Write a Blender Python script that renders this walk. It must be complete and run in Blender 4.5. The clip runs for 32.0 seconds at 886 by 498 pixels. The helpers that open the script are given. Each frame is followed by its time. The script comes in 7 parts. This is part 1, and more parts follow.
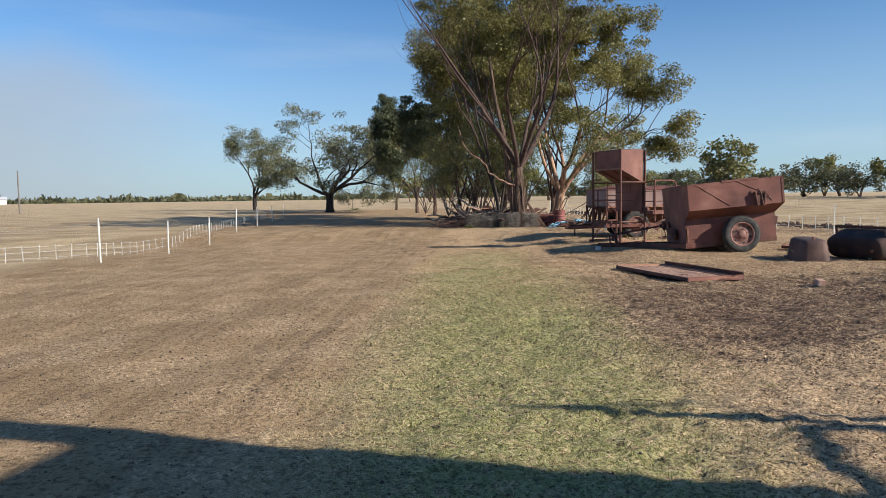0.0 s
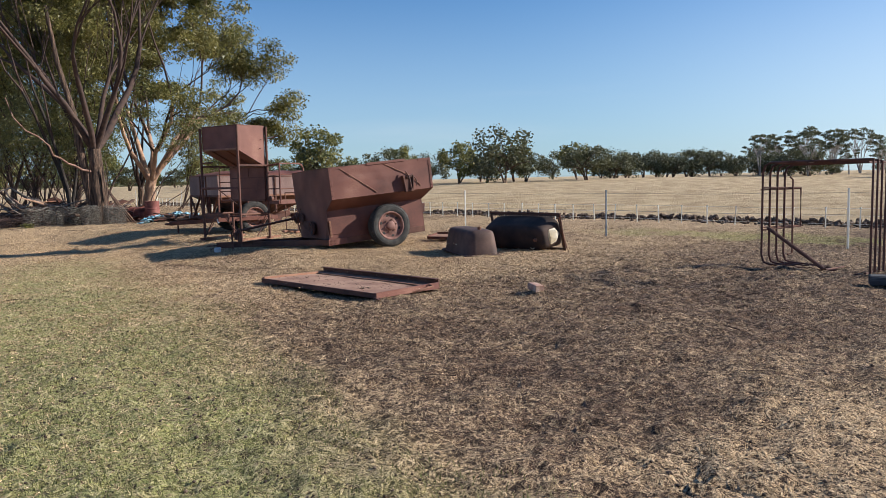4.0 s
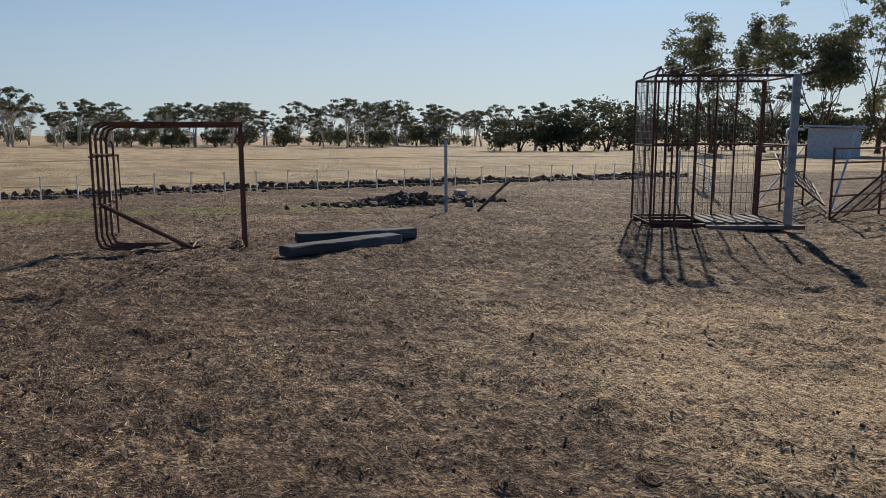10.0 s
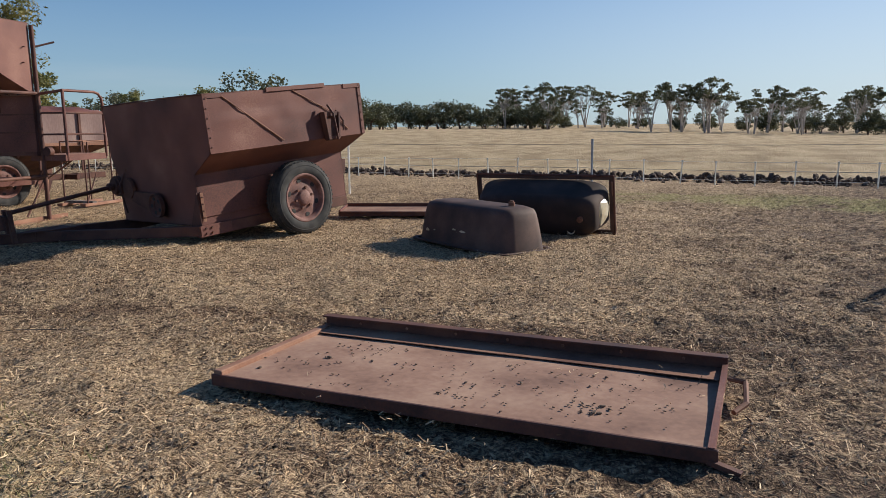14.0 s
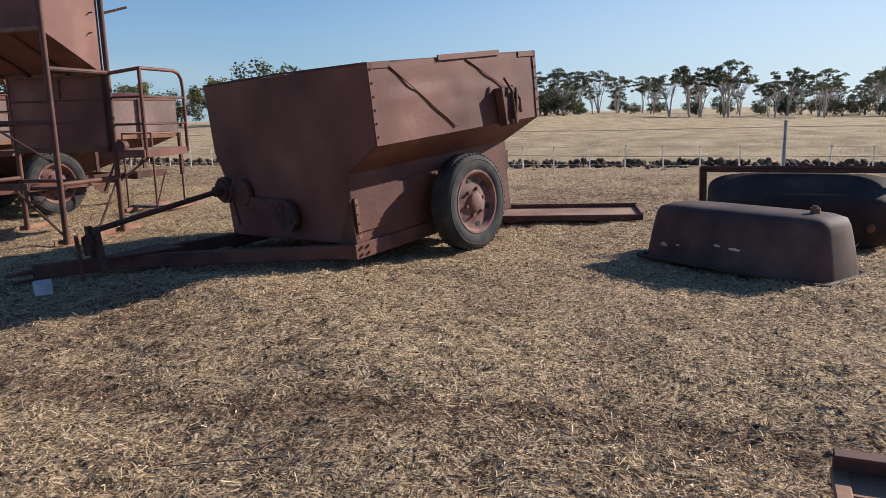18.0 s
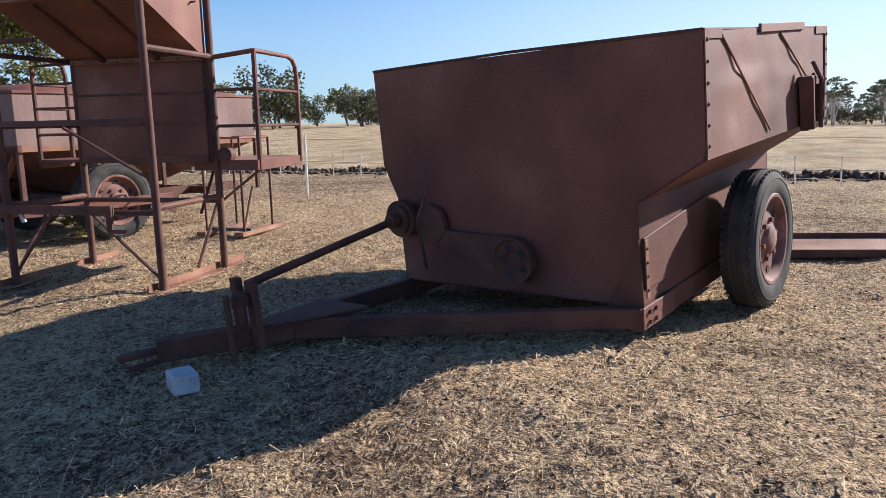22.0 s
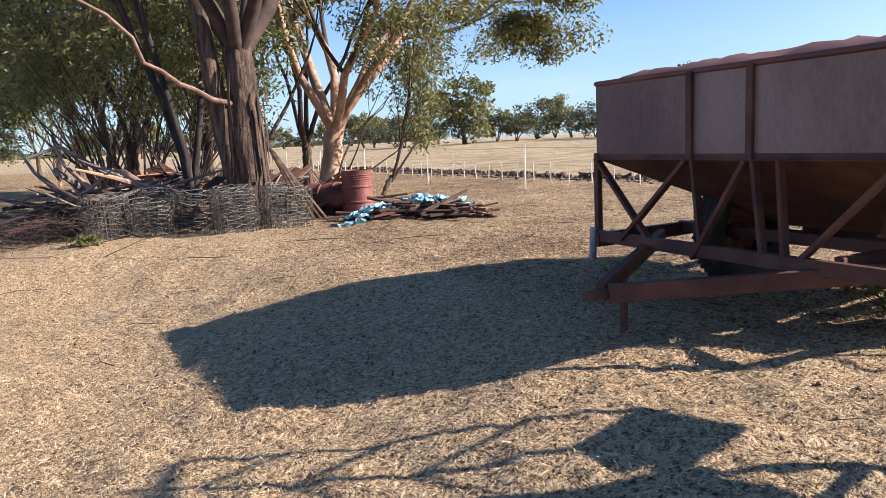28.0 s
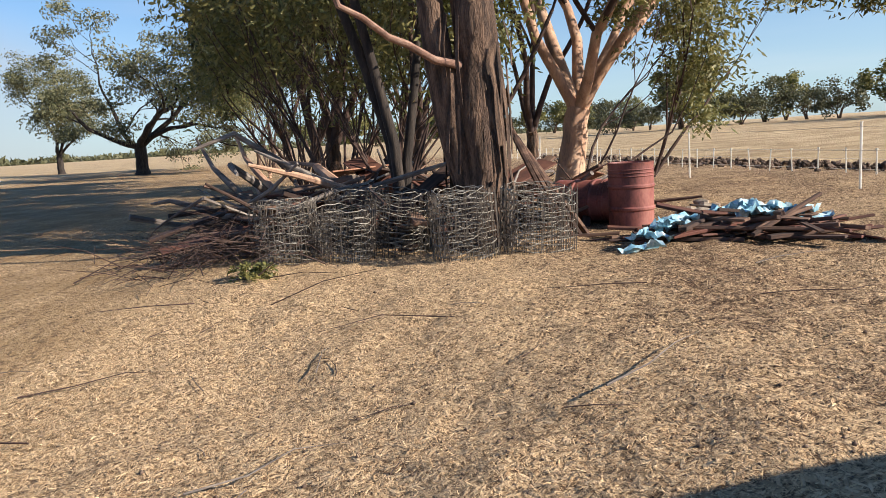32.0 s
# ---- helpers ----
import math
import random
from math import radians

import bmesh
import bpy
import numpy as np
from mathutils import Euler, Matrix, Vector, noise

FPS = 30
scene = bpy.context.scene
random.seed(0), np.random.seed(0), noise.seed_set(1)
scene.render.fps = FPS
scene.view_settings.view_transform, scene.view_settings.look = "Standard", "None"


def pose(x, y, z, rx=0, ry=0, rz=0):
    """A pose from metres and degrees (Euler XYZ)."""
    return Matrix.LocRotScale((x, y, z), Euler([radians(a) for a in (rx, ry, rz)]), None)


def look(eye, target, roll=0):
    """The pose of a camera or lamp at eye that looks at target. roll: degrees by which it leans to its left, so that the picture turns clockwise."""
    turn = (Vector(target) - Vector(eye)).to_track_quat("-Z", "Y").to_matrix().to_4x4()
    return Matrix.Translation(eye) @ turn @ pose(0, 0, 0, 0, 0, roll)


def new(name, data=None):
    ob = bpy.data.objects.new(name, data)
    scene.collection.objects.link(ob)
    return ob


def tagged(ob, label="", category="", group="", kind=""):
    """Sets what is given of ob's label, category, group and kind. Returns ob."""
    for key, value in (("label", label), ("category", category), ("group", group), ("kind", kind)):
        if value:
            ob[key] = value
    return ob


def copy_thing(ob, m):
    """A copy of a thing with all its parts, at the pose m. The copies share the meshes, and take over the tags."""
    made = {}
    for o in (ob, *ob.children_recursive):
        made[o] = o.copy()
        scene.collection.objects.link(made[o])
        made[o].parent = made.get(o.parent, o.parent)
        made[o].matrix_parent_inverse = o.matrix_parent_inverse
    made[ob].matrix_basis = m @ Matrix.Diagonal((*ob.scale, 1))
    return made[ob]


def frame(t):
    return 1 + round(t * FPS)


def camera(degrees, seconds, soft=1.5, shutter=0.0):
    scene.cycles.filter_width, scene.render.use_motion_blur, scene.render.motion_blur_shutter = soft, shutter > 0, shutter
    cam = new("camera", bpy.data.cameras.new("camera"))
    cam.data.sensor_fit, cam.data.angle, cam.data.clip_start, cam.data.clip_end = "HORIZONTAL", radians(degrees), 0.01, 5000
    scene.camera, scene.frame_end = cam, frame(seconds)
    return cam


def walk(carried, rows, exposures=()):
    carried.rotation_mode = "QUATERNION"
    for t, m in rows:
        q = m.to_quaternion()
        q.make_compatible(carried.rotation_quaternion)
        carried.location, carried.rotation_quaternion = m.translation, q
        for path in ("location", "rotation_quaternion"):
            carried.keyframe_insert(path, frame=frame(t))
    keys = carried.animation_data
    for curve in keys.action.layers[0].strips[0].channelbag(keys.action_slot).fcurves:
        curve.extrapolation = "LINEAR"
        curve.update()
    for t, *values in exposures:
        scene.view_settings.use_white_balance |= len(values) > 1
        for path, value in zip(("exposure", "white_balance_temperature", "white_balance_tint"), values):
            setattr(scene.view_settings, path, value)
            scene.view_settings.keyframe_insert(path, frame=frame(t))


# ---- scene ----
cam = camera(61.82, 32.0, soft=0.5)
PATH = [
    (0, (-3.390, -1.170, 1.479), (-3.081, 0.801, 1.339), -0.77),
    (0.5, (-3.262, -0.687, 1.443), (-2.838, 1.262, 1.303), -1.26),
    (1, (-3.133, -0.214, 1.444), (-2.600, 1.708, 1.304), -1.58),
    (1.5, (-2.969, 0.393, 1.452), (-2.335, 2.285, 1.314), -1.34),
    (2, (-2.911, 0.873, 1.467), (-2.200, 2.738, 1.333), -1.39),
    (2.5, (-2.740, 1.488, 1.436), (-1.974, 3.331, 1.306), -1.11),
    (3, (-2.646, 2.042, 1.417), (-1.764, 3.831, 1.275), -0.89),
    (3.5, (-2.531, 2.590, 1.415), (-1.465, 4.274, 1.247), -1.26),
    (4, (-2.428, 3.097, 1.416), (-1.150, 4.624, 1.228), -1.26),
    (4.5, (-2.275, 3.559, 1.423), (-0.826, 4.924, 1.234), -1.84),
    (6.5, (-1.991, 5.565, 1.381), (-0.324, 6.649, 1.162), -1.88),
    (7, (-1.735, 5.822, 1.369), (-0.120, 6.981, 1.151), -1.82),
    (7.5, (-1.653, 6.402, 1.349), (-0.007, 7.517, 1.134), -2.04),
    (8, (-1.438, 6.952, 1.292), (0.356, 7.809, 1.075), -1.69),
    (8.5, (-1.545, 6.901, 1.395), (0.375, 7.405, 1.156), -2.11),
    (9, (-1.416, 7.050, 1.396), (0.566, 7.103, 1.128), -2.02),
    (9.5, (-1.387, 7.117, 1.407), (0.557, 6.745, 1.118), -1.28),
    (10, (-1.389, 7.201, 1.407), (0.482, 6.565, 1.103), -0.06),
    (10.5, (-1.355, 7.308, 1.393), (0.600, 7.002, 1.104), -0.32),
    (11, (-1.267, 7.511, 1.381), (0.709, 7.664, 1.113), -2.00),
    (11.5, (-1.076, 7.826, 1.420), (0.832, 8.371, 1.168), -2.92),
    (12, (-0.892, 8.186, 1.366), (0.964, 8.895, 1.135), -1.99),
    (12.5, (-0.732, 8.570, 1.352), (1.068, 9.407, 1.114), -1.13),
    (13, (-0.556, 9.000, 1.321), (1.200, 9.918, 1.053), -0.68),
    (13.5, (-0.461, 9.380, 1.311), (1.271, 10.334, 1.010), -0.46),
    (14, (-0.319, 9.785, 1.317), (1.391, 10.769, 0.990), -0.67),
    (14.5, (-0.168, 10.119, 1.348), (1.534, 11.112, 1.000), -1.19),
    (16.5, (0.313, 11.597, 1.277), (2.054, 12.509, 0.907), -1.63),
    (17, (0.400, 11.964, 1.256), (2.130, 12.902, 0.897), -1.46),
    (17.5, (0.511, 12.270, 1.277), (2.221, 13.245, 0.923), -1.52),
    (18, (0.655, 12.654, 1.275), (2.353, 13.648, 0.919), -1.55),
    (18.5, (0.793, 12.944, 1.270), (2.479, 13.958, 0.913), -1.45),
    (19, (0.918, 13.269, 1.281), (2.588, 14.304, 0.907), -1.20),
    (19.5, (1.036, 13.586, 1.263), (2.682, 14.655, 0.883), -1.10),
    (20, (1.143, 13.944, 1.272), (2.747, 15.074, 0.886), -1.23),
    (20.5, (1.242, 14.283, 1.287), (2.821, 15.449, 0.904), -1.49),
    (21, (1.347, 14.657, 1.299), (2.928, 15.824, 0.927), -1.71),
    (21.5, (1.431, 15.003, 1.280), (3.060, 16.109, 0.931), -1.54),
    (22, (1.573, 15.387, 1.268), (3.283, 16.367, 0.928), -1.17),
    (22.5, (1.639, 15.721, 1.257), (3.410, 16.591, 0.928), -1.25),
    (23, (1.709, 16.156, 1.235), (3.465, 17.063, 0.927), -1.32),
    (23.5, (1.696, 16.561, 1.254), (3.424, 17.529, 0.979), -1.05),
    (24, (1.622, 17.056, 1.300), (3.310, 18.103, 1.067), -1.05),
    (24.5, (1.700, 17.441, 1.284), (3.318, 18.605, 1.116), -0.64),
    (26.5, (1.902, 19.345, 1.288), (3.254, 20.801, 1.063), -2.42),
    (27, (1.979, 19.920, 1.256), (3.228, 21.461, 1.003), -2.78),
    (27.5, (2.044, 20.398, 1.276), (3.179, 22.021, 1.003), -2.77),
    (28, (2.101, 20.947, 1.273), (3.110, 22.649, 0.981), -2.59),
    (28.5, (2.217, 21.448, 1.254), (3.106, 23.214, 0.951), -2.81),
    (29, (2.297, 22.013, 1.216), (3.077, 23.830, 0.914), -2.75),
    (30, (2.582, 23.095, 1.207), (3.205, 24.971, 0.905), -2.58),
    (31, (2.797, 24.122, 1.229), (3.356, 26.019, 0.929), -3.26),
    (32, (2.981, 25.165, 1.234), (3.502, 27.073, 0.938), -3.53),
]
walk(cam, [(t, look(eye, target, roll)) for t, eye, target, roll in PATH],
     [(0, 0.54, 6500, 10), (4.5, 0.52, 6400, 10), (7, 0.1, 6450, 10), (8, 0.08, 6500, 10), (9, -0.13, 6700, 10), (10.5, -0.05, 6700, 10), (11.5, 0.12, 6550, 10), (13, 0.17, 6500, 10),
      (16.8, 0.11, 6400, 11), (18, 0.34, 6350, 11), (20, 0.42, 6300, 12), (21, 0.62, 6250, 12), (22, 0.74, 6200, 13), (23, 0.9, 6100, 15), (24, 1.18, 6150, 18), (25, 1.16, 6200, 18), (27, 1.1, 6450, 17), (28.3, 0.98, 6500, 14), (29, 0.85, 6600, 14),
      (30, 0.9, 6850, 13), (32, 0.82, 7000, 13)])

# ---- light: low warm sun from the east-south-east, clear sky with thin haze ----
SUN_AZ, SUN_EL = radians(125.0), radians(27.2)
TO_SUN = Vector((math.sin(SUN_AZ) * math.cos(SUN_EL), math.cos(SUN_AZ) * math.cos(SUN_EL), math.sin(SUN_EL)))
sun = new("sun", bpy.data.lights.new("sun", "SUN"))
sun.data.energy, sun.data.angle, sun.data.color = 5.0, radians(0.55), (1.0, 0.93, 0.82)
sun.matrix_world = look(TO_SUN * 60, (0, 0, 0))

world = bpy.data.worlds.new("sky")
scene.world = world
world.use_nodes = True
wt = world.node_tree
wt.nodes.clear()
w_out, w_bg = wt.nodes.new("ShaderNodeOutputWorld"), wt.nodes.new("ShaderNodeBackground")
w_sky = wt.nodes.new("ShaderNodeTexSky")
w_sky.sky_type, w_sky.sun_disc = "NISHITA", False
w_sky.sun_elevation, w_sky.sun_rotation = SUN_EL, SUN_AZ
w_sky.altitude, w_sky.air_density, w_sky.dust_density, w_sky.ozone_density = 200, 1.0, 0.35, 3.0
w_bg.inputs["Strength"].default_value = 0.071
w_tc = wt.nodes.new("ShaderNodeTexCoord")


def w_node(kind, **values):
    q = wt.nodes.new(kind)
    for key, value in values.items():
        q.inputs[key.replace("_", " ")].default_value = value
    return q


def w_ramp(source, lo, hi, top):
    q = wt.nodes.new("ShaderNodeMapRange")
    q.interpolation_type = "SMOOTHSTEP"
    q.inputs["From Min"].default_value, q.inputs["From Max"].default_value, q.inputs["To Max"].default_value = lo, hi, top
    wt.links.new(source, q.inputs["Value"])
    return q.outputs["Result"]


def w_mix(mode, fac, one, two):
    q = wt.nodes.new("ShaderNodeMixRGB")
    q.blend_type = mode
    for k, v in enumerate((fac, one, two)):
        if isinstance(v, tuple):
            q.inputs[k].default_value = (*v, 1)
        elif isinstance(v, float):
            q.inputs[k].default_value = v
        else:
            wt.links.new(v, q.inputs[k])
    return q.outputs[0]


w_dir = wt.nodes.new("ShaderNodeSeparateXYZ")
wt.links.new(w_tc.outputs["Generated"], w_dir.inputs[0])
# clear blue, then pale haze towards the skyline, thin streaks of high cloud, a bank of smoke in the north-west
w_col = w_mix("MULTIPLY", 1.0, w_sky.outputs["Color"], (0.62, 0.99, 1.3))
w_haze = w_ramp(w_dir.outputs[2], 0.3, 0.0, 0.5)
w_col = w_mix("MIX", w_haze, w_col, (5.3, 6.5, 7.8))
w_map = w_node("ShaderNodeMapping", Scale=(1.0, 1.0, 9.0), Rotation=(0.05, 0.08, 0.3))
w_noise = w_node("ShaderNodeTexNoise", Scale=1.7, Detail=5.0)
wt.links.new(w_tc.outputs["Generated"], w_map.inputs["Vector"])
wt.links.new(w_map.outputs["Vector"], w_noise.inputs["Vector"])
w_col = w_mix("MIX", w_ramp(w_noise.outputs["Fac"], 0.52, 0.82, 0.2), w_col, (7.0, 7.6, 8.2))
w_smoke_noise = w_node("ShaderNodeTexNoise", Scale=3.0, Detail=4.0)
wt.links.new(w_tc.outputs["Generated"], w_smoke_noise.inputs["Vector"])
w_high = wt.nodes.new("ShaderNodeMath")
w_high.operation = "MULTIPLY_ADD"
w_high.inputs[1].default_value, w_high.inputs[2].default_value = 0.16, 0.04
wt.links.new(w_smoke_noise.outputs["Fac"], w_high.inputs[0])
w_gap = wt.nodes.new("ShaderNodeMath")
w_gap.operation = "SUBTRACT"
wt.links.new(w_high.outputs[0], w_gap.inputs[0])
wt.links.new(w_dir.outputs[2], w_gap.inputs[1])
w_side = w_ramp(w_dir.outputs[0], 0.02, -0.42, 0.75)
w_smoke = wt.nodes.new("ShaderNodeMath")
w_smoke.operation = "MULTIPLY"
wt.links.new(w_ramp(w_gap.outputs[0], -0.05, 0.03, 1.0), w_smoke.inputs[0])
wt.links.new(w_side, w_smoke.inputs[1])
w_col = w_mix("MIX", w_smoke.outputs[0], w_col, (4.3, 4.75, 5.4))
w_dot = wt.nodes.new("ShaderNodeVectorMath")
w_dot.operation = "DOT_PRODUCT"
w_dot.inputs[1].default_value = tuple(TO_SUN)
wt.links.new(w_tc.outputs["Generated"], w_dot.inputs[0])
w_glow = wt.nodes.new("ShaderNodeMath")
w_glow.operation = "MULTIPLY"
wt.links.new(w_ramp(w_dot.outputs["Value"], 0.2, 0.95, 0.8), w_glow.inputs[0])
wt.links.new(w_ramp(w_dir.outputs[2], 0.34, 0.02, 0.75), w_glow.inputs[1])
w_col = w_mix("MIX", w_glow.outputs[0], w_col, (9.6, 10.2, 10.9))
wt.links.new(w_col, w_bg.inputs["Color"])
wt.links.new(w_bg.outputs["Background"], w_out.inputs["Surface"])


# ---- materials ----
def surface(name, colours, scale=3.0, rough=0.8, metal=0.0, fine=40.0, bump=0.3, depth=0.01, stretch=(1, 1, 1), spread=(0.3, 0.7),
            through_light=0.0, per_piece=0.0, per_island=0.0):
    """Two noises, broad and fine, drive colour and relief; sizes in metres of the object's own space."""
    m = bpy.data.materials.new(name)
    m.use_nodes = True
    nt = m.node_tree
    n, l = nt.nodes, nt.links
    b = n["Principled BSDF"]
    tc, mp = n.new("ShaderNodeTexCoord"), n.new("ShaderNodeMapping")
    mp.inputs["Scale"].default_value = stretch
    l.new(tc.outputs["Object"], mp.inputs["Vector"])
    broad, grain = n.new("ShaderNodeTexNoise"), n.new("ShaderNodeTexNoise")
    broad.inputs["Scale"].default_value, broad.inputs["Detail"].default_value = scale, 6
    grain.inputs["Scale"].default_value, grain.inputs["Detail"].default_value = fine, 4
    for q in (broad, grain):
        l.new(mp.outputs["Vector"], q.inputs["Vector"])
    add = n.new("ShaderNodeMath")
    add.operation = "MULTIPLY_ADD"
    add.inputs[1].default_value = 0.35
    l.new(grain.outputs["Fac"], add.inputs[0])
    l.new(broad.outputs["Fac"], add.inputs[2])
    sub = n.new("ShaderNodeMath")
    sub.operation = "SUBTRACT"
    sub.inputs[1].default_value = 0.175
    l.new(add.outputs[0], sub.inputs[0])
    fac = sub
    per_piece = per_piece or per_island
    if per_piece:
        oi = n.new("ShaderNodeNewGeometry" if per_island else "ShaderNodeObjectInfo")
        pm = n.new("ShaderNodeMath")
        pm.operation = "MULTIPLY_ADD"
        pm.inputs[1].default_value = per_piece
        l.new(oi.outputs["Random Per Island" if per_island else "Random"], pm.inputs[0])
        l.new(sub.outputs[0], pm.inputs[2])
        ps = n.new("ShaderNodeMath")
        ps.operation = "SUBTRACT"
        ps.inputs[1].default_value = per_piece / 2
        l.new(pm.outputs[0], ps.inputs[0])
        fac = ps
    ramp = n.new("ShaderNodeValToRGB")
    cr = ramp.color_ramp
    while len(cr.elements) < len(colours):
        cr.elements.new(0.5)
    for k, c in enumerate(colours):
        cr.elements[k].position = spread[0] + (spread[1] - spread[0]) * k / max(1, len(colours) - 1)
        cr.elements[k].color = (*c, 1)
    l.new(fac.outputs[0], ramp.inputs["Fac"])
    l.new(ramp.outputs["Color"], b.inputs["Base Color"])
    rr = n.new("ShaderNodeMapRange")
    rr.inputs["To Min"].default_value, rr.inputs["To Max"].default_value = max(0.05, rough - 0.12), min(1, rough + 0.1)
    l.new(grain.outputs["Fac"], rr.inputs["Value"])
    l.new(rr.outputs["Result"], b.inputs["Roughness"])
    b.inputs["Metallic"].default_value = metal
    if bump:
        bp = n.new("ShaderNodeBump")
        bp.inputs["Strength"].default_value, bp.inputs["Distance"].default_value = bump, depth
        l.new(fac.outputs[0], bp.inputs["Height"])
        l.new(bp.outputs["Normal"], b.inputs["Normal"])
    if through_light:
        tr, mx, out = n.new("ShaderNodeBsdfTranslucent"), n.new("ShaderNodeMixShader"), n["Material Output"]
        mx.inputs["Fac"].default_value = through_light
        l.new(ramp.outputs["Color"], tr.inputs["Color"])
        l.new(b.outputs["BSDF"], mx.inputs[1])
        l.new(tr.outputs["BSDF"], mx.inputs[2])
        l.new(mx.outputs["Shader"], out.inputs["Surface"])
    return m


RUST = surface("rusted_sheet", [(0.075, 0.027, 0.021), (0.145, 0.051, 0.037), (0.19, 0.072, 0.051), (0.28, 0.135, 0.095)], 1.1, 0.66, 0.05, 75, 0.35, 0.006)
RUST_DARK = surface("rusted_frame", [(0.055, 0.024, 0.019), (0.112, 0.044, 0.031), (0.165, 0.072, 0.046)], 4, 0.75, 0.05, 70, 0.4, 0.004)
RUST_PALE = surface("sunbleached_rust", [(0.16, 0.07, 0.045), (0.27, 0.13, 0.08), (0.36, 0.2, 0.13)], 3, 0.8, 0.05, 60, 0.35, 0.004)
RIM_RUST = surface("pinkish_rusted_rim", [(0.1, 0.045, 0.035), (0.21, 0.1, 0.08), (0.3, 0.165, 0.135)], 7, 0.75, 0.05, 60, 0.3, 0.003)
BIN_PAINT = surface("faded_bin_sheet", [(0.13, 0.078, 0.07), (0.225, 0.14, 0.122), (0.31, 0.215, 0.185)], 1.3, 0.7, 0.1, 40, 0.2, 0.004, (1, 1, 0.4))
RUBBER = surface("perished_rubber", [(0.018, 0.018, 0.018), (0.035, 0.033, 0.031), (0.07, 0.062, 0.055)], 6, 0.85, 0, 80, 0.4, 0.004)
TUB_IRON = surface("cast_iron_shell", [(0.045, 0.024, 0.02), (0.085, 0.046, 0.037), (0.14, 0.08, 0.06)], 3, 0.74, 0.05, 90, 0.3, 0.003)
ENAMEL = surface("stained_enamel", [(0.35, 0.26, 0.15), (0.6, 0.5, 0.33), (0.72, 0.64, 0.5)], 4, 0.4, 0, 30, 0.1, 0.003)
BARK = surface("rough_bark", [(0.03, 0.019, 0.014), (0.09, 0.055, 0.039), (0.18, 0.115, 0.08)], 5, 0.95, 0, 40, 1.0, 0.05, (3, 3, 0.45), (0.35, 0.65))
BARK_SMOOTH = surface("smooth_pink_bark", [(0.2, 0.13, 0.1), (0.42, 0.25, 0.165), (0.56, 0.38, 0.27)], 2.5, 0.8, 0, 25, 0.4, 0.02, (2, 2, 0.5))
DARK_BARK = surface("black_brown_bark", [(0.012, 0.009, 0.008), (0.03, 0.023, 0.02), (0.06, 0.046, 0.038)], 5, 0.95, 0, 40, 0.6, 0.03, (3, 3, 0.45))
BOUGH = surface("pinkish_brown_bough", [(0.11, 0.065, 0.05), (0.24, 0.135, 0.1), (0.36, 0.24, 0.18)], 6, 0.85, 0, 40, 0.6, 0.02)
TWIG = surface("purple_brown_twig", [(0.035, 0.021, 0.018), (0.085, 0.05, 0.04)], 6, 0.9, 0, 40, 0.3, 0.01)
LEAF = surface("gum_leaf", [(0.08, 0.08, 0.022), (0.17, 0.162, 0.046), (0.27, 0.24, 0.08)], 0.8, 0.45, 0, 9, 0, spread=(0.3, 0.7), through_light=0.4, per_island=0.4)
LEAF_PALE = surface("pale_gum_leaf", [(0.1, 0.11, 0.036), (0.18, 0.18, 0.06), (0.27, 0.245, 0.09)], 0.8, 0.55, 0, 9, 0, spread=(0.3, 0.7), through_light=0.35, per_island=0.4)
LEAF_GREY = surface("grey_green_leaf", [(0.09, 0.1, 0.05), (0.15, 0.155, 0.08), (0.22, 0.21, 0.11)], 0.5, 0.6, 0, 6, 0, spread=(0.3, 0.7), through_light=0.3, per_island=0.4)
LEAF_DARK = surface("dark_mallee_leaf", [(0.03, 0.042, 0.018), (0.06, 0.074, 0.03), (0.1, 0.108, 0.045)], 0.3, 0.55, 0, 3, 0, spread=(0.35, 0.65), through_light=0.25)
WIRE_DARK = surface("rusted_netting_stays", [(0.035, 0.028, 0.023), (0.08, 0.066, 0.055), (0.16, 0.14, 0.12)], 5, 0.75, 0.1, 40, 0)
WIRE_OLD = surface("old_dull_netting", [(0.1, 0.09, 0.075), (0.22, 0.205, 0.175), (0.4, 0.38, 0.33)], 5, 0.65, 0.15, 40, 0)
WIRE = surface("dull_galvanised_wire", [(0.16, 0.15, 0.13), (0.3, 0.29, 0.26), (0.42, 0.4, 0.36)], 9, 0.6, 0.3, 60, 0)
POST_WHITE = surface("white_fibreglass_post", [(0.72, 0.7, 0.64), (0.84, 0.82, 0.77), (0.88, 0.87, 0.84)], 5, 0.6, 0, 50, 0, through_light=0.35)
GALV = surface("galvanised_steel", [(0.2, 0.24, 0.3), (0.32, 0.37, 0.43), (0.42, 0.46, 0.5)], 6, 0.45, 0.5, 40, 0.05, 0.002)
OLD_WOOD = surface("weathered_timber", [(0.07, 0.055, 0.05), (0.16, 0.135, 0.12), (0.27, 0.24, 0.21)], 3, 0.9, 0, 40, 0.7, 0.01, (0.25, 4, 4))
SCRAP_WOOD = surface("brown_scrap_timber", [(0.035, 0.02, 0.016), (0.09, 0.05, 0.037), (0.19, 0.115, 0.08)], 4, 0.9, 0, 40, 0.5, 0.01, (0.3, 4, 4), per_piece=0.4)
BRICK = surface("worn_red_brick", [(0.28, 0.13, 0.09), (0.45, 0.28, 0.21), (0.55, 0.42, 0.34)], 9, 0.9, 0, 70, 0.4, 0.004)
CONCRETE = surface("pale_concrete", [(0.35, 0.36, 0.38), (0.5, 0.51, 0.53), (0.6, 0.6, 0.6)], 8, 0.85, 0, 60, 0.4, 0.004)
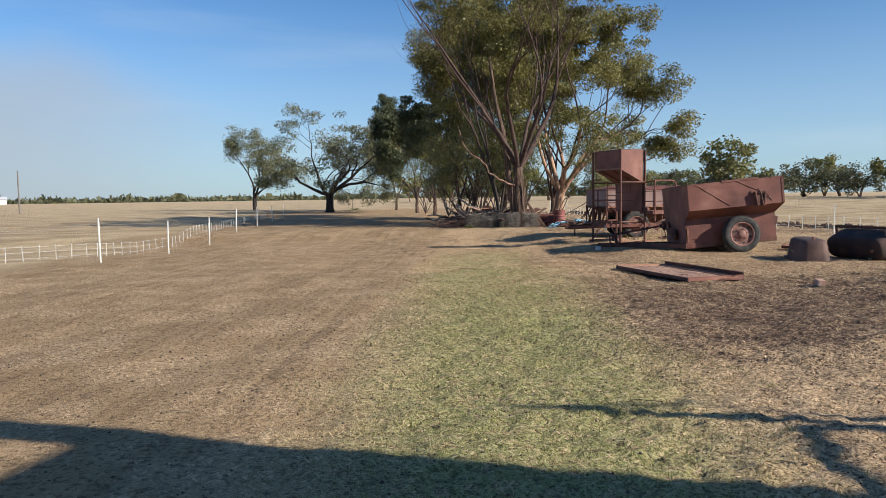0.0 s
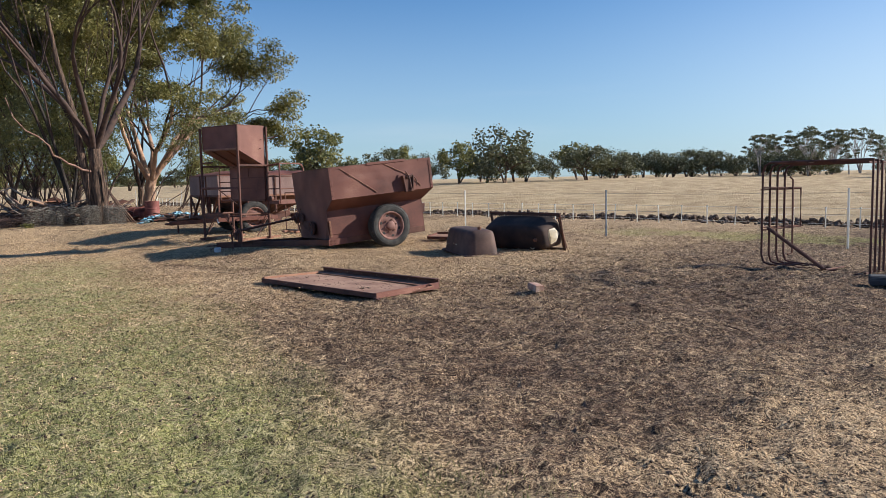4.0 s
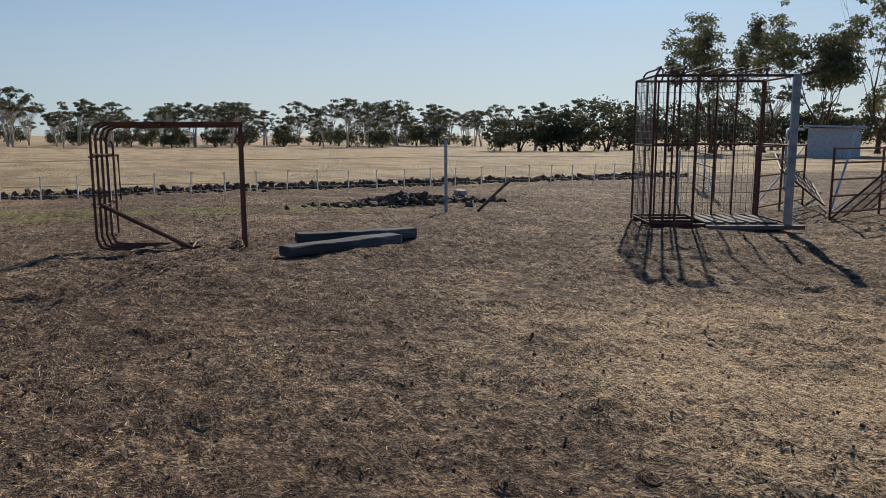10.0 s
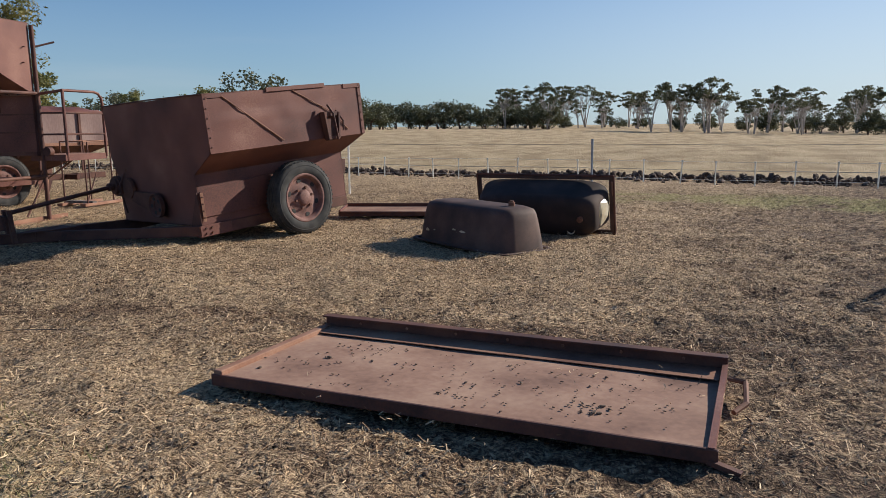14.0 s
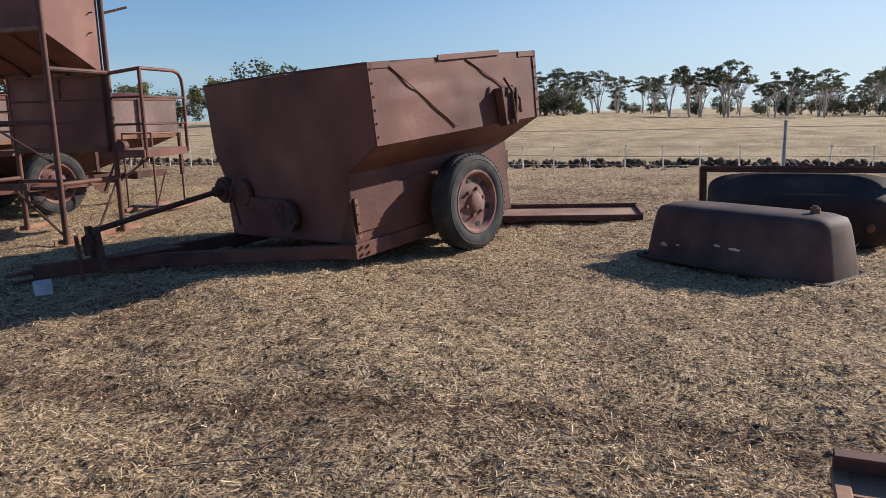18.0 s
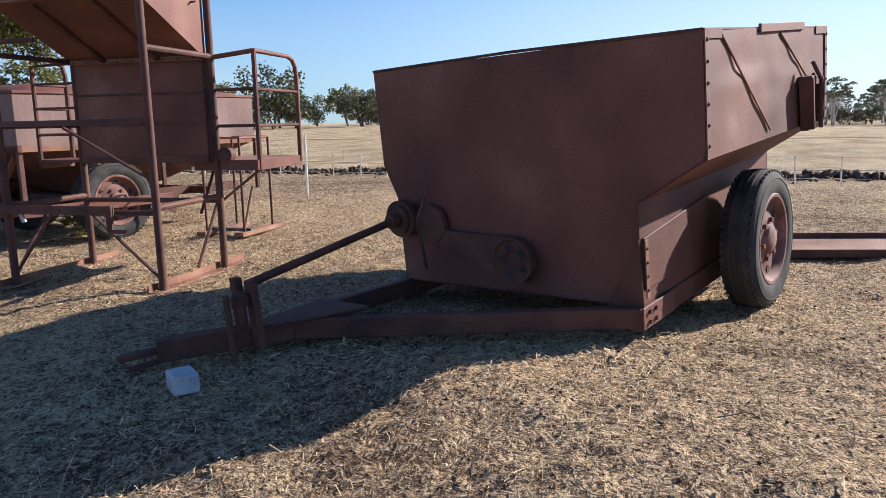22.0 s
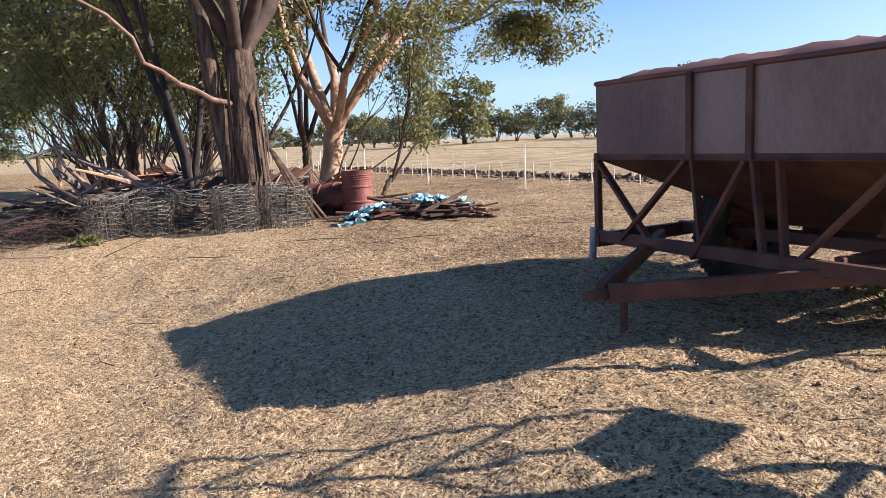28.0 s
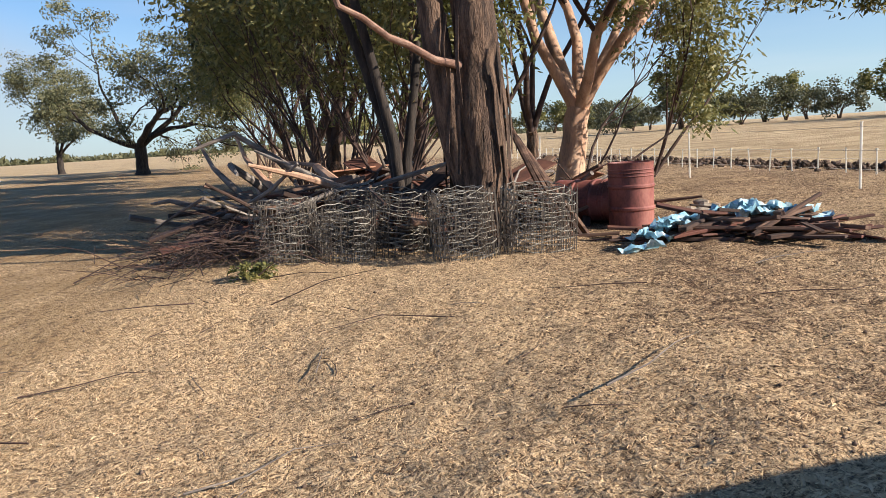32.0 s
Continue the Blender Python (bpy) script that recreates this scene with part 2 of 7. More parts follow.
DRUM_RED = surface("faded_red_drum", [(0.1, 0.036, 0.032), (0.25, 0.08, 0.066), (0.34, 0.14, 0.11)], 3, 0.6, 0.1, 40, 0.2, 0.003, (1, 1, 0.5))
TARP = surface("torn_blue_tarpaulin", [(0.12, 0.3, 0.42), (0.25, 0.5, 0.62), (0.6, 0.72, 0.76)], 6, 0.5, 0, 40, 0.5, 0.02)
STONE = surface("pale_field_stone", [(0.2, 0.16, 0.12), (0.34, 0.28, 0.22), (0.48, 0.42, 0.34)], 5, 0.95, 0, 40, 0.6, 0.01, per_piece=0.4)
CLOD = surface("dark_turned_soil", [(0.055, 0.037, 0.027), (0.11, 0.074, 0.054), (0.18, 0.124, 0.09)], 5, 1.0, 0, 30, 0.8, 0.03)
STRAW = surface("dry_straw", [(0.22, 0.13, 0.07), (0.52, 0.35, 0.19), (0.78, 0.58, 0.355)], 0.9, 0.75, 0, 6, 0, spread=(0.2, 0.8), per_island=0.7)
GRASS = surface("short_green_grass", [(0.1, 0.12, 0.03), (0.24, 0.23, 0.08), (0.5, 0.42, 0.22)], 1.5, 0.8, 0, 8, 0, spread=(0.2, 0.8), through_light=0.2, per_island=0.7)
# Grey timber darkened all over for the shaded sides turned to the path.
SLEEPER_WOOD = surface("shade_darkened_sleeper", [(0.02, 0.02, 0.022), (0.06, 0.06, 0.065), (0.16, 0.165, 0.175)], 3, 0.9, 0, 40, 0.7, 0.01, (0.25, 4, 4))
DUSTY = surface("dusty_rusted_bed", [(0.16, 0.08, 0.056), (0.31, 0.175, 0.12), (0.44, 0.28, 0.195)], 2.2, 0.9, 0, 26, 0.35, 0.006, spread=(0.25, 0.75))
# TUB_IRON made darker: the shade on the tipped bath's side is in this colour.
SHADED_IRON = surface("shaded_iron_shell", [(0.02, 0.014, 0.012), (0.045, 0.026, 0.021), (0.085, 0.05, 0.038)], 3, 0.85, 0.0, 90, 0.3, 0.003)
# Dark leaf colour lightened; the haze before far trees is painted into it.
LEAF_FAR = surface("haze_paled_far_leaf", [(0.06, 0.066, 0.033), (0.1, 0.105, 0.051), (0.15, 0.148, 0.077)], 0.3, 0.6, 0, 3, 0, spread=(0.35, 0.65), through_light=0.25)
SHED_SHEET = surface("dull_shed_sheet", [(0.3, 0.29, 0.27), (0.42, 0.41, 0.38)], 2, 0.7, 0.2, 30, 0.2, 0.004)


# ---- building tools ----
class Shape:
    """Collects faces of one part."""

    def __init__(self):
        self.v, self.f = [], []

    def add(self, verts, faces, m=None):
        k = len(self.v)
        self.v += [tuple(m @ Vector(p)) if m else tuple(p) for p in verts]
        self.f += [tuple(i + k for i in q) for q in faces]
        return self

    def box(self, size, m=None):
        x, y, z = (s / 2 for s in size)
        return self.add([(-x, -y, -z), (x, -y, -z), (x, y, -z), (-x, y, -z), (-x, -y, z), (x, -y, z), (x, y, z), (-x, y, z)],
                        [(0, 3, 2, 1), (4, 5, 6, 7), (0, 1, 5, 4), (1, 2, 6, 5), (2, 3, 7, 6), (3, 0, 4, 7)], m)

    def beam(self, a, b, w, h, up=(0, 0, 1)):
        a, b = Vector(a), Vector(b)
        d = (b - a).normalized()
        side = d.cross(Vector(up))
        side = side.normalized() if side.length > 1e-4 else Vector((1, 0, 0))
        top = side.cross(d)
        return self.add([p + side * sx * w / 2 + top * sz * h / 2 for p in (a, b) for sx, sz in ((-1, -1), (1, -1), (1, 1), (-1, 1))],
                        [(3, 2, 1, 0), (4, 5, 6, 7), (0, 1, 5, 4), (1, 2, 6, 5), (2, 3, 7, 6), (3, 0, 4, 7)])

    def angle_iron(self, a, b, w, t=0.008, up=(0, 0, 1), flip=1):
        a, b = Vector(a), Vector(b)
        d = (b - a).normalized()
        side = d.cross(Vector(up)).normalized()
        top = side.cross(d)
        self.beam(a + top * w / 2, b + top * w / 2, t, w, up)
        return self.beam(a + side * flip * w / 2, b + side * flip * w / 2, w, t, up)

    def pipe(self, points, r, n=8, r2=None, caps=True):
        pts = [Vector(p) for p in points]
        k0, last = len(self.v), None
        for i, p in enumerate(pts):
            d = (pts[min(i + 1, len(pts) - 1)] - pts[max(i - 1, 0)]).normalized()
            ref = last if last is not None else (Vector((0, 0, 1)) if abs(d.z) < 0.9 else Vector((1, 0, 0)))
            s = (ref - d * ref.dot(d)).normalized()
            last = s
            u = d.cross(s)
            rad = r if r2 is None else r + (r2 - r) * i / max(1, len(pts) - 1)
            self.v += [tuple(p + (s * math.cos(a) + u * math.sin(a)) * rad) for a in (2 * math.pi * j / n for j in range(n))]
        for i in range(len(pts) - 1):
            a, b = k0 + i * n, k0 + (i + 1) * n
            self.f += [(a + j, a + (j + 1) % n, b + (j + 1) % n, b + j) for j in range(n)]
        if caps:
            self.f += [tuple(k0 + j for j in reversed(range(n))), tuple(k0 + (len(pts) - 1) * n + j for j in range(n))]
        return self

    def lathe(self, profile, n=24, m=None):
        """Profile of (radius, height) turned about z; closed when its ends meet the axis or each other."""
        vs, fs, k = [], [], len(profile)
        for j in range(n):
            a = 2 * math.pi * j / n
            vs += [(r * math.cos(a), r * math.sin(a), z) for r, z in profile]
        for j in range(n):
            p, q = j * k, ((j + 1) % n) * k
            fs += [(p + i, q + i, q + i + 1, p + i + 1) for i in range(k - 1)]
        return self.add(vs, fs, m)

    def plate(self, corners, t=0.006):
        """A flat polygon with thickness t behind it."""
        c = [Vector(p) for p in corners]
        nrm = (c[1] - c[0]).cross(c[2] - c[0]).normalized() * t
        n = len(c)
        return self.add([*c, *(p - nrm for p in c)], [tuple(range(n)), tuple(n + i for i in reversed(range(n)))]
                        + [(i, i + n, (i + 1) % n + n, (i + 1) % n) for i in range(n)])

    def lump(self, size, m, seed, rough=0.25):
        rng = random.Random(seed)
        bm = bmesh.new()
        bmesh.ops.create_icosphere(bm, subdivisions=1, radius=1)
        vs = [v.co * (1 + rng.uniform(-rough, rough)) for v in bm.verts]
        fs = [tuple(v.index for v in f.verts) for f in bm.faces]
        bm.free()
        return self.add([(p.x * size[0], p.y * size[1], p.z * size[2]) for p in vs], fs, m)


def part(name, s, material, parent=None, label="", bevel=0.0, smooth=False, angle=40, m=None):
    """Links a Shape as one mesh, under a thing or under a part."""
    me = bpy.data.meshes.new(name)
    me.from_pydata(s.v, [], s.f)
    if bevel:
        bm = bmesh.new()
        bm.from_mesh(me)
        bmesh.ops.bevel(bm, geom=bm.edges[:], offset=bevel, segments=1, affect="EDGES", clamp_overlap=True)
        bm.to_mesh(me)
        bm.free()
    me.materials.append(material)
    if smooth:
        me.shade_smooth()
        me.set_sharp_from_angle(angle=radians(angle))
    ob = new(name, me)
    if parent:
        ob.parent = parent
    if m:
        ob.matrix_basis = m
    if label:
        ob["label"] = label
    return ob


def thing(name, m, label, category, group="", kind=""):
    ob = new(name)
    ob.empty_display_size = 0.2
    ob.matrix_basis = m
    return tagged(ob, label, category, group, kind)


def bulk(name, verts, faces, material, parent=None, label="", per=4):
    """A mesh of many alike pieces from arrays."""
    me = bpy.data.meshes.new(name)
    v, f = np.asarray(verts, np.float32).reshape(-1, 3), np.asarray(faces, np.int32).reshape(-1)
    me.vertices.add(len(v))
    me.vertices.foreach_set("co", v.ravel())
    me.loops.add(len(f))
    me.loops.foreach_set("vertex_index", f)
    me.polygons.add(len(f) // per)
    me.polygons.foreach_set("loop_start", np.arange(0, len(f), per, dtype=np.int32))
    me.update(calc_edges=True)
    me.materials.append(material)
    ob = new(name, me)
    if parent:
        ob.parent = parent
    if label:
        ob["label"] = label
    return ob


# ---- the lie of the land ----
def smoothstep(a, b, v):
    t = np.clip((v - a) / (b - a), 0, 1)
    return t * t * (3 - 2 * t)


def land(x, y):
    """Height of the ground: near level, the wheel track a little lower to the north, the east paddock rising gently."""
    x, y = np.asarray(x, float), np.asarray(y, float)
    z = -0.28 * smoothstep(19, 25, y) * (1 - smoothstep(2.6, 5.4, x)) * (1 - smoothstep(29, 32.5, y))
    z = z - 0.13 * smoothstep(12.8, 16, y) * (1 - smoothstep(2.4, 4.6, x)) * (1 - smoothstep(19, 24, y)) * smoothstep(-6, -2, x)
    z = z + 0.17 * np.exp(-((x - 7.5) / 3.5) ** 2 - ((y - 5.5) / 4.0) ** 2)
    north = smoothstep(10, 90, y)
    z = z + smoothstep(24, 120, x) * (0.8 * north - 1.1 * (1 - north))
    z = z + 0.02 * np.sin(x * 0.9 + 1.3) * np.sin(y * 0.7) + 0.012 * np.sin(x * 2.3 - y * 1.7)
    return z


def on_land(x, y):
    return float(land(x, y))


# ---- ground ----
RUT = 6.45


def ground_material():
    m = bpy.data.materials.new("paddock_ground")
    m.use_nodes = True
    nt = m.node_tree
    n, l = nt.nodes, nt.links
    b = n["Principled BSDF"]
    pos = n.new("ShaderNodeNewGeometry").outputs["Position"]
    sep = n.new("ShaderNodeSeparateXYZ")
    l.new(pos, sep.inputs[0])

    def math_node(op, a, c=0.0, d=0.0, clamp=False):
        k = n.new("ShaderNodeMath")
        k.operation, k.use_clamp = op, clamp
        for i, v in enumerate((a, c, d)):
            if isinstance(v, (int, float)):
                k.inputs[i].default_value = v
            else:
                l.new(v, k.inputs[i])
        return k.outputs[0]

    def noise_node(scale, detail=5, stretch=None, rough=0.6):
        k = n.new("ShaderNodeTexNoise")
        k.inputs["Scale"].default_value, k.inputs["Detail"].default_value, k.inputs["Roughness"].default_value = scale, detail, rough
        if stretch:
            mp = n.new("ShaderNodeMapping")
            mp.vector_type = "TEXTURE"
            mp.inputs["Scale"].default_value = stretch[:3]
            mp.inputs["Rotation"].default_value = (0, 0, stretch[3])
            l.new(pos, mp.inputs["Vector"])
            l.new(mp.outputs[0], k.inputs["Vector"])
        else:
            l.new(pos, k.inputs["Vector"])
        return k.outputs["Fac"]

    def step(v, a, c):
        k = n.new("ShaderNodeMapRange")
        k.interpolation_type = "SMOOTHSTEP"
        k.inputs["From Min"].default_value, k.inputs["From Max"].default_value = a, c
        l.new(v, k.inputs["Value"])
        return k.outputs["Result"]

    def mix(f, a, c):
        k = n.new("ShaderNodeMixRGB")
        for i, v in enumerate((f, a, c)):
            if isinstance(v, tuple):
                k.inputs[i].default_value = (*v, 1)
            else:
                l.new(v, k.inputs[i])
        return k.outputs[0]

    def dashes(long, short, angle, share):
        """Short flecks lying one way, long by short metres; share of them shown."""
        mp = n.new("ShaderNodeMapping")
        mp.vector_type = "TEXTURE"
        mp.inputs["Scale"].default_value, mp.inputs["Rotation"].default_value = (long, short, 1), (0, 0, radians(angle))
        l.new(pos, mp.inputs["Vector"])
        vo = n.new("ShaderNodeTexVoronoi")
        vo.voronoi_dimensions = "2D"
        vo.inputs["Scale"].default_value = 1.0
        l.new(mp.outputs[0], vo.inputs["Vector"])
        pick = n.new("ShaderNodeSeparateColor")
        l.new(vo.outputs["Color"], pick.inputs[0])
        on = math_node("LESS_THAN", pick.outputs[0], share)
        return math_node("MULTIPLY", on, math_node("SUBTRACT", 1.0, step(vo.outputs["Distance"], 0.22, 0.42))), pick.outputs[1]

    def band(v, lo, hi, soft):
        return math_node("MULTIPLY", step(v, lo - soft, lo + soft), math_node("SUBTRACT", 1.0, step(v, hi - soft, hi + soft)))

    X, Y = sep.outputs[0], sep.outputs[1]
    big, mid, fine, tiny = noise_node(0.22, 4), noise_node(1.1, 6), noise_node(9, 6, None, 0.7), noise_node(45, 4, None, 0.75)
    wob = math_node("MULTIPLY_ADD", mid, 1.0, -0.5)
    u = math_node("ADD", math_node("MULTIPLY_ADD", Y, -0.195, X), wob)
    xw = math_node("ADD", X, math_node("MULTIPLY_ADD", mid, 1.2, -0.6))
    # soil with straw lying on it
    soil = mix(step(math_node("ADD", math_node("MULTIPLY", fine, 0.5), math_node("MULTIPLY", tiny, 0.5)), 0.4, 0.62), mix(step(Y, 9.0, 13.0), (0.034, 0.021, 0.015), (0.065, 0.038, 0.023)), mix(step(Y, 9.0, 13.0), (0.212, 0.128, 0.084), (0.31, 0.186, 0.112)))
    straw = mix(step(tiny, 0.4, 0.6), (0.165, 0.096, 0.053), (0.7, 0.495, 0.29))
    flecks, shade = None, None
    for long, short, angle, share in ((0.05, 0.011, 20, 0.45), (0.06, 0.012, 85, 0.45), (0.045, 0.011, 140, 0.45), (0.11, 0.024, 50, 0.3), (0.12, 0.026, 115, 0.3), (0.1, 0.024, 5, 0.3)):
        d, sh = dashes(long, short, angle, share)
        flecks = d if flecks is None else math_node("MAXIMUM", flecks, d)
        shade = sh if shade is None else mix(d, shade, sh)
    pale = mix(shade, (0.36, 0.235, 0.13), (0.8, 0.585, 0.36))
    cover = math_node("ADD", math_node("MULTIPLY_ADD", big, 0.55, -0.27), math_node("MULTIPLY_ADD", mid, 0.75, -0.37))
    more = math_node("MULTIPLY_ADD", step(Y, 8.8, 13.0), 0.26, -0.17)
    more = math_node("ADD", more, math_node("MULTIPLY", step(Y, 19.0, 25.0), 0.16))
    more = math_node("ADD", more, math_node("MULTIPLY", math_node("SUBTRACT", 1.0, step(X, -1.5, 1.5)), 0.1))
    more = math_node("ADD", more, math_node("MULTIPLY", math_node("SUBTRACT", 1.0, step(u, -2.4, -0.6)), 0.2))
    more = math_node("ADD", more, math_node("MULTIPLY", math_node("MULTIPLY", math_node("SUBTRACT", 1.0, step(Y, 4.0, 6.0)), math_node("SUBTRACT", 1.0, step(X, 2.0, 5.0))), 0.32))
    soil_east = math_node("MULTIPLY", step(X, 4.5, 7.0), step(Y, 22.0, 25.0))
    old_rut = math_node("ADD", math_node("MULTIPLY_ADD", Y, 0.22, X), math_node("MULTIPLY_ADD", mid, 0.5, -0.25))
    old_rut = math_node("MULTIPLY", band(old_rut, RUT - 0.17, RUT + 0.17, 0.12), band(Y, 9.0, 18.0, 1.0))
    more = math_node("SUBTRACT", more, math_node("MULTIPLY", math_node("MAXIMUM", soil_east, math_node("MULTIPLY", old_rut, 0.9)), 0.24))
    cover = math_node("ADD", cover, more)
    cover = math_node("ADD", cover, math_node("MULTIPLY_ADD", fine, 0.9, -0.45))
    cover = math_node("ADD", cover, math_node("MULTIPLY_ADD", tiny, 1.1, -0.5))
    yard = mix(step(cover, 0.02, 0.3), soil, straw)
    yard = mix(math_node("MULTIPLY", flecks, step(cover, -0.3, 0.3)), yard, pale)
    # bare wheel track to the west
    rut = noise_node(1.0, 6, (0.16, 9.0, 1, radians(-11)), 0.75)
    dirt = mix(step(rut, 0.35, 0.65), (0.31, 0.2, 0.104), (0.46, 0.315, 0.168))
    dirt = mix(math_node("MULTIPLY", step(tiny, 0.48, 0.64), 0.55), dirt, (0.14, 0.08, 0.045))
    dirt = mix(math_node("MULTIPLY", step(fine, 0.52, 0.7), 0.45), dirt, (0.42, 0.29, 0.17))
    dirt = mix(math_node("MULTIPLY", flecks, step(mid, 0.42, 0.62)), dirt, pale)
    track = math_node("SUBTRACT", 1.0, step(math_node("ADD", u, math_node("MULTIPLY_ADD", tiny, 2.4, -1.2)), -4.9, -3.4))
    col = mix(track, yard, dirt)
    # strip of short green grass beside the track
    green = mix(step(tiny, 0.38, 0.62), (0.09, 0.1, 0.026), (0.38, 0.385, 0.13))
    green = mix(math_node("MULTIPLY", flecks, 0.8), green, mix(shade, (0.22, 0.27, 0.075), (0.58, 0.52, 0.27)))
    gfac = math_node("MULTIPLY", band(u, -4.0, -1.6, 0.7), math_node("SUBTRACT", 1.0, step(Y, 16.0, 23.0)))
    gfac = math_node("MULTIPLY", gfac, step(math_node("ADD", fine, math_node("MULTIPLY_ADD", tiny, 0.6, -0.3)), 0.25, 0.55))
    col = mix(math_node("MULTIPLY", gfac, 0.85), col, green)
    strip = math_node("MULTIPLY", band(xw, 12.3, 14.2, 0.5), band(Y, 3.5, 15.0, 1.5))
    strip = math_node("MULTIPLY", strip, step(fine, 0.32, 0.52))
    strip = math_node("MULTIPLY", strip, step(mid, 0.36, 0.54))
    col = mix(math_node("MULTIPLY", strip, 0.55), col, (0.25, 0.27, 0.07))
    # stubble paddocks beyond the fences
    stub = noise_node(0.6, 6, (2.8, 1.0, 1, 0.25))
    stubble = mix(step(stub, 0.3, 0.7), (0.36, 0.255, 0.145), (0.62, 0.475, 0.29))
    stubble = mix(math_node("MULTIPLY", step(fine, 0.45, 0.8), 0.5), stubble, (0.25, 0.17, 0.1))
    east = step(math_node("ADD", xw, math_node("MULTIPLY", Y, 0.06)), 19.4, 20.6)
    west = math_node("SUBTRACT", 1.0, step(xw, -11.2, -9.6))
    grit = noise_node(21, 3, None, 0.6)
    col = mix(math_node("MULTIPLY", math_node("SUBTRACT", 1.0, step(grit, 0.36, 0.49)), 0.5), col, (0.035, 0.021, 0.014))
    col = mix(math_node("MULTIPLY", step(grit, 0.55, 0.68), 0.3), col, (0.62, 0.47, 0.29))
    far = math_node("MAXIMUM", math_node("MAXIMUM", east, west), step(Y, 88, 100))
    col = mix(far, col, stubble)
    l.new(col, b.inputs["Base Color"])
    b.inputs["Roughness"].default_value = 0.92
    b.inputs["Specular IOR Level"].default_value = 0.2
    bp = n.new("ShaderNodeBump")
    bp.inputs["Strength"].default_value, bp.inputs["Distance"].default_value = 1.0, 0.05
    relief = math_node("ADD", math_node("ADD", math_node("MULTIPLY", fine, 0.8), math_node("MULTIPLY", grit, 0.5)), math_node("MULTIPLY", tiny, 0.4))
    l.new(math_node("MULTIPLY_ADD", flecks, 0.18, relief), bp.inputs["Height"])
    l.new(bp.outputs[0], b.inputs["Normal"])
    return m


def patchy(x, y, cell, seed):
    """Smooth random patches between -1 and 1, cell metres across."""
    g = np.random.default_rng(seed).uniform(-1, 1, (509, 509))
    u, v = np.asarray(x, float) / cell + 1000, np.asarray(y, float) / cell + 1000
    i, j = np.floor(u).astype(int), np.floor(v).astype(int)
    a, b = u - i, v - j
    a, b = a * a * (3 - 2 * a), b * b * (3 - 2 * b)
    i, j, i2, j2 = i % 509, j % 509, (i + 1) % 509, (j + 1) % 509
    return (g[i, j] * (1 - a) + g[i2, j] * a) * (1 - b) + (g[i, j2] * (1 - a) + g[i2, j2] * a) * b


def relief(x, y):
    """Trodden lumps and hoof marks, flatter on the wheel track, which has long shallow ruts."""
    u = x - 0.195 * y
    lumpy = 0.22 + 0.78 * smoothstep(-4.8, -3.0, u)
    soft = 1.05 - 0.35 * smoothstep(9, 14, y)
    z = 0.022 * patchy(x, y, 0.5, 31) + 0.016 * patchy(x, y, 0.25, 32)
    z = z + soft * (0.03 * (np.abs(patchy(x, y, 0.14, 33)) - 0.35) + 0.016 * patchy(x, y, 0.08, 34))
    ruts = 0.008 * patchy(u * 3.2, y * 0.1, 1.0, 35) + 0.006 * patchy(u * 9, y * 0.3, 1.0, 36)
    return z * lumpy + ruts * (1 - smoothstep(-4.4, -3.2, u))


def axis_steps(lo, hi, step, near_lo, near_hi, wide, far):
    """Fine steps where the walk passes, wider ones about it, then growing out to the skyline."""
    inner = list(np.arange(near_lo, lo, wide)) + list(np.arange(lo, hi, step)) + list(np.arange(hi, near_hi + wide / 2, wide))
    d = wide
    p, q = inner[0], inner[-1]
    left, right = [], []
    while p > -far or q < far:
        d *= 1.18
        p, q = p - d, q + d
        left.append(p)
        right.append(q)
    return np.array(left[::-1] + inner + right)


def build_ground():
    xs, ys = axis_steps(-4.5, 8.5, 0.052, -10, 15, 0.13, 2600), axis_steps(0.5, 31.0, 0.052, -3, 40, 0.13, 2600)
    gx, gy = np.meshgrid(xs, ys)
    near = smoothstep(-11, -9.5, gx) * (1 - smoothstep(14, 15.5, gx)) * smoothstep(-4, -2.5, gy) * (1 - smoothstep(39, 41, gy))
    z = land(gx, gy) + near * relief(gx, gy)
    nx, ny = len(xs), len(ys)
    v = np.stack([gx, gy, z], -1).reshape(-1, 3)
    i = (np.arange(ny - 1)[:, None] * nx + np.arange(nx - 1)[None]).ravel()
    ob = bulk("ground", v, np.stack([i, i + 1, i + 1 + nx, i + nx], 1), ground_material())
    ob.data.shade_smooth()
    tagged(ob, "dry farm paddock of trodden soil, straw litter and stubble", "ground", kind="structure")


build_ground()


# ---- fences ----
def fence_post(x, y, h=1.08, r=0.02, lean=(0, 0), material=POST_WHITE, label="white fibreglass fence post standing in the dry paddock"):
    s = Shape().pipe([(0, 0, -0.1), (0, 0, h * 0.6), (0, 0, h)], r, 8)
    t = thing("fence_post", pose(x, y, on_land(x, y), lean[0], lean[1], 0), label, "fence post", "line of paddock fence posts")
    part("shaft", s, material, t, smooth=True)
    part("cap", Shape().pipe([(0, 0, h), (0, 0, h + 0.012)], r * 1.15, 8), material, t)
    return t


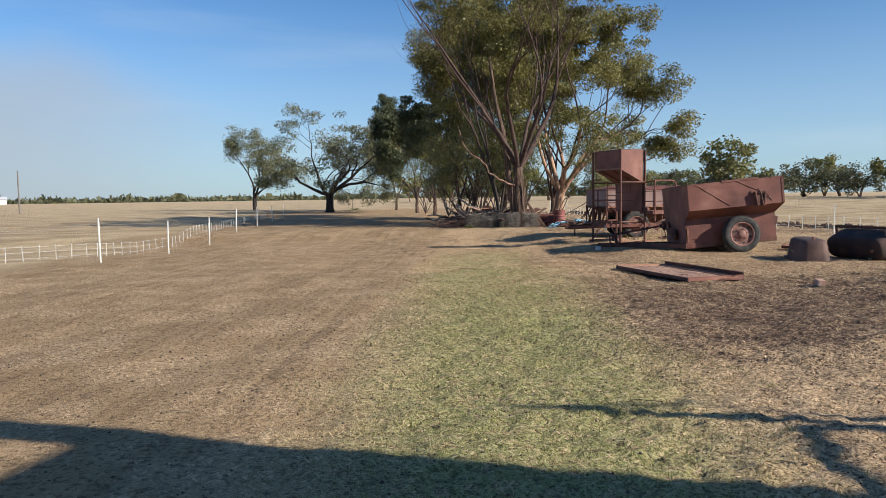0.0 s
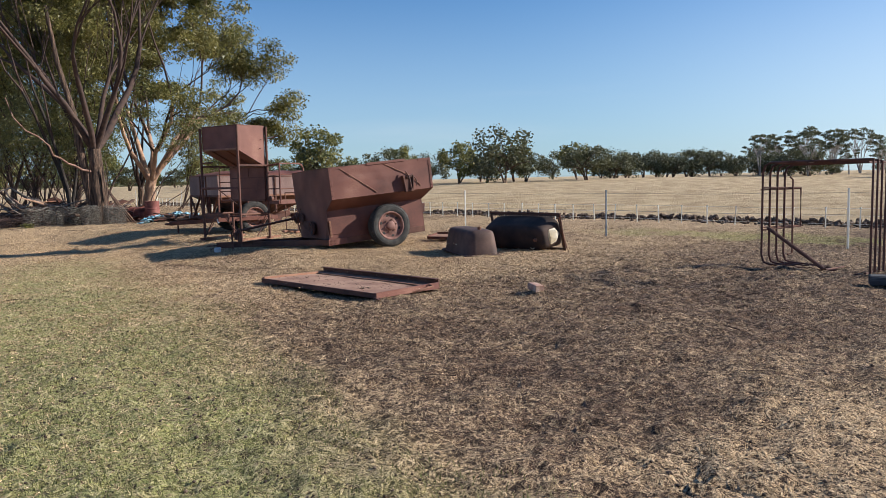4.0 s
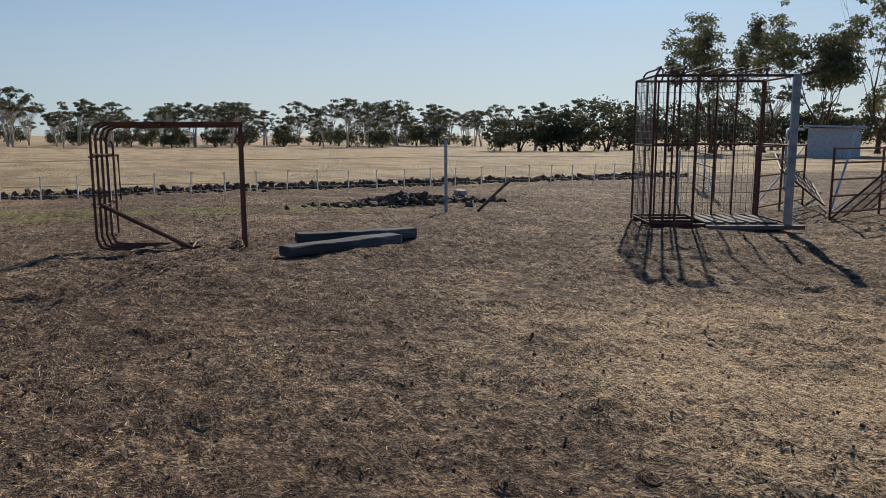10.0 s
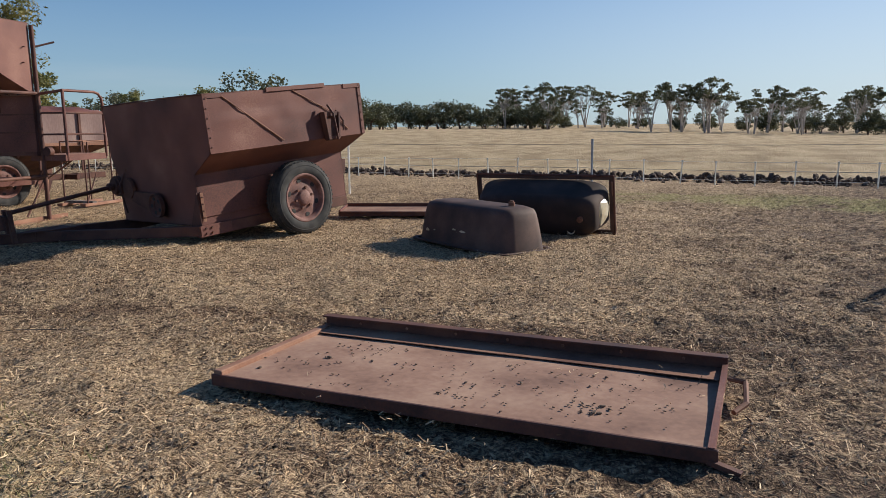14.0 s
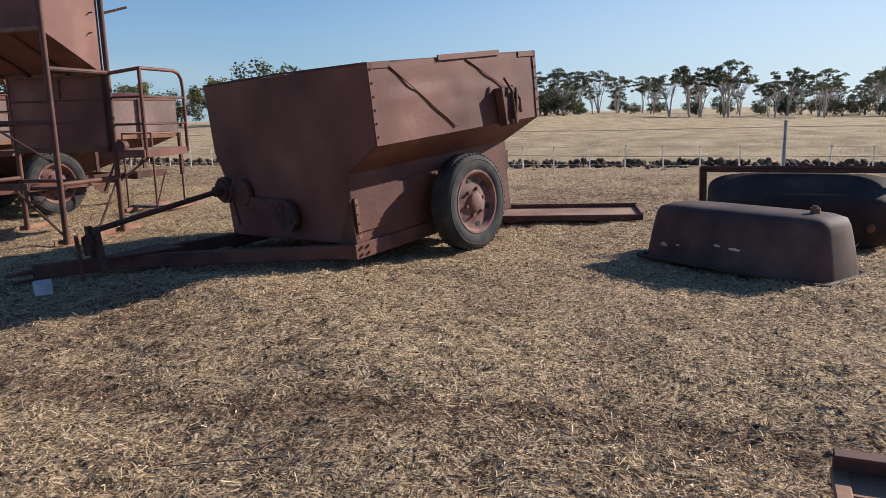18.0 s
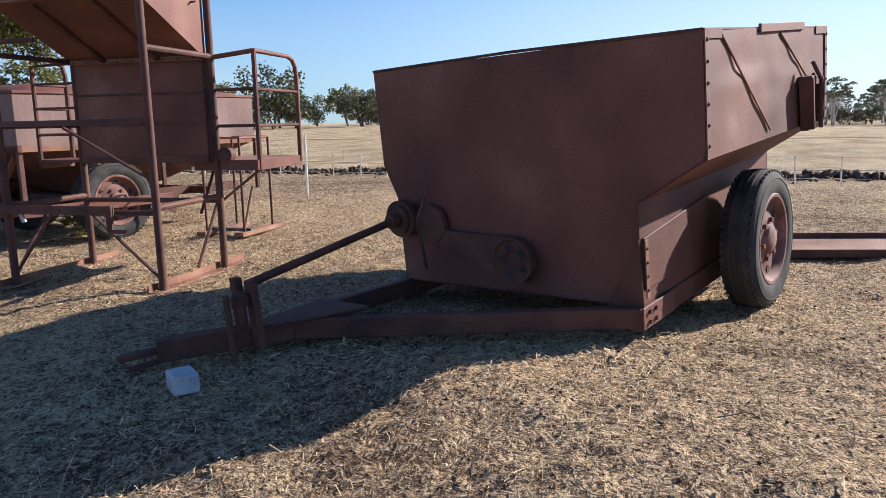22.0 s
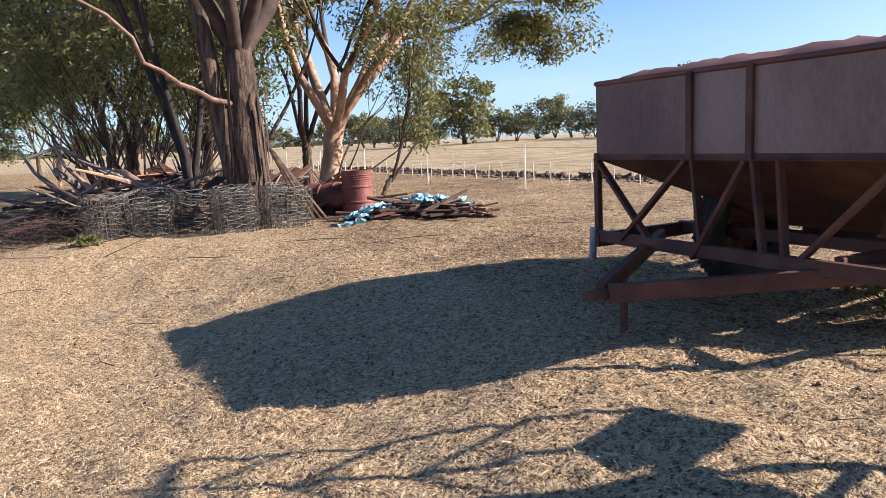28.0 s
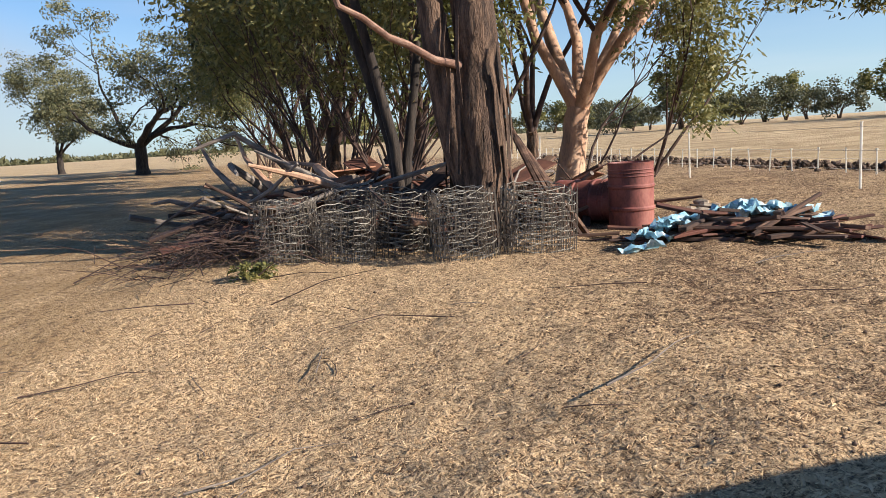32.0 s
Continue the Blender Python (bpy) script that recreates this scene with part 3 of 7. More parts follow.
EAST_LINE = [(11.1, -2.0), (11.1, 2.9), (11.2, 8.4), (11.34, 13.69), (11.47, 18.69), (11.8, 24.0), (12.2, 29.4), (12.7, 34.9), (13.05, 40.1), (13.5, 45.5), (14, 51), (14.6, 57)]
for i, (x, y) in enumerate(EAST_LINE):
    if i == 1:
        continue
    fence_post(x, y, 1.07, 0.02, (random.uniform(-1.5, 1.5), random.uniform(-1.5, 1.5)),
               GALV if i in (0, 3) else POST_WHITE,
               "grey steel fence post in the dry paddock" if i in (0, 3) else "white fibreglass fence post standing in the dry paddock")
WEST_LINE = [(-9.4, 12.8), (-8.9, 18.05), (-8.4, 23.5), (-7.9, 28.6), (-7.5, 34), (-7.2, 41), (-7.0, 50), (-6.8, 60)]
for x, y in WEST_LINE:
    fence_post(x, y, 1.07, 0.022, (random.uniform(-1, 1), random.uniform(-1, 1)))


def wire_run(points, heights, name, label):
    t = thing(name, pose(0, 0, 0), label, "fence wire")
    for h in heights:
        s = Shape()
        run = []
        for (xa, ya), (xb, yb) in zip(points, points[1:]):
            a, b = Vector((xa, ya, on_land(xa, ya) + h)), Vector((xb, yb, on_land(xb, yb) + h))
            run += [a, (a + b) / 2 - Vector((0, 0, 0.02))]
        s.pipe(run + [b], 0.0025, 4, caps=False)
        part("strand", s, WIRE, t)


wire_run(EAST_LINE, (1.0, 0.62), "fence_wire", "thin plain wire strung along the east fence posts")
wire_run(WEST_LINE, (0.95, 0.5), "fence_wire", "thin plain wire strung along the west fence posts")


def stake_line(points, step, h, name, label, group, thick=0.016):
    """Short pale netting stakes along a bent line."""
    first, dist = None, 0.0
    rng = random.Random(7)
    for (xa, ya), (xb, yb) in zip(points, points[1:]):
        seg = math.hypot(xb - xa, yb - ya)
        while dist < seg:
            x, y = xa + (xb - xa) * dist / seg, ya + (yb - ya) * dist / seg
            m = pose(x, y, on_land(x, y), rng.uniform(-4, 4), rng.uniform(-4, 4), rng.uniform(0, 360))
            if first is None:
                first = thing(name, m, label, "fence stake", group)
                part("shaft", Shape().pipe([(0, 0, -0.06), (0, 0, h)], thick, 6), POST_WHITE, first)
                part("clip", Shape().box((thick * 2.4, thick * 2.4, 0.035), pose(0, 0, h - 0.02)), POST_WHITE, first)
            else:
                copy_thing(first, m)
            dist += step * rng.uniform(0.93, 1.07)
        dist -= seg
    wires = thing("netting_wire", pose(0, 0, 0), "thin pale strands strung between the short netting stakes", "fence wire")
    for k in (0.2, 0.6, 0.95):
        s = Shape()
        run = []
        for (xa, ya), (xb, yb) in zip(points, points[1:]):
            n = max(1, int(math.hypot(xb - xa, yb - ya) / 3))
            run += [(xa + (xb - xa) * i / n, ya + (yb - ya) * i / n) for i in range(n)]
        s.pipe([(x, y, on_land(x, y) + h * k) for x, y in run + [points[-1]]], 0.003, 4, caps=False)
        part("strand", s, POST_WHITE, wires)


EAST_STAKES = [(19.2, -9.0), (18.4, -2.3), (17.7, 4.5), (17.0, 9.0), (16.6, 13.0), (16.5, 17.0), (16.0, 27.0), (15.1, 36.5), (15.3, 41.0), (16.2, 60)]
stake_line(EAST_STAKES, 0.78, 0.52, "netting_stake", "short pale stake of the low netting fence", "stakes of the low east netting")
stake_line([(-12.4, 14.5), (-11.2, 18.5), (-10.1, 21.5), (-9.3, 28), (-8.6, 40), (-8.0, 58)], 0.6, 0.4, "netting_stake", "short pale stake of the low west netting", "stakes of the low west netting", 0.008)


def furrow():
    """Ridge of turned clods just behind the low netting."""
    rng = random.Random(11)
    s = Shape()
    for (xa, ya), (xb, yb) in zip(EAST_STAKES, EAST_STAKES[1:]):
        seg = math.hypot(xb - xa, yb - ya)
        n = int(seg * 58)
        for _ in range(n):
            k = rng.random()
            off = rng.gauss(1.25, 0.4)
            x, y = xa + (xb - xa) * k + off, ya + (yb - ya) * k
            r = rng.uniform(0.03, 0.1)
            h = max(0.0, 0.16 - 0.3 * abs(off - 1.15))
            s.lump((r, r * rng.uniform(0.7, 1.3), r * 0.75), pose(x, y, on_land(x, y) + h * rng.random(), rng.uniform(0, 90), 0, rng.uniform(0, 360)), rng.random(), 0.3)
    ob = part("turned_soil", s, CLOD)
    tagged(ob, "ridge of dark turned clods along the netting", "soil ridge", kind="stuff")


furrow()


def soil_mound():
    """Low heap of dark turned earth inside the fence."""
    rng = random.Random(19)
    s = Shape()
    for _ in range(420):
        a, b = rng.gauss(0, 0.85), rng.gauss(0, 0.3)
        r = rng.uniform(0.03, 0.11)
        x, y = 13.3 + b, 3.0 + a
        s.lump((r, r * rng.uniform(0.7, 1.3), r * 0.75), pose(x, y, on_land(x, y) + 0.2 * rng.random() * math.exp(-(a / 0.8) ** 2 - (b / 0.35) ** 2), rng.uniform(0, 90), 0, rng.uniform(0, 360)), rng.random(), 0.3)
    tagged(part("soil_mound", s, CLOD), "low heap of dark clods inside the fence", "soil heap", kind="stuff")


soil_mound()


# ---- wheels ----
def wheel(parent, m, radius, width, rim_r, rim_material=RUST_DARK, bolts=6):
    """A truck wheel; its axle is local y, its outer face looks to -y."""
    w = width / 2
    turn = pose(0, 0, 0, 90, 0, 0)
    prof = [(rim_r * 0.98, -w * 0.72), (rim_r * 1.08, -w * 0.92), (radius * 0.8, -w), (radius * 0.93, -w * 0.9), (radius * 0.985, -w * 0.7),
            (radius, 0), (radius * 0.985, w * 0.7), (radius * 0.93, w * 0.9), (radius * 0.8, w), (rim_r * 1.08, w * 0.92), (rim_r * 0.98, w * 0.72)]
    wh = part("wheel", Shape().pipe([(0, -w * 0.75, 0), (0, w * 0.75, 0)], rim_r * 0.16, 12), rim_material, parent, smooth=True, m=m)
    part("tyre", Shape().lathe(prof, 40, turn), RUBBER, wh, "worn black tyre with cracked sidewall", smooth=True, angle=50)
    tread = Shape()
    for j in range(52):
        for side in (-1, 1):
            a = 2 * math.pi * (j + 0.25 * side) / 52
            tread.box((0.02, w * 0.46, radius * 0.03), pose(0, 0, 0, 0, math.degrees(a), 0) @ pose(0, side * w * 0.6, radius * 0.964, side * 20, 0, side * 12))
    for y in (-0.28, 0.0, 0.28):
        tread.lathe([(radius * 0.985, w * (y - 0.09)), (radius * 1.008, w * (y - 0.08)), (radius * 1.008, w * (y + 0.08)), (radius * 0.985, w * (y + 0.09))], 40, turn)
    part("tread", tread, RUBBER, wh)
    part("sidewall_ring", Shape().lathe([(radius * 0.86, w * 0.965), (radius * 0.875, w * 0.985), (radius * 0.89, w * 0.945)], 40, turn), RUBBER, wh, smooth=True)
    disc = [(rim_r * 1.06, -w * 0.86), (rim_r * 1.03, -w * 0.92), (rim_r * 0.97, -w * 0.9), (rim_r * 0.9, -w * 0.72), (rim_r * 0.86, -w * 0.46), (rim_r * 0.66, -w * 0.4), (rim_r * 0.54, -w * 0.52),
            (rim_r * 0.36, -w * 0.56), (rim_r * 0.3, -w * 0.8), (rim_r * 0.22, -w * 0.9), (rim_r * 0.08, -w * 0.93), (0.001, -w * 0.93)]
    # the lathe turns about z; its height runs along the axle
    part("rim", Shape().lathe([(r, -z) for r, z in disc], 32, turn), rim_material, wh, "rusty pressed steel rim", smooth=True, angle=30)
    for j in range(bolts):
        a = 2 * math.pi * j / bolts
        # Solid dark oval on the rim, painting the shade inside a hand hole.
        hole = Shape().pipe([(0, -0.006, 0), (0, 0.006, 0)], 1.0, 14)
        hole.v = [(x * rim_r * 0.115, y, z * rim_r * 0.085) for x, y, z in hole.v]
        part("hand_hole", hole, RUBBER, wh, m=pose(0, 0, 0, 0, math.degrees(a) + 30, 0) @ pose(0, -w * 0.43, rim_r * 0.755))
    for j in range(bolts):
        a = 2 * math.pi * j / bolts
        part("wheel_nut", Shape().pipe([(0, -w * 0.74, 0), (0, -w * 0.5, 0)], rim_r * 0.06, 6, caps=True), RUST_DARK, wh,
             m=pose(0, 0, 0, 0, math.degrees(a), 0) @ pose(0, 0, rim_r * 0.45))
    return wh


def dented(a, b, c, d, t, seed, deep, crease):
    """A sheet between four corners, a to b along its foot, buckled between its fixed edges; crease: the height share of a fold along it."""
    a, b, c, d = (Vector(p) for p in (a, b, c, d))
    nrm = (b - a).cross(d - a).normalized()
    nx, nz, s = 36, 12, Shape()
    for back in (0, 1):
        for j in range(nz + 1):
            for i in range(nx + 1):
                u, v = i / nx, j / nz
                p = (a * (1 - u) + b * u) * (1 - v) + (d * (1 - u) + c * u) * v
                edge = min(1, 6 * min(u, 1 - u)) * min(1, 5 * min(v, 1 - v))
                k = noise.noise(Vector((u * 4.5, v * 2.2, seed))) + 0.5 * noise.noise(Vector((u * 11, v * 5, seed + 4)))
                fold = math.exp(-((v - crease - 0.06 * math.sin(u * 5)) / 0.05) ** 2) * (1 - u) * 0.9
                s.v.append(tuple(p + nrm * (deep * edge * (k + fold) - t * back)))
    n = (nx + 1) * (nz + 1)
    for j in range(nz):
        for i in range(nx):
            q = j * (nx + 1) + i
            s.f += [(q, q + 1, q + nx + 2, q + nx + 1), (n + q, n + q + nx + 1, n + q + nx + 2, n + q + 1)]
    rim = [i for i in range(nx + 1)] + [j * (nx + 1) + nx for j in range(1, nz + 1)] + [nz * (nx + 1) + i for i in range(nx - 1, -1, -1)] + [j * (nx + 1) for j in range(nz - 1, 0, -1)]
    s.f += [(rim[k], n + rim[k], n + rim[(k + 1) % len(rim)], rim[(k + 1) % len(rim)]) for k in range(len(rim))]
    return s


# ---- the grain cart ----
def grain_cart():
    """Local x runs from drawbar to tail, y across from the wheel side seen, z up, level before it dips onto its drawbar."""
    ang = math.degrees(math.atan2(15.71 - 16.13, 7.81 - 5.48))
    hubx, huby = 6.86, 15.93
    t = thing("grain_cart", pose(hubx, huby, 0.46, 0, 0, ang) @ pose(0, 0, 0, -1.9, -4.85, 0) @ pose(0, 0, -0.46),
              "rusted steel grain cart with flared hopper resting on its drawbar", "farm trailer")
    L0, L1, W0, W1 = -1.28, 1.09, -0.09, 2.21
    top, mid, low, flo = 1.80, 1.15, 0.92, 0.32
    i0, i1 = 0.38, 0.1
    th = 0.012
    # upper box: four sheets
    part("side_sheet", dented((L0, W0, mid), (L1, W0, mid), (L1, W0, top), (L0, W0, top), th, 3, 0.012, 0.52), RUST, t, "rusted side sheet with dents", smooth=True, angle=35)
    part("side_sheet", Shape().plate([(L1, W1, mid), (L0, W1, mid), (L0, W1, top), (L1, W1, top)], th), RUST, t)
    part("end_sheet", dented((L0, W1, mid), (L0, W0, mid), (L0, W0, top), (L0, W1, top), th, 8, 0.009, 2.0), RUST, t, "dark rusted front sheet", smooth=True, angle=35)
    part("end_sheet", Shape().plate([(L1, W0, mid), (L1, W1, mid), (L1, W1, top), (L1, W0, top)], th), RUST, t)
    # sloping belly
    part("belly_sheet", Shape().plate([(L0, W0 + i0, low), (L1 - 0.12, W0 + i0, low), (L1, W0, mid), (L0, W0, mid)], th), RUST, t)
    part("belly_sheet", Shape().plate([(L1 - 0.12, W1 - i1, low), (L0, W1 - i1, low), (L0, W1, mid), (L1, W1, mid)], th), RUST, t)
    part("belly_sheet", Shape().plate([(L1 - 0.12, W0 + i0, low), (L1 - 0.12, W1 - i1, low), (L1, W1, mid), (L1, W0, mid)], th), RUST, t)
    part("belly_sheet", Shape().plate([(L0, W1 - i1, low), (L0, W0 + i0, low), (L0, W0, mid), (L0, W1, mid)], th), RUST, t)
    # lower box
    y0, y1, xb = W0 + i0, W1 - i1, L1 - 0.12
    part("lower_sheet", Shape().plate([(L0 - 0.004, y0, flo), (xb, y0, flo), (xb, y0, low), (L0 - 0.004, y0, low)], th), RUST, t)
    part("lower_sheet", Shape().plate([(xb, y1, flo), (L0, y1, flo), (L0, y1, low), (xb, y1, low)], th), RUST, t)
    part("lower_sheet", Shape().plate([(L0, y1, flo), (L0, y0, flo), (L0, y0, low), (L0, y1, low)], th), RUST, t)
    part("lower_sheet", Shape().plate([(xb, y0, flo), (xb, y1, flo), (xb, y1, low), (xb, y0, low)], th), RUST, t)
    part("floor_sheet", Shape().plate([(L0, y0, flo), (L0, y1, flo), (xb, y1, flo), (xb, y0, flo)], th), RUST_DARK, t)
    # patch sheet and gusset on the near lower side
    part("patch_sheet", Shape().plate([(L0 + 0.02, y0 - 0.016, 0.42), (L0 + 0.95, y0 - 0.016, 0.42), (L0 + 0.95, y0 - 0.016, 0.8), (L0 + 0.02, y0 - 0.016, 0.72)], 0.02), RUST, t, bevel=0.003)
    part("patch_strap", Shape().box((0.04, 0.008, 0.34), pose(L0 + 0.03, y0 - 0.022, 0.54)), RUST_PALE, t, "pale riveted strap", bevel=0.002)
    for j in range(4):
        part("rivet", Shape().lump((0.01, 0.008, 0.01), pose(L0 + 0.03, y0 - 0.028, 0.42 + 0.08 * j), j, 0.0), RUST_DARK, t)
    part("gusset", Shape().plate([(L0 - 0.01, y0 - 0.02, 0.3), (L0 - 0.01, y0 + 0.22, 0.3), (L0 - 0.01, y0, 0.72)], 0.01), RUST_DARK, t)
    # rim angles, corner straps and braces of the side
    part("top_rail", Shape().beam((L0, W0 - 0.004, top - 0.02), (L0 + 0.25, W0 - 0.004, top - 0.02), 0.012, 0.05), RUST, t)
    part("top_rail", Shape().beam((L0 + 0.85, W0 - 0.008, top - 0.0), (L0 + 1.75, W0 - 0.008, top + 0.01), 0.018, 0.05), RUST, t, bevel=0.003)
    part("top_rail", Shape().beam((L1 - 0.3, W0 - 0.004, top - 0.02), (L1, W0 - 0.004, top - 0.02), 0.012, 0.05), RUST, t)
    for x in (L0 + 0.028, L1 - 0.028):
        st = part("corner_strap", Shape().box((0.055, 0.008, top - mid), pose(x, W0 - 0.006, (top + mid) / 2)), RUST, t, bevel=0.002)
        for j in range(6):
            part("rivet", Shape().lump((0.011, 0.008, 0.011), pose(x, W0 - 0.012, mid + 0.07 + j * (top - mid - 0.12) / 5), j, 0.0), RUST_DARK, t)
    part("lip", Shape().pipe([(L0, W0, top), (L0 - 0.002, (W0 + W1) / 2, top + 0.012), (L0, W1, top)], 0.009, 6), RUST_DARK, t)
    part("lip", Shape().pipe([(L0, W0, top), (L0 + 1.2, W0 + 0.012, top), (L1, W0, top)], 0.007, 6), RUST_DARK, t)
    part("brace", Shape().pipe([(L0 + 0.24, W0 - 0.008, top - 0.03), (L0 + 1.02, W0 - 0.012, mid + 0.05)], 0.007, 6), RUST_PALE, t, "thin pale brace rod")
    part("brace", Shape().pipe([(L0 + 1.25, W0 - 0.008, top - 0.03), (L1 - 0.5, W0 - 0.012, mid + 0.3), (L1 - 0.3, W0 - 0.012, mid + 0.08)], 0.007, 6), RUST_PALE, t, "thin pale brace rod")
    # bracket hanging on the side near the tail
    br = Shape()
    bx = L1 - 0.62
    br.box((0.24, 0.09, 0.06), pose(bx, W0 - 0.05, mid + 0.3))
    br.box((0.2, 0.05, 0.3), pose(bx + 0.02, W0 - 0.035, mid + 0.12))
    for dx in (-0.1, 0.1):
        br.box((0.03, 0.09, 0.34), pose(bx + dx, W0 - 0.06, mid + 0.15, 0, dx * 60, 0))
    br.box((0.2, 0.06, 0.04), pose(bx, W0 - 0.06, mid + 0.0))
    bk = part("bracket", br, RUST_DARK, t, "dark hinged bracket", bevel=0.004)
    part("lever", Shape().pipe([(bx - 0.05, W0 - 0.08, mid + 0.42), (bx, W0 - 0.12, mid + 0.3), (bx + 0.05, W0 - 0.11, mid - 0.02)], 0.014, 6), RUST_DARK, t)
    part("hook", Shape().pipe([(bx + 0.12, W0 - 0.04, mid + 0.34), (bx + 0.2, W0 - 0.07, mid + 0.2), (bx + 0.17, W0 - 0.09, mid + 0.08)], 0.012, 6), RUST_DARK, t)
    part("spout", Shape().box((0.08, 0.2, 0.2), pose(L1 - 0.09, W0 + 0.5, low - 0.2, 0, 8, 0)), RUST_DARK, t, bevel=0.006)
    # chassis rails and drawbar
    for y in (y0 + 0.02, y1 - 0.02):
        part("chassis_rail", Shape().beam((L0 - 0.06, y, 0.26), (xb, y, 0.26), 0.07, 0.13), RUST_DARK, t, bevel=0.006)
    part("bolt_plate", Shape().box((0.42, 0.012, 0.13), pose(L0 + 0.16, y0 - 0.022, 0.265)), RUST, t, bevel=0.003)
    for j in range(4):
        part("bolt", Shape().pipe([(L0 + 0.02 + (j % 2) * 0.08, y0 - 0.022, 0.235 + 0.06 * (j // 2)), (L0 + 0.02 + (j % 2) * 0.08, y0 - 0.045, 0.235 + 0.06 * (j // 2))], 0.013, 6), RUST_DARK, t)
    tip = (L0 - 1.9, 2.2, 0.42)
    knee = (L0 - 1.2, 1.93, 0.36)
    part("drawbar", Shape().beam((L0 - 0.02, y0 + 0.02, 0.27), knee, 0.07, 0.12).beam(knee, tip, 0.1, 0.12), RUST_DARK, t, bevel=0.006)
    part("drawbar", Shape().beam((L0 + 0.1, y1 - 0.02, 0.27), (L0 - 1.3, 2.04, 0.37), 0.07, 0.12), RUST_DARK, t, bevel=0.006)
    part("drawbar_plate", Shape().plate([(L0 - 0.85, 1.62, 0.43), (L0 - 0.85, 2.04, 0.43), (L0 - 1.35, 2.08, 0.43), (L0 - 1.35, 1.9, 0.43)], 0.012), RUST_DARK, t)
    part("tow_tongue", Shape().beam(tip, (L0 - 2.1, 2.24, 0.43), 0.06, 0.03).beam((L0 - 1.84, 2.19, 0.36), (L0 - 2.06, 2.23, 0.36), 0.06, 0.02), RUST_DARK, t, bevel=0.005)
    # pto shaft, stand and jack
    post = (L0 - 1.42, 1.99)
    for dy in (-0.07, 0.07):
        part("shaft_stand", Shape().box((0.05, 0.055, 0.4), pose(post[0] - 0.02, post[1] + dy, 0.52)), RUST_DARK, t, bevel=0.004)
    part("drive_shaft", Shape().pipe([(post[0], post[1], 0.68), (L0 - 0.16, 2.02, 0.79)], 0.026, 10), RUST_DARK, t, smooth=True)
    part("universal_joint", Shape().lump((0.06, 0.05, 0.06), pose(post[0] - 0.1, post[1] - 0.06, 0.62), 3, 0.12).pipe([(post[0] - 0.12, post[1] - 0.08, 0.66), (post[0] - 0.12, post[1] - 0.08, 0.5)], 0.035, 8), RUST_DARK, t)
    part("jack_leg", Shape().pipe([(L0 - 1.62, 1.9, 0.68), (L0 - 1.64, 1.89, 0.15)], 0.018, 8), RUST_DARK, t, smooth=True)
    gear = Shape()
    for k, (r, d) in enumerate(((0.05, 0.2), (0.1, 0.13), (0.13, 0.1), (0.07, 0.06))):
        gear.pipe([(L0 - d, 2.02, 0.79), (L0 - d + 0.05, 2.02, 0.79)], r, 16)
    part("gearbox", gear, RUST_DARK, t, smooth=True)
    pul = Shape().pipe([(L0 - 0.07, 1.78, 0.76), (L0 - 0.03, 1.78, 0.76)], 0.13, 20).pipe([(L0 - 0.075, 1.78, 0.76), (L0 - 0.02, 1.78, 0.76)], 0.04, 10)
    part("pulley", pul, RUST_DARK, t, smooth=True)
    big = Shape().lathe([(0.001, 0.0), (0.05, 0.0), (0.06, 0.012), (0.12, 0.012), (0.135, 0.03), (0.15, 0.03), (0.15, -0.02)], 28, pose(L0 - 0.08, 1.1, 0.56, 0, -90, 0))
    part("pulley", big, RUST_DARK, t, smooth=True)
    for j in range(5):
        a = 2 * math.pi * j / 5
        # Black disc in place of the dark inside each pulley hole.
        part("pulley_hole", Shape().pipe([(L0 - 0.097, 1.1 + 0.088 * math.cos(a), 0.56 + 0.088 * math.sin(a)), (L0 - 0.09, 1.1 + 0.088 * math.cos(a), 0.56 + 0.088 * math.sin(a))], 0.024, 10), RUBBER, t)
    part("belt_guard", Shape().plate([(L0 - 0.06, 1.12, 0.41), (L0 - 0.06, 1.12, 0.7), (L0 - 0.06, 1.66, 0.72), (L0 - 0.06, 1.74, 0.6)], 0.02), RUST_DARK, t)
    part("control_rod", Shape().pipe([(L0 - 0.05, 1.78, 1.0), (L0 - 0.16, 1.8, 0.8), (L0 - 0.1, 1.82, 0.45)], 0.012, 6), RUST_DARK, t)
    # axle and wheels
    part("axle", Shape().beam((0, 0.1, 0.45), (0, W1 - 0.1, 0.45), 0.08, 0.08), RUST_DARK, t, bevel=0.005)
    wheel(t, pose(0, 0.06, 0.455, 0, 20, 0), 0.462, 0.23, 0.29, RIM_RUST)
    wheel(t, pose(0, W1 - 0.115, 0.455, 0, 0, 180), 0.462, 0.23, 0.29, RIM_RUST)
    return t


grain_cart()


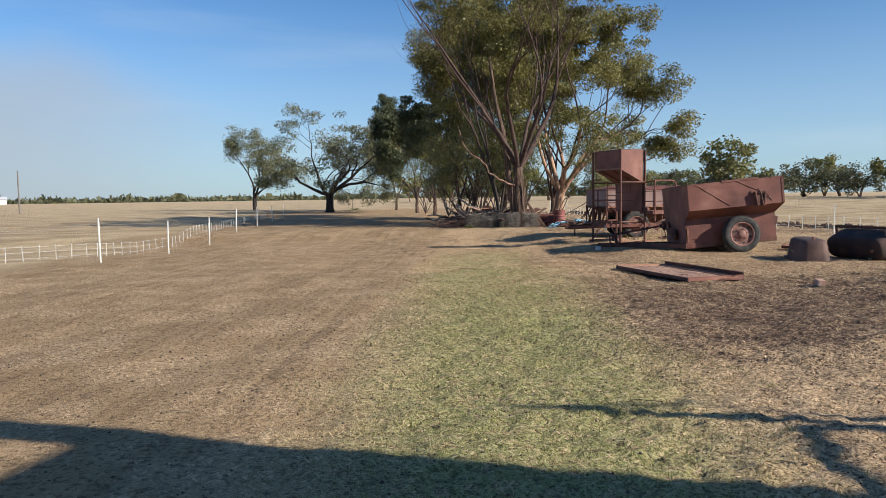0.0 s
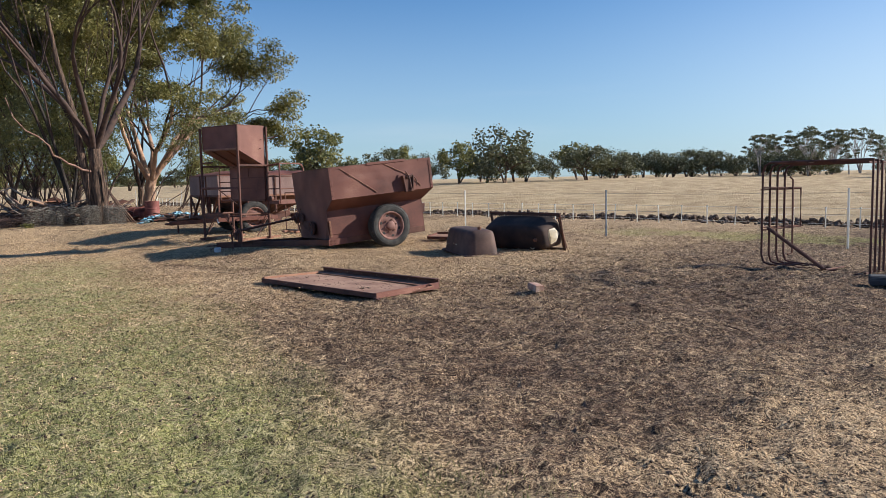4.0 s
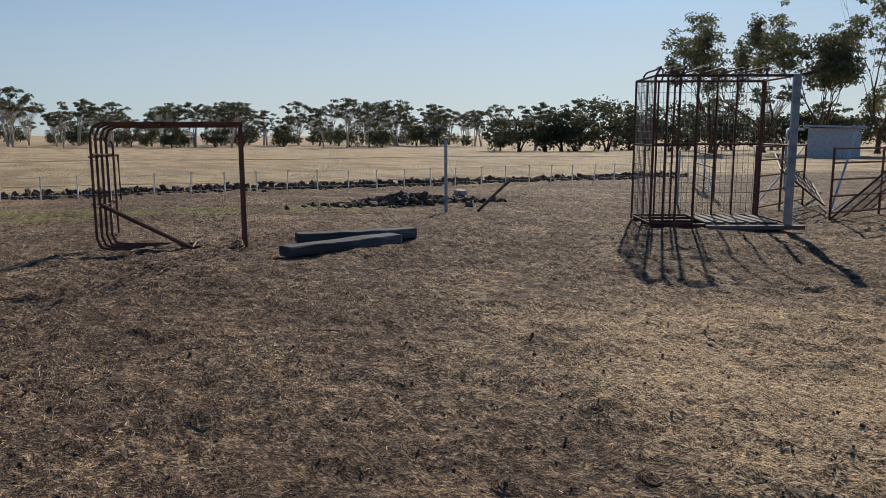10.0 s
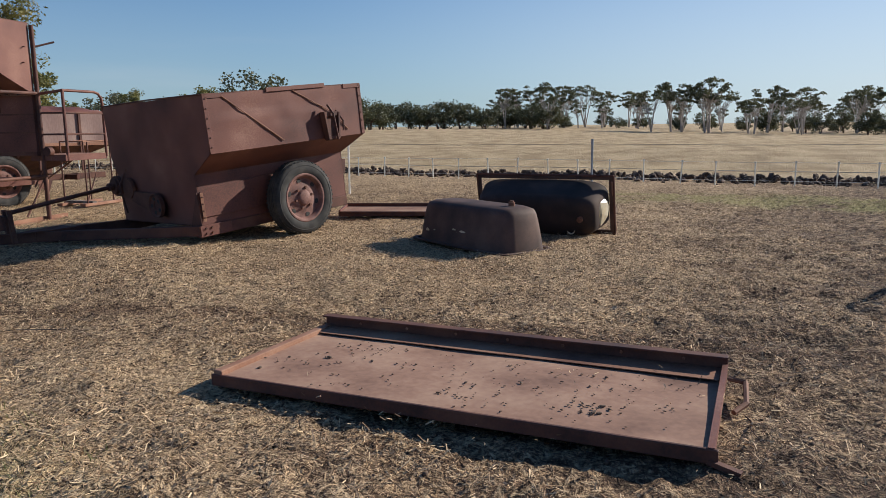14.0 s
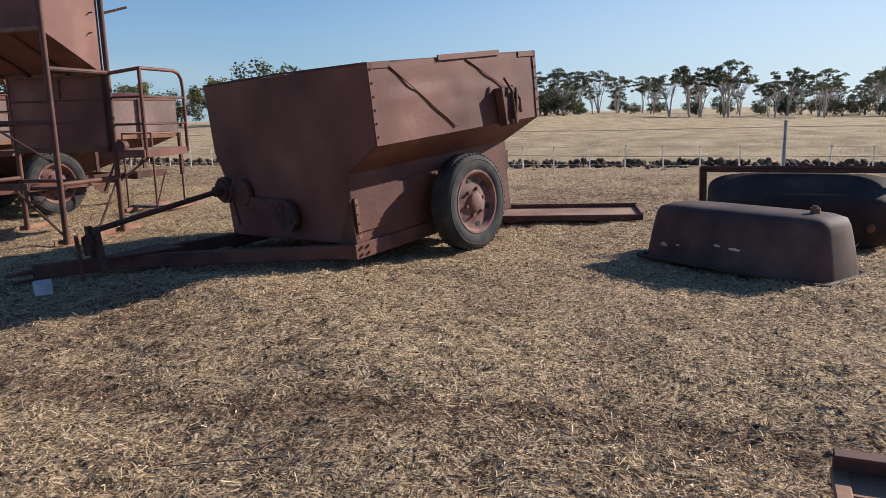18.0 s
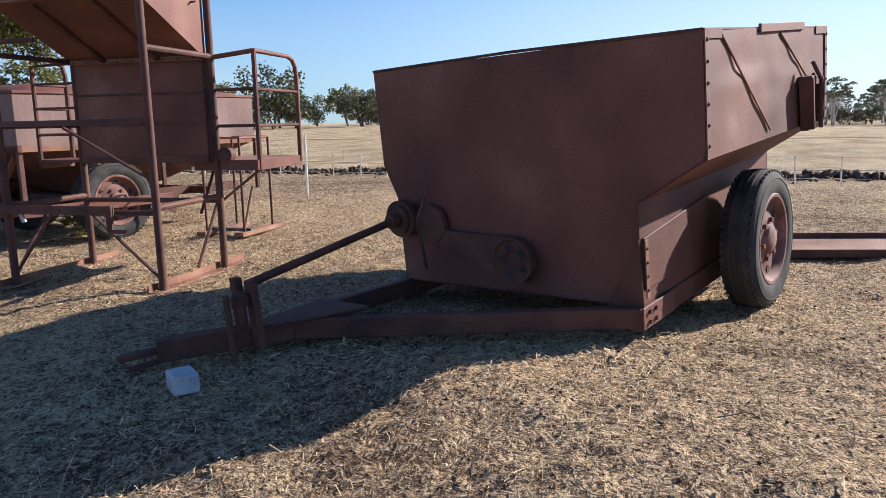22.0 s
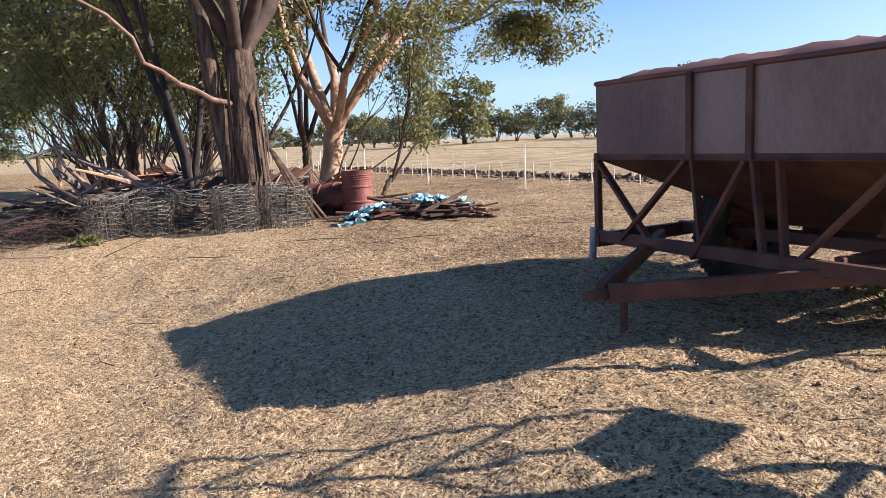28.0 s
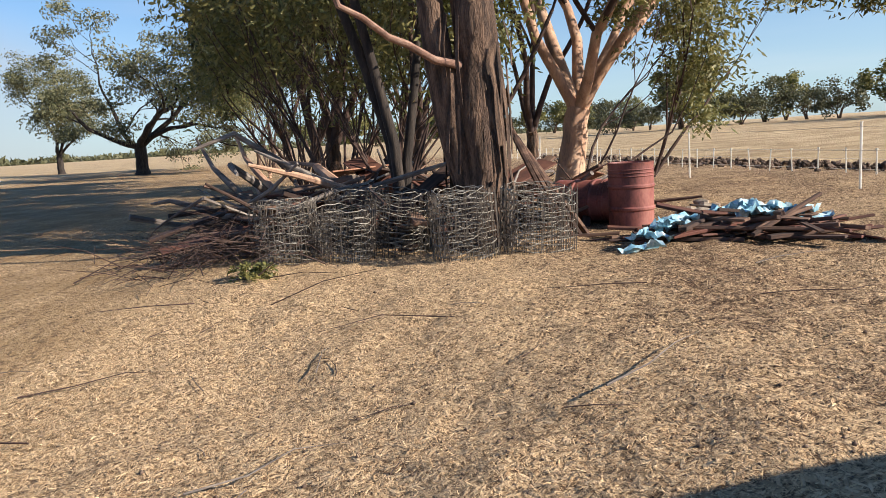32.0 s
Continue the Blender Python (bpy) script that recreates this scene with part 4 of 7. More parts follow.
# ---- the hopper stand ----
def hopper_stand():
    """Local x along the short side, y along the long side away from the cart."""
    ang = math.degrees(math.atan2(0.25, 0.89))
    t = thing("hopper_stand", pose(5.39, 20.10, on_land(5.6, 20.8) - 0.01, 0, 0, ang), "tall rusted pipe stand carrying a sheet-steel grain hopper", "hopper stand")
    A, B, H = 0.92, 1.38, 2.84
    legs = [(0, 0), (A, 0), (A, B), (0, B)]
    for x, y in legs:
        part("leg", Shape().pipe([(x, y, 0.0), (x, y, 1.3), (x, y, H - 0.02)], 0.032, 10), RUST_DARK, t, smooth=True)
    # skids under the legs
    for y in (0.0, B):
        part("skid", Shape().beam((-0.12, y + 0.05, 0.035), (1.35, y + 0.05, 0.035), 0.012, 0.07).beam((-0.12, y, 0.01), (1.35, y, 0.01), 0.1, 0.012), RUST_PALE, t, bevel=0.002)
    # rungs
    bars = [((0, 0, 0.62), (0, B, 0.62), 0.022), ((A, 0, 0.62), (A, B, 0.62), 0.022), ((0, 0, 0.66), (A, 0, 0.66), 0.025), ((0, B, 0.66), (A, B, 0.66), 0.025),
            ((0, 0, 1.86), (A, 0, 1.86), 0.025), ((0, B, 1.86), (A, B, 1.86), 0.022), ((0, B, 1.95), (0, 0.95, 1.95), 0.018), ((A, B, 1.3), (0, B, 1.3), 0.02)]
    for a, b, r in bars:
        part("cross_bar", Shape().pipe([a, b], r, 8), RUST_DARK, t, smooth=True)
    part("front_shelf", Shape().angle_iron((-0.03, B + 0.03, 1.3), (-0.03, 0.03, 1.3), 0.04, 0.008), RUST, t)
    part("perforated_bar", Shape().beam((-0.045, 0.35, 0.64), (-0.045, B, 0.64), 0.012, 0.07), RUST_DARK, t)
    for j in range(7):
        # The bar is whole; flat black discs show the shade of its holes.
        part("bar_hole", Shape().pipe([(-0.0525, 0.45 + j * 0.13, 0.64), (-0.051, 0.45 + j * 0.13, 0.64)], 0.012, 8), RUBBER, t)
    part("pin_hook", Shape().box((0.03, 0.05, 0.2), pose(-0.06, 0.38, 0.58)).box((0.03, 0.16, 0.03), pose(-0.06, 0.32, 0.48)), RUST_DARK, t, bevel=0.004)
    for a, b in (((0, 0.6, 0.62), (0, 0.03, 0.12)), ((0, B - 0.05, 0.15), (0, 0.95, 0.62)), ((0, B, 0.08), (A * 0.5, B, 0.62)), ((A, 0.02, 0.62), (A * 0.55, 0.0, 0.1)),
                 ((-0.02, 0.75, 1.28), (-0.02, 0.05, 0.9))):
        part("brace", Shape().pipe([a, b], 0.014, 6), RUST_DARK, t)
    # upper hopper: straight walls, floor sloping down to the chute at the back
    z0, zc, xc, xe = 2.245, 1.86, A - 0.07, A - 0.03
    th = 0.01
    o = -0.036
    up = [(-o, -o), (xe, -o), (xe, B + o), (-o, B + o)]
    for y, order in ((B + o, 1), (-o, -1)):
        q = [(-o, y, H), (-o, y, z0), (xc, y, zc), (xe, y, zc), (xe, y, H)][::order]
        part("hopper_wall", Shape().plate(q, th), RUST, t, "rusted hopper sheet")
    part("hopper_wall", Shape().plate([(-o, B + o, z0), (-o, -o, z0), (-o, -o, H), (-o, B + o, H)], th), RUST, t)
    part("hopper_wall", Shape().plate([(xe, -o, zc), (xe, B + o, zc), (xe, B + o, H), (xe, -o, H)], th), RUST, t)
    part("sloping_floor", Shape().plate([(-o, -o, z0), (-o, B + o, z0), (xc, B + o, zc), (xc, -o, zc)], th), RUST, t)
    for k in (0.33, 0.72):
        part("floor_rib", Shape().beam((-o + 0.02, B * k, z0 - 0.025), (xc, B * k, zc - 0.015), 0.05, 0.025), RUST_DARK, t)
    part("rim", Shape().pipe([(*up[0], H), (*up[1], H), (*up[2], H), (*up[3], H), (*up[0], H)], 0.014, 6), RUST_DARK, t)
    part("wall_angle", Shape().angle_iron((-o - 0.005, B + o, z0), (-o - 0.005, -o, z0), 0.045, 0.006), RUST_PALE, t, "worn pale angle iron")
    part("wall_angle", Shape().angle_iron((xc - 0.012, B + o, zc - 0.03), (xc - 0.012, -o, zc - 0.03), 0.05, 0.006), RUST_PALE, t, "worn pale angle iron")
    part("pipe_stub", Shape().pipe([(A + 0.02, -0.02, 2.52), (A + 0.24, -0.16, 2.6)], 0.014, 8), RUST_DARK, t)
    for z, dx in ((2.28, 0.0), (2.5, 0.03)):
        part("pin", Shape().pipe([(A - 0.2 + dx, -o, z), (A - 0.2 + dx, -o - 0.06, z + 0.005)], 0.008, 6), RUST_DARK, t)
    # lower chute: a shallow box hung between the back legs
    x0, x1, ya, yb = A - 0.06, A + 0.02, 0.04, B - 0.045
    zb, zt = 0.96, zc
    part("chute_wall", Shape().plate([(x0, yb, zb), (x0, ya, zb), (x0, ya, zt), (x0, yb, zt)], th), RUST, t, "rusted chute sheet with a centre seam")
    part("chute_wall", Shape().plate([(x1, ya, zb), (x1, yb, zb), (x1, yb, zt), (x1, ya, zt)], th), RUST, t)
    part("chute_wall", Shape().plate([(x0, ya, zb), (x1, ya, zb), (x1, ya, zt), (x0, ya, zt)], th), RUST, t)
    part("chute_wall", Shape().plate([(x1, yb, zb), (x0, yb, zb), (x0, yb, zt), (x1, yb, zt)], th), RUST, t)
    for k in (0.28, 0.62, 0.9):
        part("tooth", Shape().plate([(x0 + 0.004, B * k + 0.03, zb + 0.01), (x0 + 0.004, B * k - 0.03, zb + 0.01), (x0 + 0.004, B * k, zb - 0.035)], 0.006), RUST_DARK, t)
    part("seam", Shape().beam((x0 - 0.008, 0.62, 1.58), (x0 - 0.008, 0.62, zt - 0.06), 0.006, 0.016, (1, 0, 0)), RUST_DARK, t)
    for z in (1.3, 1.56):
        part("seam", Shape().beam((x0 - 0.006, ya, z), (x0 - 0.006, yb, z), 0.008, 0.02), RUST_DARK, t)
    part("bottom_lip", Shape().beam((x0 - 0.008, ya, zb + 0.03), (x0 - 0.008, yb, zb + 0.03), 0.01, 0.06), RUST_DARK, t)
    for j in range(9):
        part("bolt", Shape().lump((0.008, 0.012, 0.012), pose(x0 - 0.04, 0.1 + j * 0.15, zc - 0.02), j, 0), RUST_DARK, t)
    part("roller", Shape().pipe([(A - 0.03, -0.09, 1.02), (A + 0.05, -0.09, 1.02)], 0.07, 12), RUST_DARK, t, smooth=True)
    # working platform and hand rail on the cart side
    px0, px1, py0, py1, pz = A + 0.0, A + 0.88, -0.385, 0.22, 0.97
    part("platform", Shape().box((px1 - px0, py1 - py0, 0.012), pose((px0 + px1) / 2, (py0 + py1) / 2, pz)), RUST_PALE, t)
    for a, b in (((px0, py0, pz - 0.04), (px1, py0, pz - 0.04)), ((px1, py0, pz - 0.04), (px1, py1, pz - 0.04)), ((px0, py1, pz - 0.04), (px1, py1, pz - 0.04)), ((px0, py0, pz - 0.04), (px0, py1, pz - 0.04))):
        part("platform_edge", Shape().beam(a, b, 0.012, 0.09), RUST, t, bevel=0.002)
    rz = 1.9
    part("rail_post", Shape().pipe([(px0 + 0.05, py0, pz - 0.08), (px0 + 0.05, py0, rz)], 0.022, 8), RUST, t, smooth=True)
    part("hand_rail", Shape().pipe([(A, 0, rz - 0.05), (px0 + 0.05, py0, rz), (px1 - 0.18, py0, rz), (px1 - 0.08, py0, rz - 0.025), (px1 - 0.02, py0, rz - 0.09), (px1, py0, rz - 0.2), (px1, py0, pz - 0.05)], 0.021, 10), RUST, t, smooth=True)
    for z in (1.27, 1.58):
        part("mid_rail", Shape().pipe([(A, 0, z), (px0 + 0.05, py0, z), (px1, py0, z)], 0.014, 6), RUST_DARK, t, smooth=True)
    part("platform_strut", Shape().pipe([(px0 + 0.25, py0 + 0.05, pz - 0.05), (px0 + 0.02, -0.02, 0.62), (px0, 0, 0.28)], 0.013, 6), RUST_PALE, t)
    part("platform_strut", Shape().pipe([(px0 + 0.3, py1 - 0.02, pz - 0.05), (A, 0.2, 0.5)], 0.013, 6), RUST_DARK, t)
    # ladder and shelf on the far end
    ly, l0, l1 = B + 0.46, A, A + 0.42
    part("ladder_rail", Shape().pipe([(A, B, 1.86), (l0, ly, 1.84), (l0, ly, 0.95)], 0.02, 8), RUST_DARK, t, smooth=True)
    part("ladder_rail", Shape().pipe([(A, B, 1.9), (l1 - 0.12, ly, 1.9), (l1 - 0.03, ly, 1.87), (l1, ly, 1.78), (l1, ly, 0.95)], 0.022, 8), RUST_DARK, t, smooth=True)
    for z in (0.98, 1.22, 1.46, 1.68):
        part("rung", Shape().pipe([(l0, ly, z), (l1, ly, z)], 0.014, 6), RUST_DARK, t, smooth=True)
        part("rung", Shape().pipe([(l0, ly, z), (A, B, z)], 0.012, 6), RUST_DARK, t)
    part("ladder_shelf", Shape().box((0.44, 0.46, 0.02), pose((l0 + l1) / 2, B + 0.24, 0.98)), RUST, t)
    part("shelf_edge", Shape().beam((l0, ly, 0.95), (l1, ly, 0.95), 0.015, 0.08), RUST, t)
    return t


hopper_stand()


# ---- the field bin on wheels ----
def field_bin():
    """Local x runs along the bin's side to the tail, y across, z up."""
    ang = math.degrees(math.atan2(-0.17, 2.46))
    t = thing("field_bin", pose(6.08, 22.99, on_land(7.5, 24.2), 0, 0, ang + 0.0), "weathered wheeled field bin heaped with brown grain waste", "field bin")
    L, W, top, mid = 3.2, 2.47, 1.66, 1.07
    th = 0.01
    sheets = [((0, 0, mid), (L, 0, mid), (L, 0, top), (0, 0, top)), ((L, W, mid), (0, W, mid), (0, W, top), (L, W, top)),
              ((0, W, mid), (0, 0, mid), (0, 0, top), (0, W, top)), ((L, 0, mid), (L, W, mid), (L, W, top), (L, 0, top))]
    for q in sheets:
        part("side_sheet", Shape().plate(q, th), BIN_PAINT, t)
    lx0, lx1, ly0, ly1, lz = 1.15, 2.05, 0.85, 1.62, 0.5
    low = [(lx0, ly0, lz), (lx1, ly0, lz), (lx1, ly1, lz), (lx0, ly1, lz)]
    cor = [(0, 0, mid), (L, 0, mid), (L, W, mid), (0, W, mid)]
    # Darker rust than the frame's sheets, deepening the shade below the bin by colour.
    for k in range(4):
        part("hopper_sheet", Shape().plate([low[k], low[(k + 1) % 4], cor[(k + 1) % 4], cor[k]], th), RUST_DARK, t)
    part("outlet", Shape().box((0.7, 0.6, 0.12), pose((lx0 + lx1) / 2, (ly0 + ly1) / 2, lz - 0.05)), RUST_DARK, t, bevel=0.004)
    # ribs standing proud of the sheets
    for y in (0.96, 1.46):
        part("rib", Shape().box((0.03, 0.05, top - mid), pose(-0.018, y, (top + mid) / 2)), RUST_DARK, t, bevel=0.003)
    for x in (0.86, 1.7, 2.5):
        part("rib", Shape().box((0.05, 0.03, top - mid + 0.5), pose(x, -0.018, (top + mid) / 2 - 0.25)), RUST_DARK, t, bevel=0.003)
    part("top_rail", Shape().pipe([(0, 0, top), (L, 0, top), (L, W, top), (0, W, top), (0, 0, top)], 0.02, 6), RUST, t)
    part("waist_rail", Shape().angle_iron((0, W, mid), (0, 0, mid), 0.04, 0.006), RUST_DARK, t)
    part("waist_rail", Shape().angle_iron((0, 0, mid - 0.02), (L, 0, mid - 0.02), 0.05, 0.006), RUST_PALE, t)
    # corner legs, braces and chassis
    cz = 0.47
    for x, y in ((0, 0), (0, W), (L, 0), (L, W)):
        part("corner_leg", Shape().box((0.05, 0.05, mid - cz + 0.1), pose(x + 0.01, y, (mid + cz) / 2)), RUST_DARK, t, bevel=0.004)
    for a, b in (((0, W, mid), (0, W - 0.6, cz)), ((-0.02, 0.98, mid), (-0.02, 1.42, cz - 0.08)), ((0, 0.94, mid), (0, 0.86, cz)), ((-0.02, 1.48, mid), (-0.02, 2.15, cz - 0.02)), ((0, 1.44, mid), (0, 1.36, cz)),
                 ((0, 0.05, mid - 0.05), (0, 0.6, cz)), ((0, 0.75, mid), (0, 0.7, cz))):
        part("brace", Shape().beam(a, b, 0.03, 0.06, (1, 0, 0)), RUST_DARK, t, bevel=0.003)
    part("chassis_rail", Shape().beam((-0.05, -0.05, cz - 0.05), (1.66, -0.19, cz - 0.03), 0.05, 0.11), RUST, t, bevel=0.005)
    part("chassis_rail", Shape().beam((0.1, 0.42, cz - 0.02), (L, 0.42, cz - 0.02), 0.06, 0.11), RUST_DARK, t, bevel=0.005)
    part("chassis_rail", Shape().beam((-0.05, W - 0.03, cz - 0.05), (L, W - 0.03, cz - 0.02), 0.06, 0.11), RUST_DARK, t, bevel=0.005)
    for x in (0.0, 0.9, 2.4):
        part("cross_member", Shape().beam((x, 0, cz - 0.02), (x, W, cz - 0.02), 0.06, 0.09), RUST_DARK, t, bevel=0.004)
    hx, hy = -1.02, 1.1
    part("drawbar", Shape().beam((0.5, 0.15, 0.42), (hx, hy, 0.33), 0.06, 0.11), RUST_DARK, t, bevel=0.005)
    part("drawbar", Shape().beam((0.5, W - 0.2, 0.42), (hx, hy + 0.08, 0.33), 0.06, 0.11), RUST_DARK, t, bevel=0.005)
    part("hitch", Shape().beam((hx + 0.1, hy + 0.04, 0.33), (hx - 0.14, hy + 0.04, 0.32), 0.08, 0.05), RUST_DARK, t, bevel=0.006)
    part("stand_leg", Shape().pipe([(hx + 0.25, hy + 0.16, 0.36), (hx + 0.25, hy + 0.16, 0.02)], 0.025, 8), RUST_DARK, t)
    part("lamp_tube", Shape().pipe([(-0.07, -0.03, 0.46), (-0.04, -0.05, 0.33)], 0.026, 10), GALV, t, "pale capped tube", smooth=True)
    part("lamp_tube", Shape().pipe([(-0.04, W, 0.52), (-0.04, W + 0.02, 0.25)], 0.03, 10), GALV, t, "pale capped tube", smooth=True)
    part("axle", Shape().beam((1.03, 0.0, 0.44), (1.03, W, 0.44), 0.09, 0.09), RUST_DARK, t, bevel=0.005)
    wheel(t, pose(1.03, 0.04, 0.455, 0, 35, 0), 0.46, 0.24, 0.28, RIM_RUST)
    wheel(t, pose(1.03, W - 0.55, 0.455, 0, 0, 180), 0.46, 0.24, 0.28, RIM_RUST)
    part("mud_flap", Shape().plate([(1.62, -0.05, 0.48), (1.87, -0.05, 0.45), (1.79, -0.05, 0.22), (1.6, -0.05, 0.32)], 0.012), RUST_DARK, t)
    # heaped load
    nx, ny = 26, 20
    rng = random.Random(3)
    vs, fs = [], []
    for j in range(ny + 1):
        for i in range(nx + 1):
            x, y = 0.02 + (L - 0.04) * i / nx, 0.02 + (W - 0.04) * j / ny
            e = min(i, nx - i, j, ny - j)
            h = 0.0 if e == 0 else 0.04 + 0.08 * min(1, e / 4) + 0.05 * noise.noise(Vector((x * 3.4, y * 3.4, 2))) + 0.03 * noise.noise(Vector((x * 9, y * 9, 5)))
            vs.append((x, y, top + h - 0.01))
    for j in range(ny):
        for i in range(nx):
            a = j * (nx + 1) + i
            fs.append((a, a + 1, a + nx + 2, a + nx + 1))
    part("load", Shape().add(vs, fs), RUST, t, "heaped reddish brown load", smooth=True, angle=80)
    return t


field_bin()


# ---- bath tubs ----
def bathtub(m, label, sunlit_worn_end):
    """An old cast bath, standing on its rim: local x along it, opening to -z, rim at z 0."""
    t = thing("bathtub", m, label, "bathtub", "two old cast-iron baths")
    L, W, H = 1.72, 0.74, 0.47
    n, rings = 40, 9
    vs, fs = [], []

    def outline(a, sx, sy, p):
        c, s = math.cos(a), math.sin(a)
        return math.copysign(abs(c) ** p, c) * sx, math.copysign(abs(s) ** p, s) * sy

    for k in range(rings):
        f = k / (rings - 1)
        z = H * math.sin(f * math.pi / 2) if f < 1 else H
        inset = (0.055 if sunlit_worn_end else 0.03) + 0.1 * f + 0.16 * max(0, f - 0.72) ** 1.3 * 4
        for j in range(n):
            x, y = outline(2 * math.pi * j / n, L / 2 - inset * 1.1, W / 2 - inset, 0.42)
            vs.append((x, y, z))
    for k in range(rings - 1):
        for j in range(n):
            a, b = k * n + j, k * n + (j + 1) % n
            fs.append((a, b, b + n, a + n))
    fs.append(tuple((rings - 1) * n + j for j in range(n)))
    part("shell", Shape().add(vs, fs), SHADED_IRON if sunlit_worn_end else TUB_IRON, t, "bare dark outer shell", smooth=True, angle=60)
    # rolled rim
    prof = [(0.0, -0.005), (0.028, 0.0), (0.034, 0.018), (0.02, 0.03), (-0.01, 0.02), (-0.012, 0.0)]
    vs, fs = [], []
    for j in range(n):
        a = 2 * math.pi * j / n
        for dr, z in prof:
            x, y = outline(a, L / 2 - 0.034 + dr, W / 2 - 0.034 + dr, 0.16)
            vs.append((x, y, z))
    k = len(prof)
    for j in range(n):
        p, q = j * k, ((j + 1) % n) * k
        fs += [(p + i, q + i, q + (i + 1) % k, p + (i + 1) % k) for i in range(k)]
    if not sunlit_worn_end:
        part("rolled_rim", Shape().add(vs, fs), TUB_IRON, t, smooth=True, angle=60)
    else:
        out, gap = (L / 2, W / 2), (L / 2 - 0.055, W / 2 - 0.05)
        ring = [(sx * q[0], sy * q[1], z) for z in (0.012, -0.004) for q in (out, gap) for sx, sy in ((-1, -1), (1, -1), (1, 1), (-1, 1))]
        flat = [(a + k, a + (k + 1) % 4, b + (k + 1) % 4, b + k) for a, b in ((0, 4), (12, 8), (8, 0), (4, 12)) for k in range(4)]
        part("flat_rim", Shape().add(ring, flat), TUB_IRON, t, "wide flat rim of rusted iron")
        for sy in (-1, 1):
            part("rim_lip", Shape().pipe([(-L / 2, sy * W / 2, 0.004), (L / 2, sy * W / 2, 0.004)], 0.014, 8), RUST_DARK, t, smooth=True)
        for sx in (-1, 1):
            part("rim_lip", Shape().pipe([(sx * L / 2, -W / 2, 0.004), (sx * L / 2, W / 2, 0.004)], 0.014, 8), RUST_DARK, t, smooth=True)
        part("waste_ring", Shape().lathe([(0.03, 0), (0.045, 0.008), (0.045, -0.01)], 16, pose(L / 2 - 0.42, -0.16, H - 0.015)), ENAMEL, t, "pale ring of the waste hole")
    part("waste_fitting", Shape().pipe([(L / 2 - 0.3, 0, H - 0.01), (L / 2 - 0.3, 0, H + 0.04)], 0.035, 12).pipe([(L / 2 - 0.3, 0, H + 0.04), (L / 2 - 0.3, 0, H + 0.055)], 0.022, 10), RUST_PALE, t, smooth=True)
    # flaked enamel on the outside
    rng = random.Random(9)
    for _ in range(6):
        x = rng.uniform(-L * 0.35, L * 0.35)
        part("flake", Shape().lump((rng.uniform(0.02, 0.07), 0.004, rng.uniform(0.01, 0.025)), pose(x, -(W / 2 - 0.055), rng.uniform(0.08, 0.2), 8, 0, 0), rng.random(), 0.3), ENAMEL, t, "flake of cream enamel")
    return t


bathtub(pose(6.98, 13.52, 0.015, 0, 0, math.degrees(math.atan2(12.9 - 14.2, 6.75 - 7.35))), "upturned dark cast-iron bath lying on dry straw", 0)
tb = bathtub(pose(8.42, 13.22, 0.37, 0, 80, 0) @ pose(0, 0, 0, 0, 0, 90), "dark cast-iron bath tipped on its long side in the dirt", 1)
tb.matrix_basis = Matrix(((0.1, -0.26, -0.961, 8.246), (-0.995, -0.026, -0.097, 13.25), (0.0, 0.966, -0.261, 0.363), (0, 0, 0, 1)))
# Cream enamel lump that also paints the sunlit end of the shell.
part("worn_patch", Shape().lump((0.035, 0.17, 0.17), pose(0.765, 0.0, 0.2, 0, -16, 0), 4, 0.1), ENAMEL, tb, "worn cream enamel end, painted pale where the sun strikes it")
part("prop_rod", Shape().pipe([(0.84, 0.3, 0.02), (0.86, -0.35, -0.05)], 0.012, 6), RUST_PALE, tb)


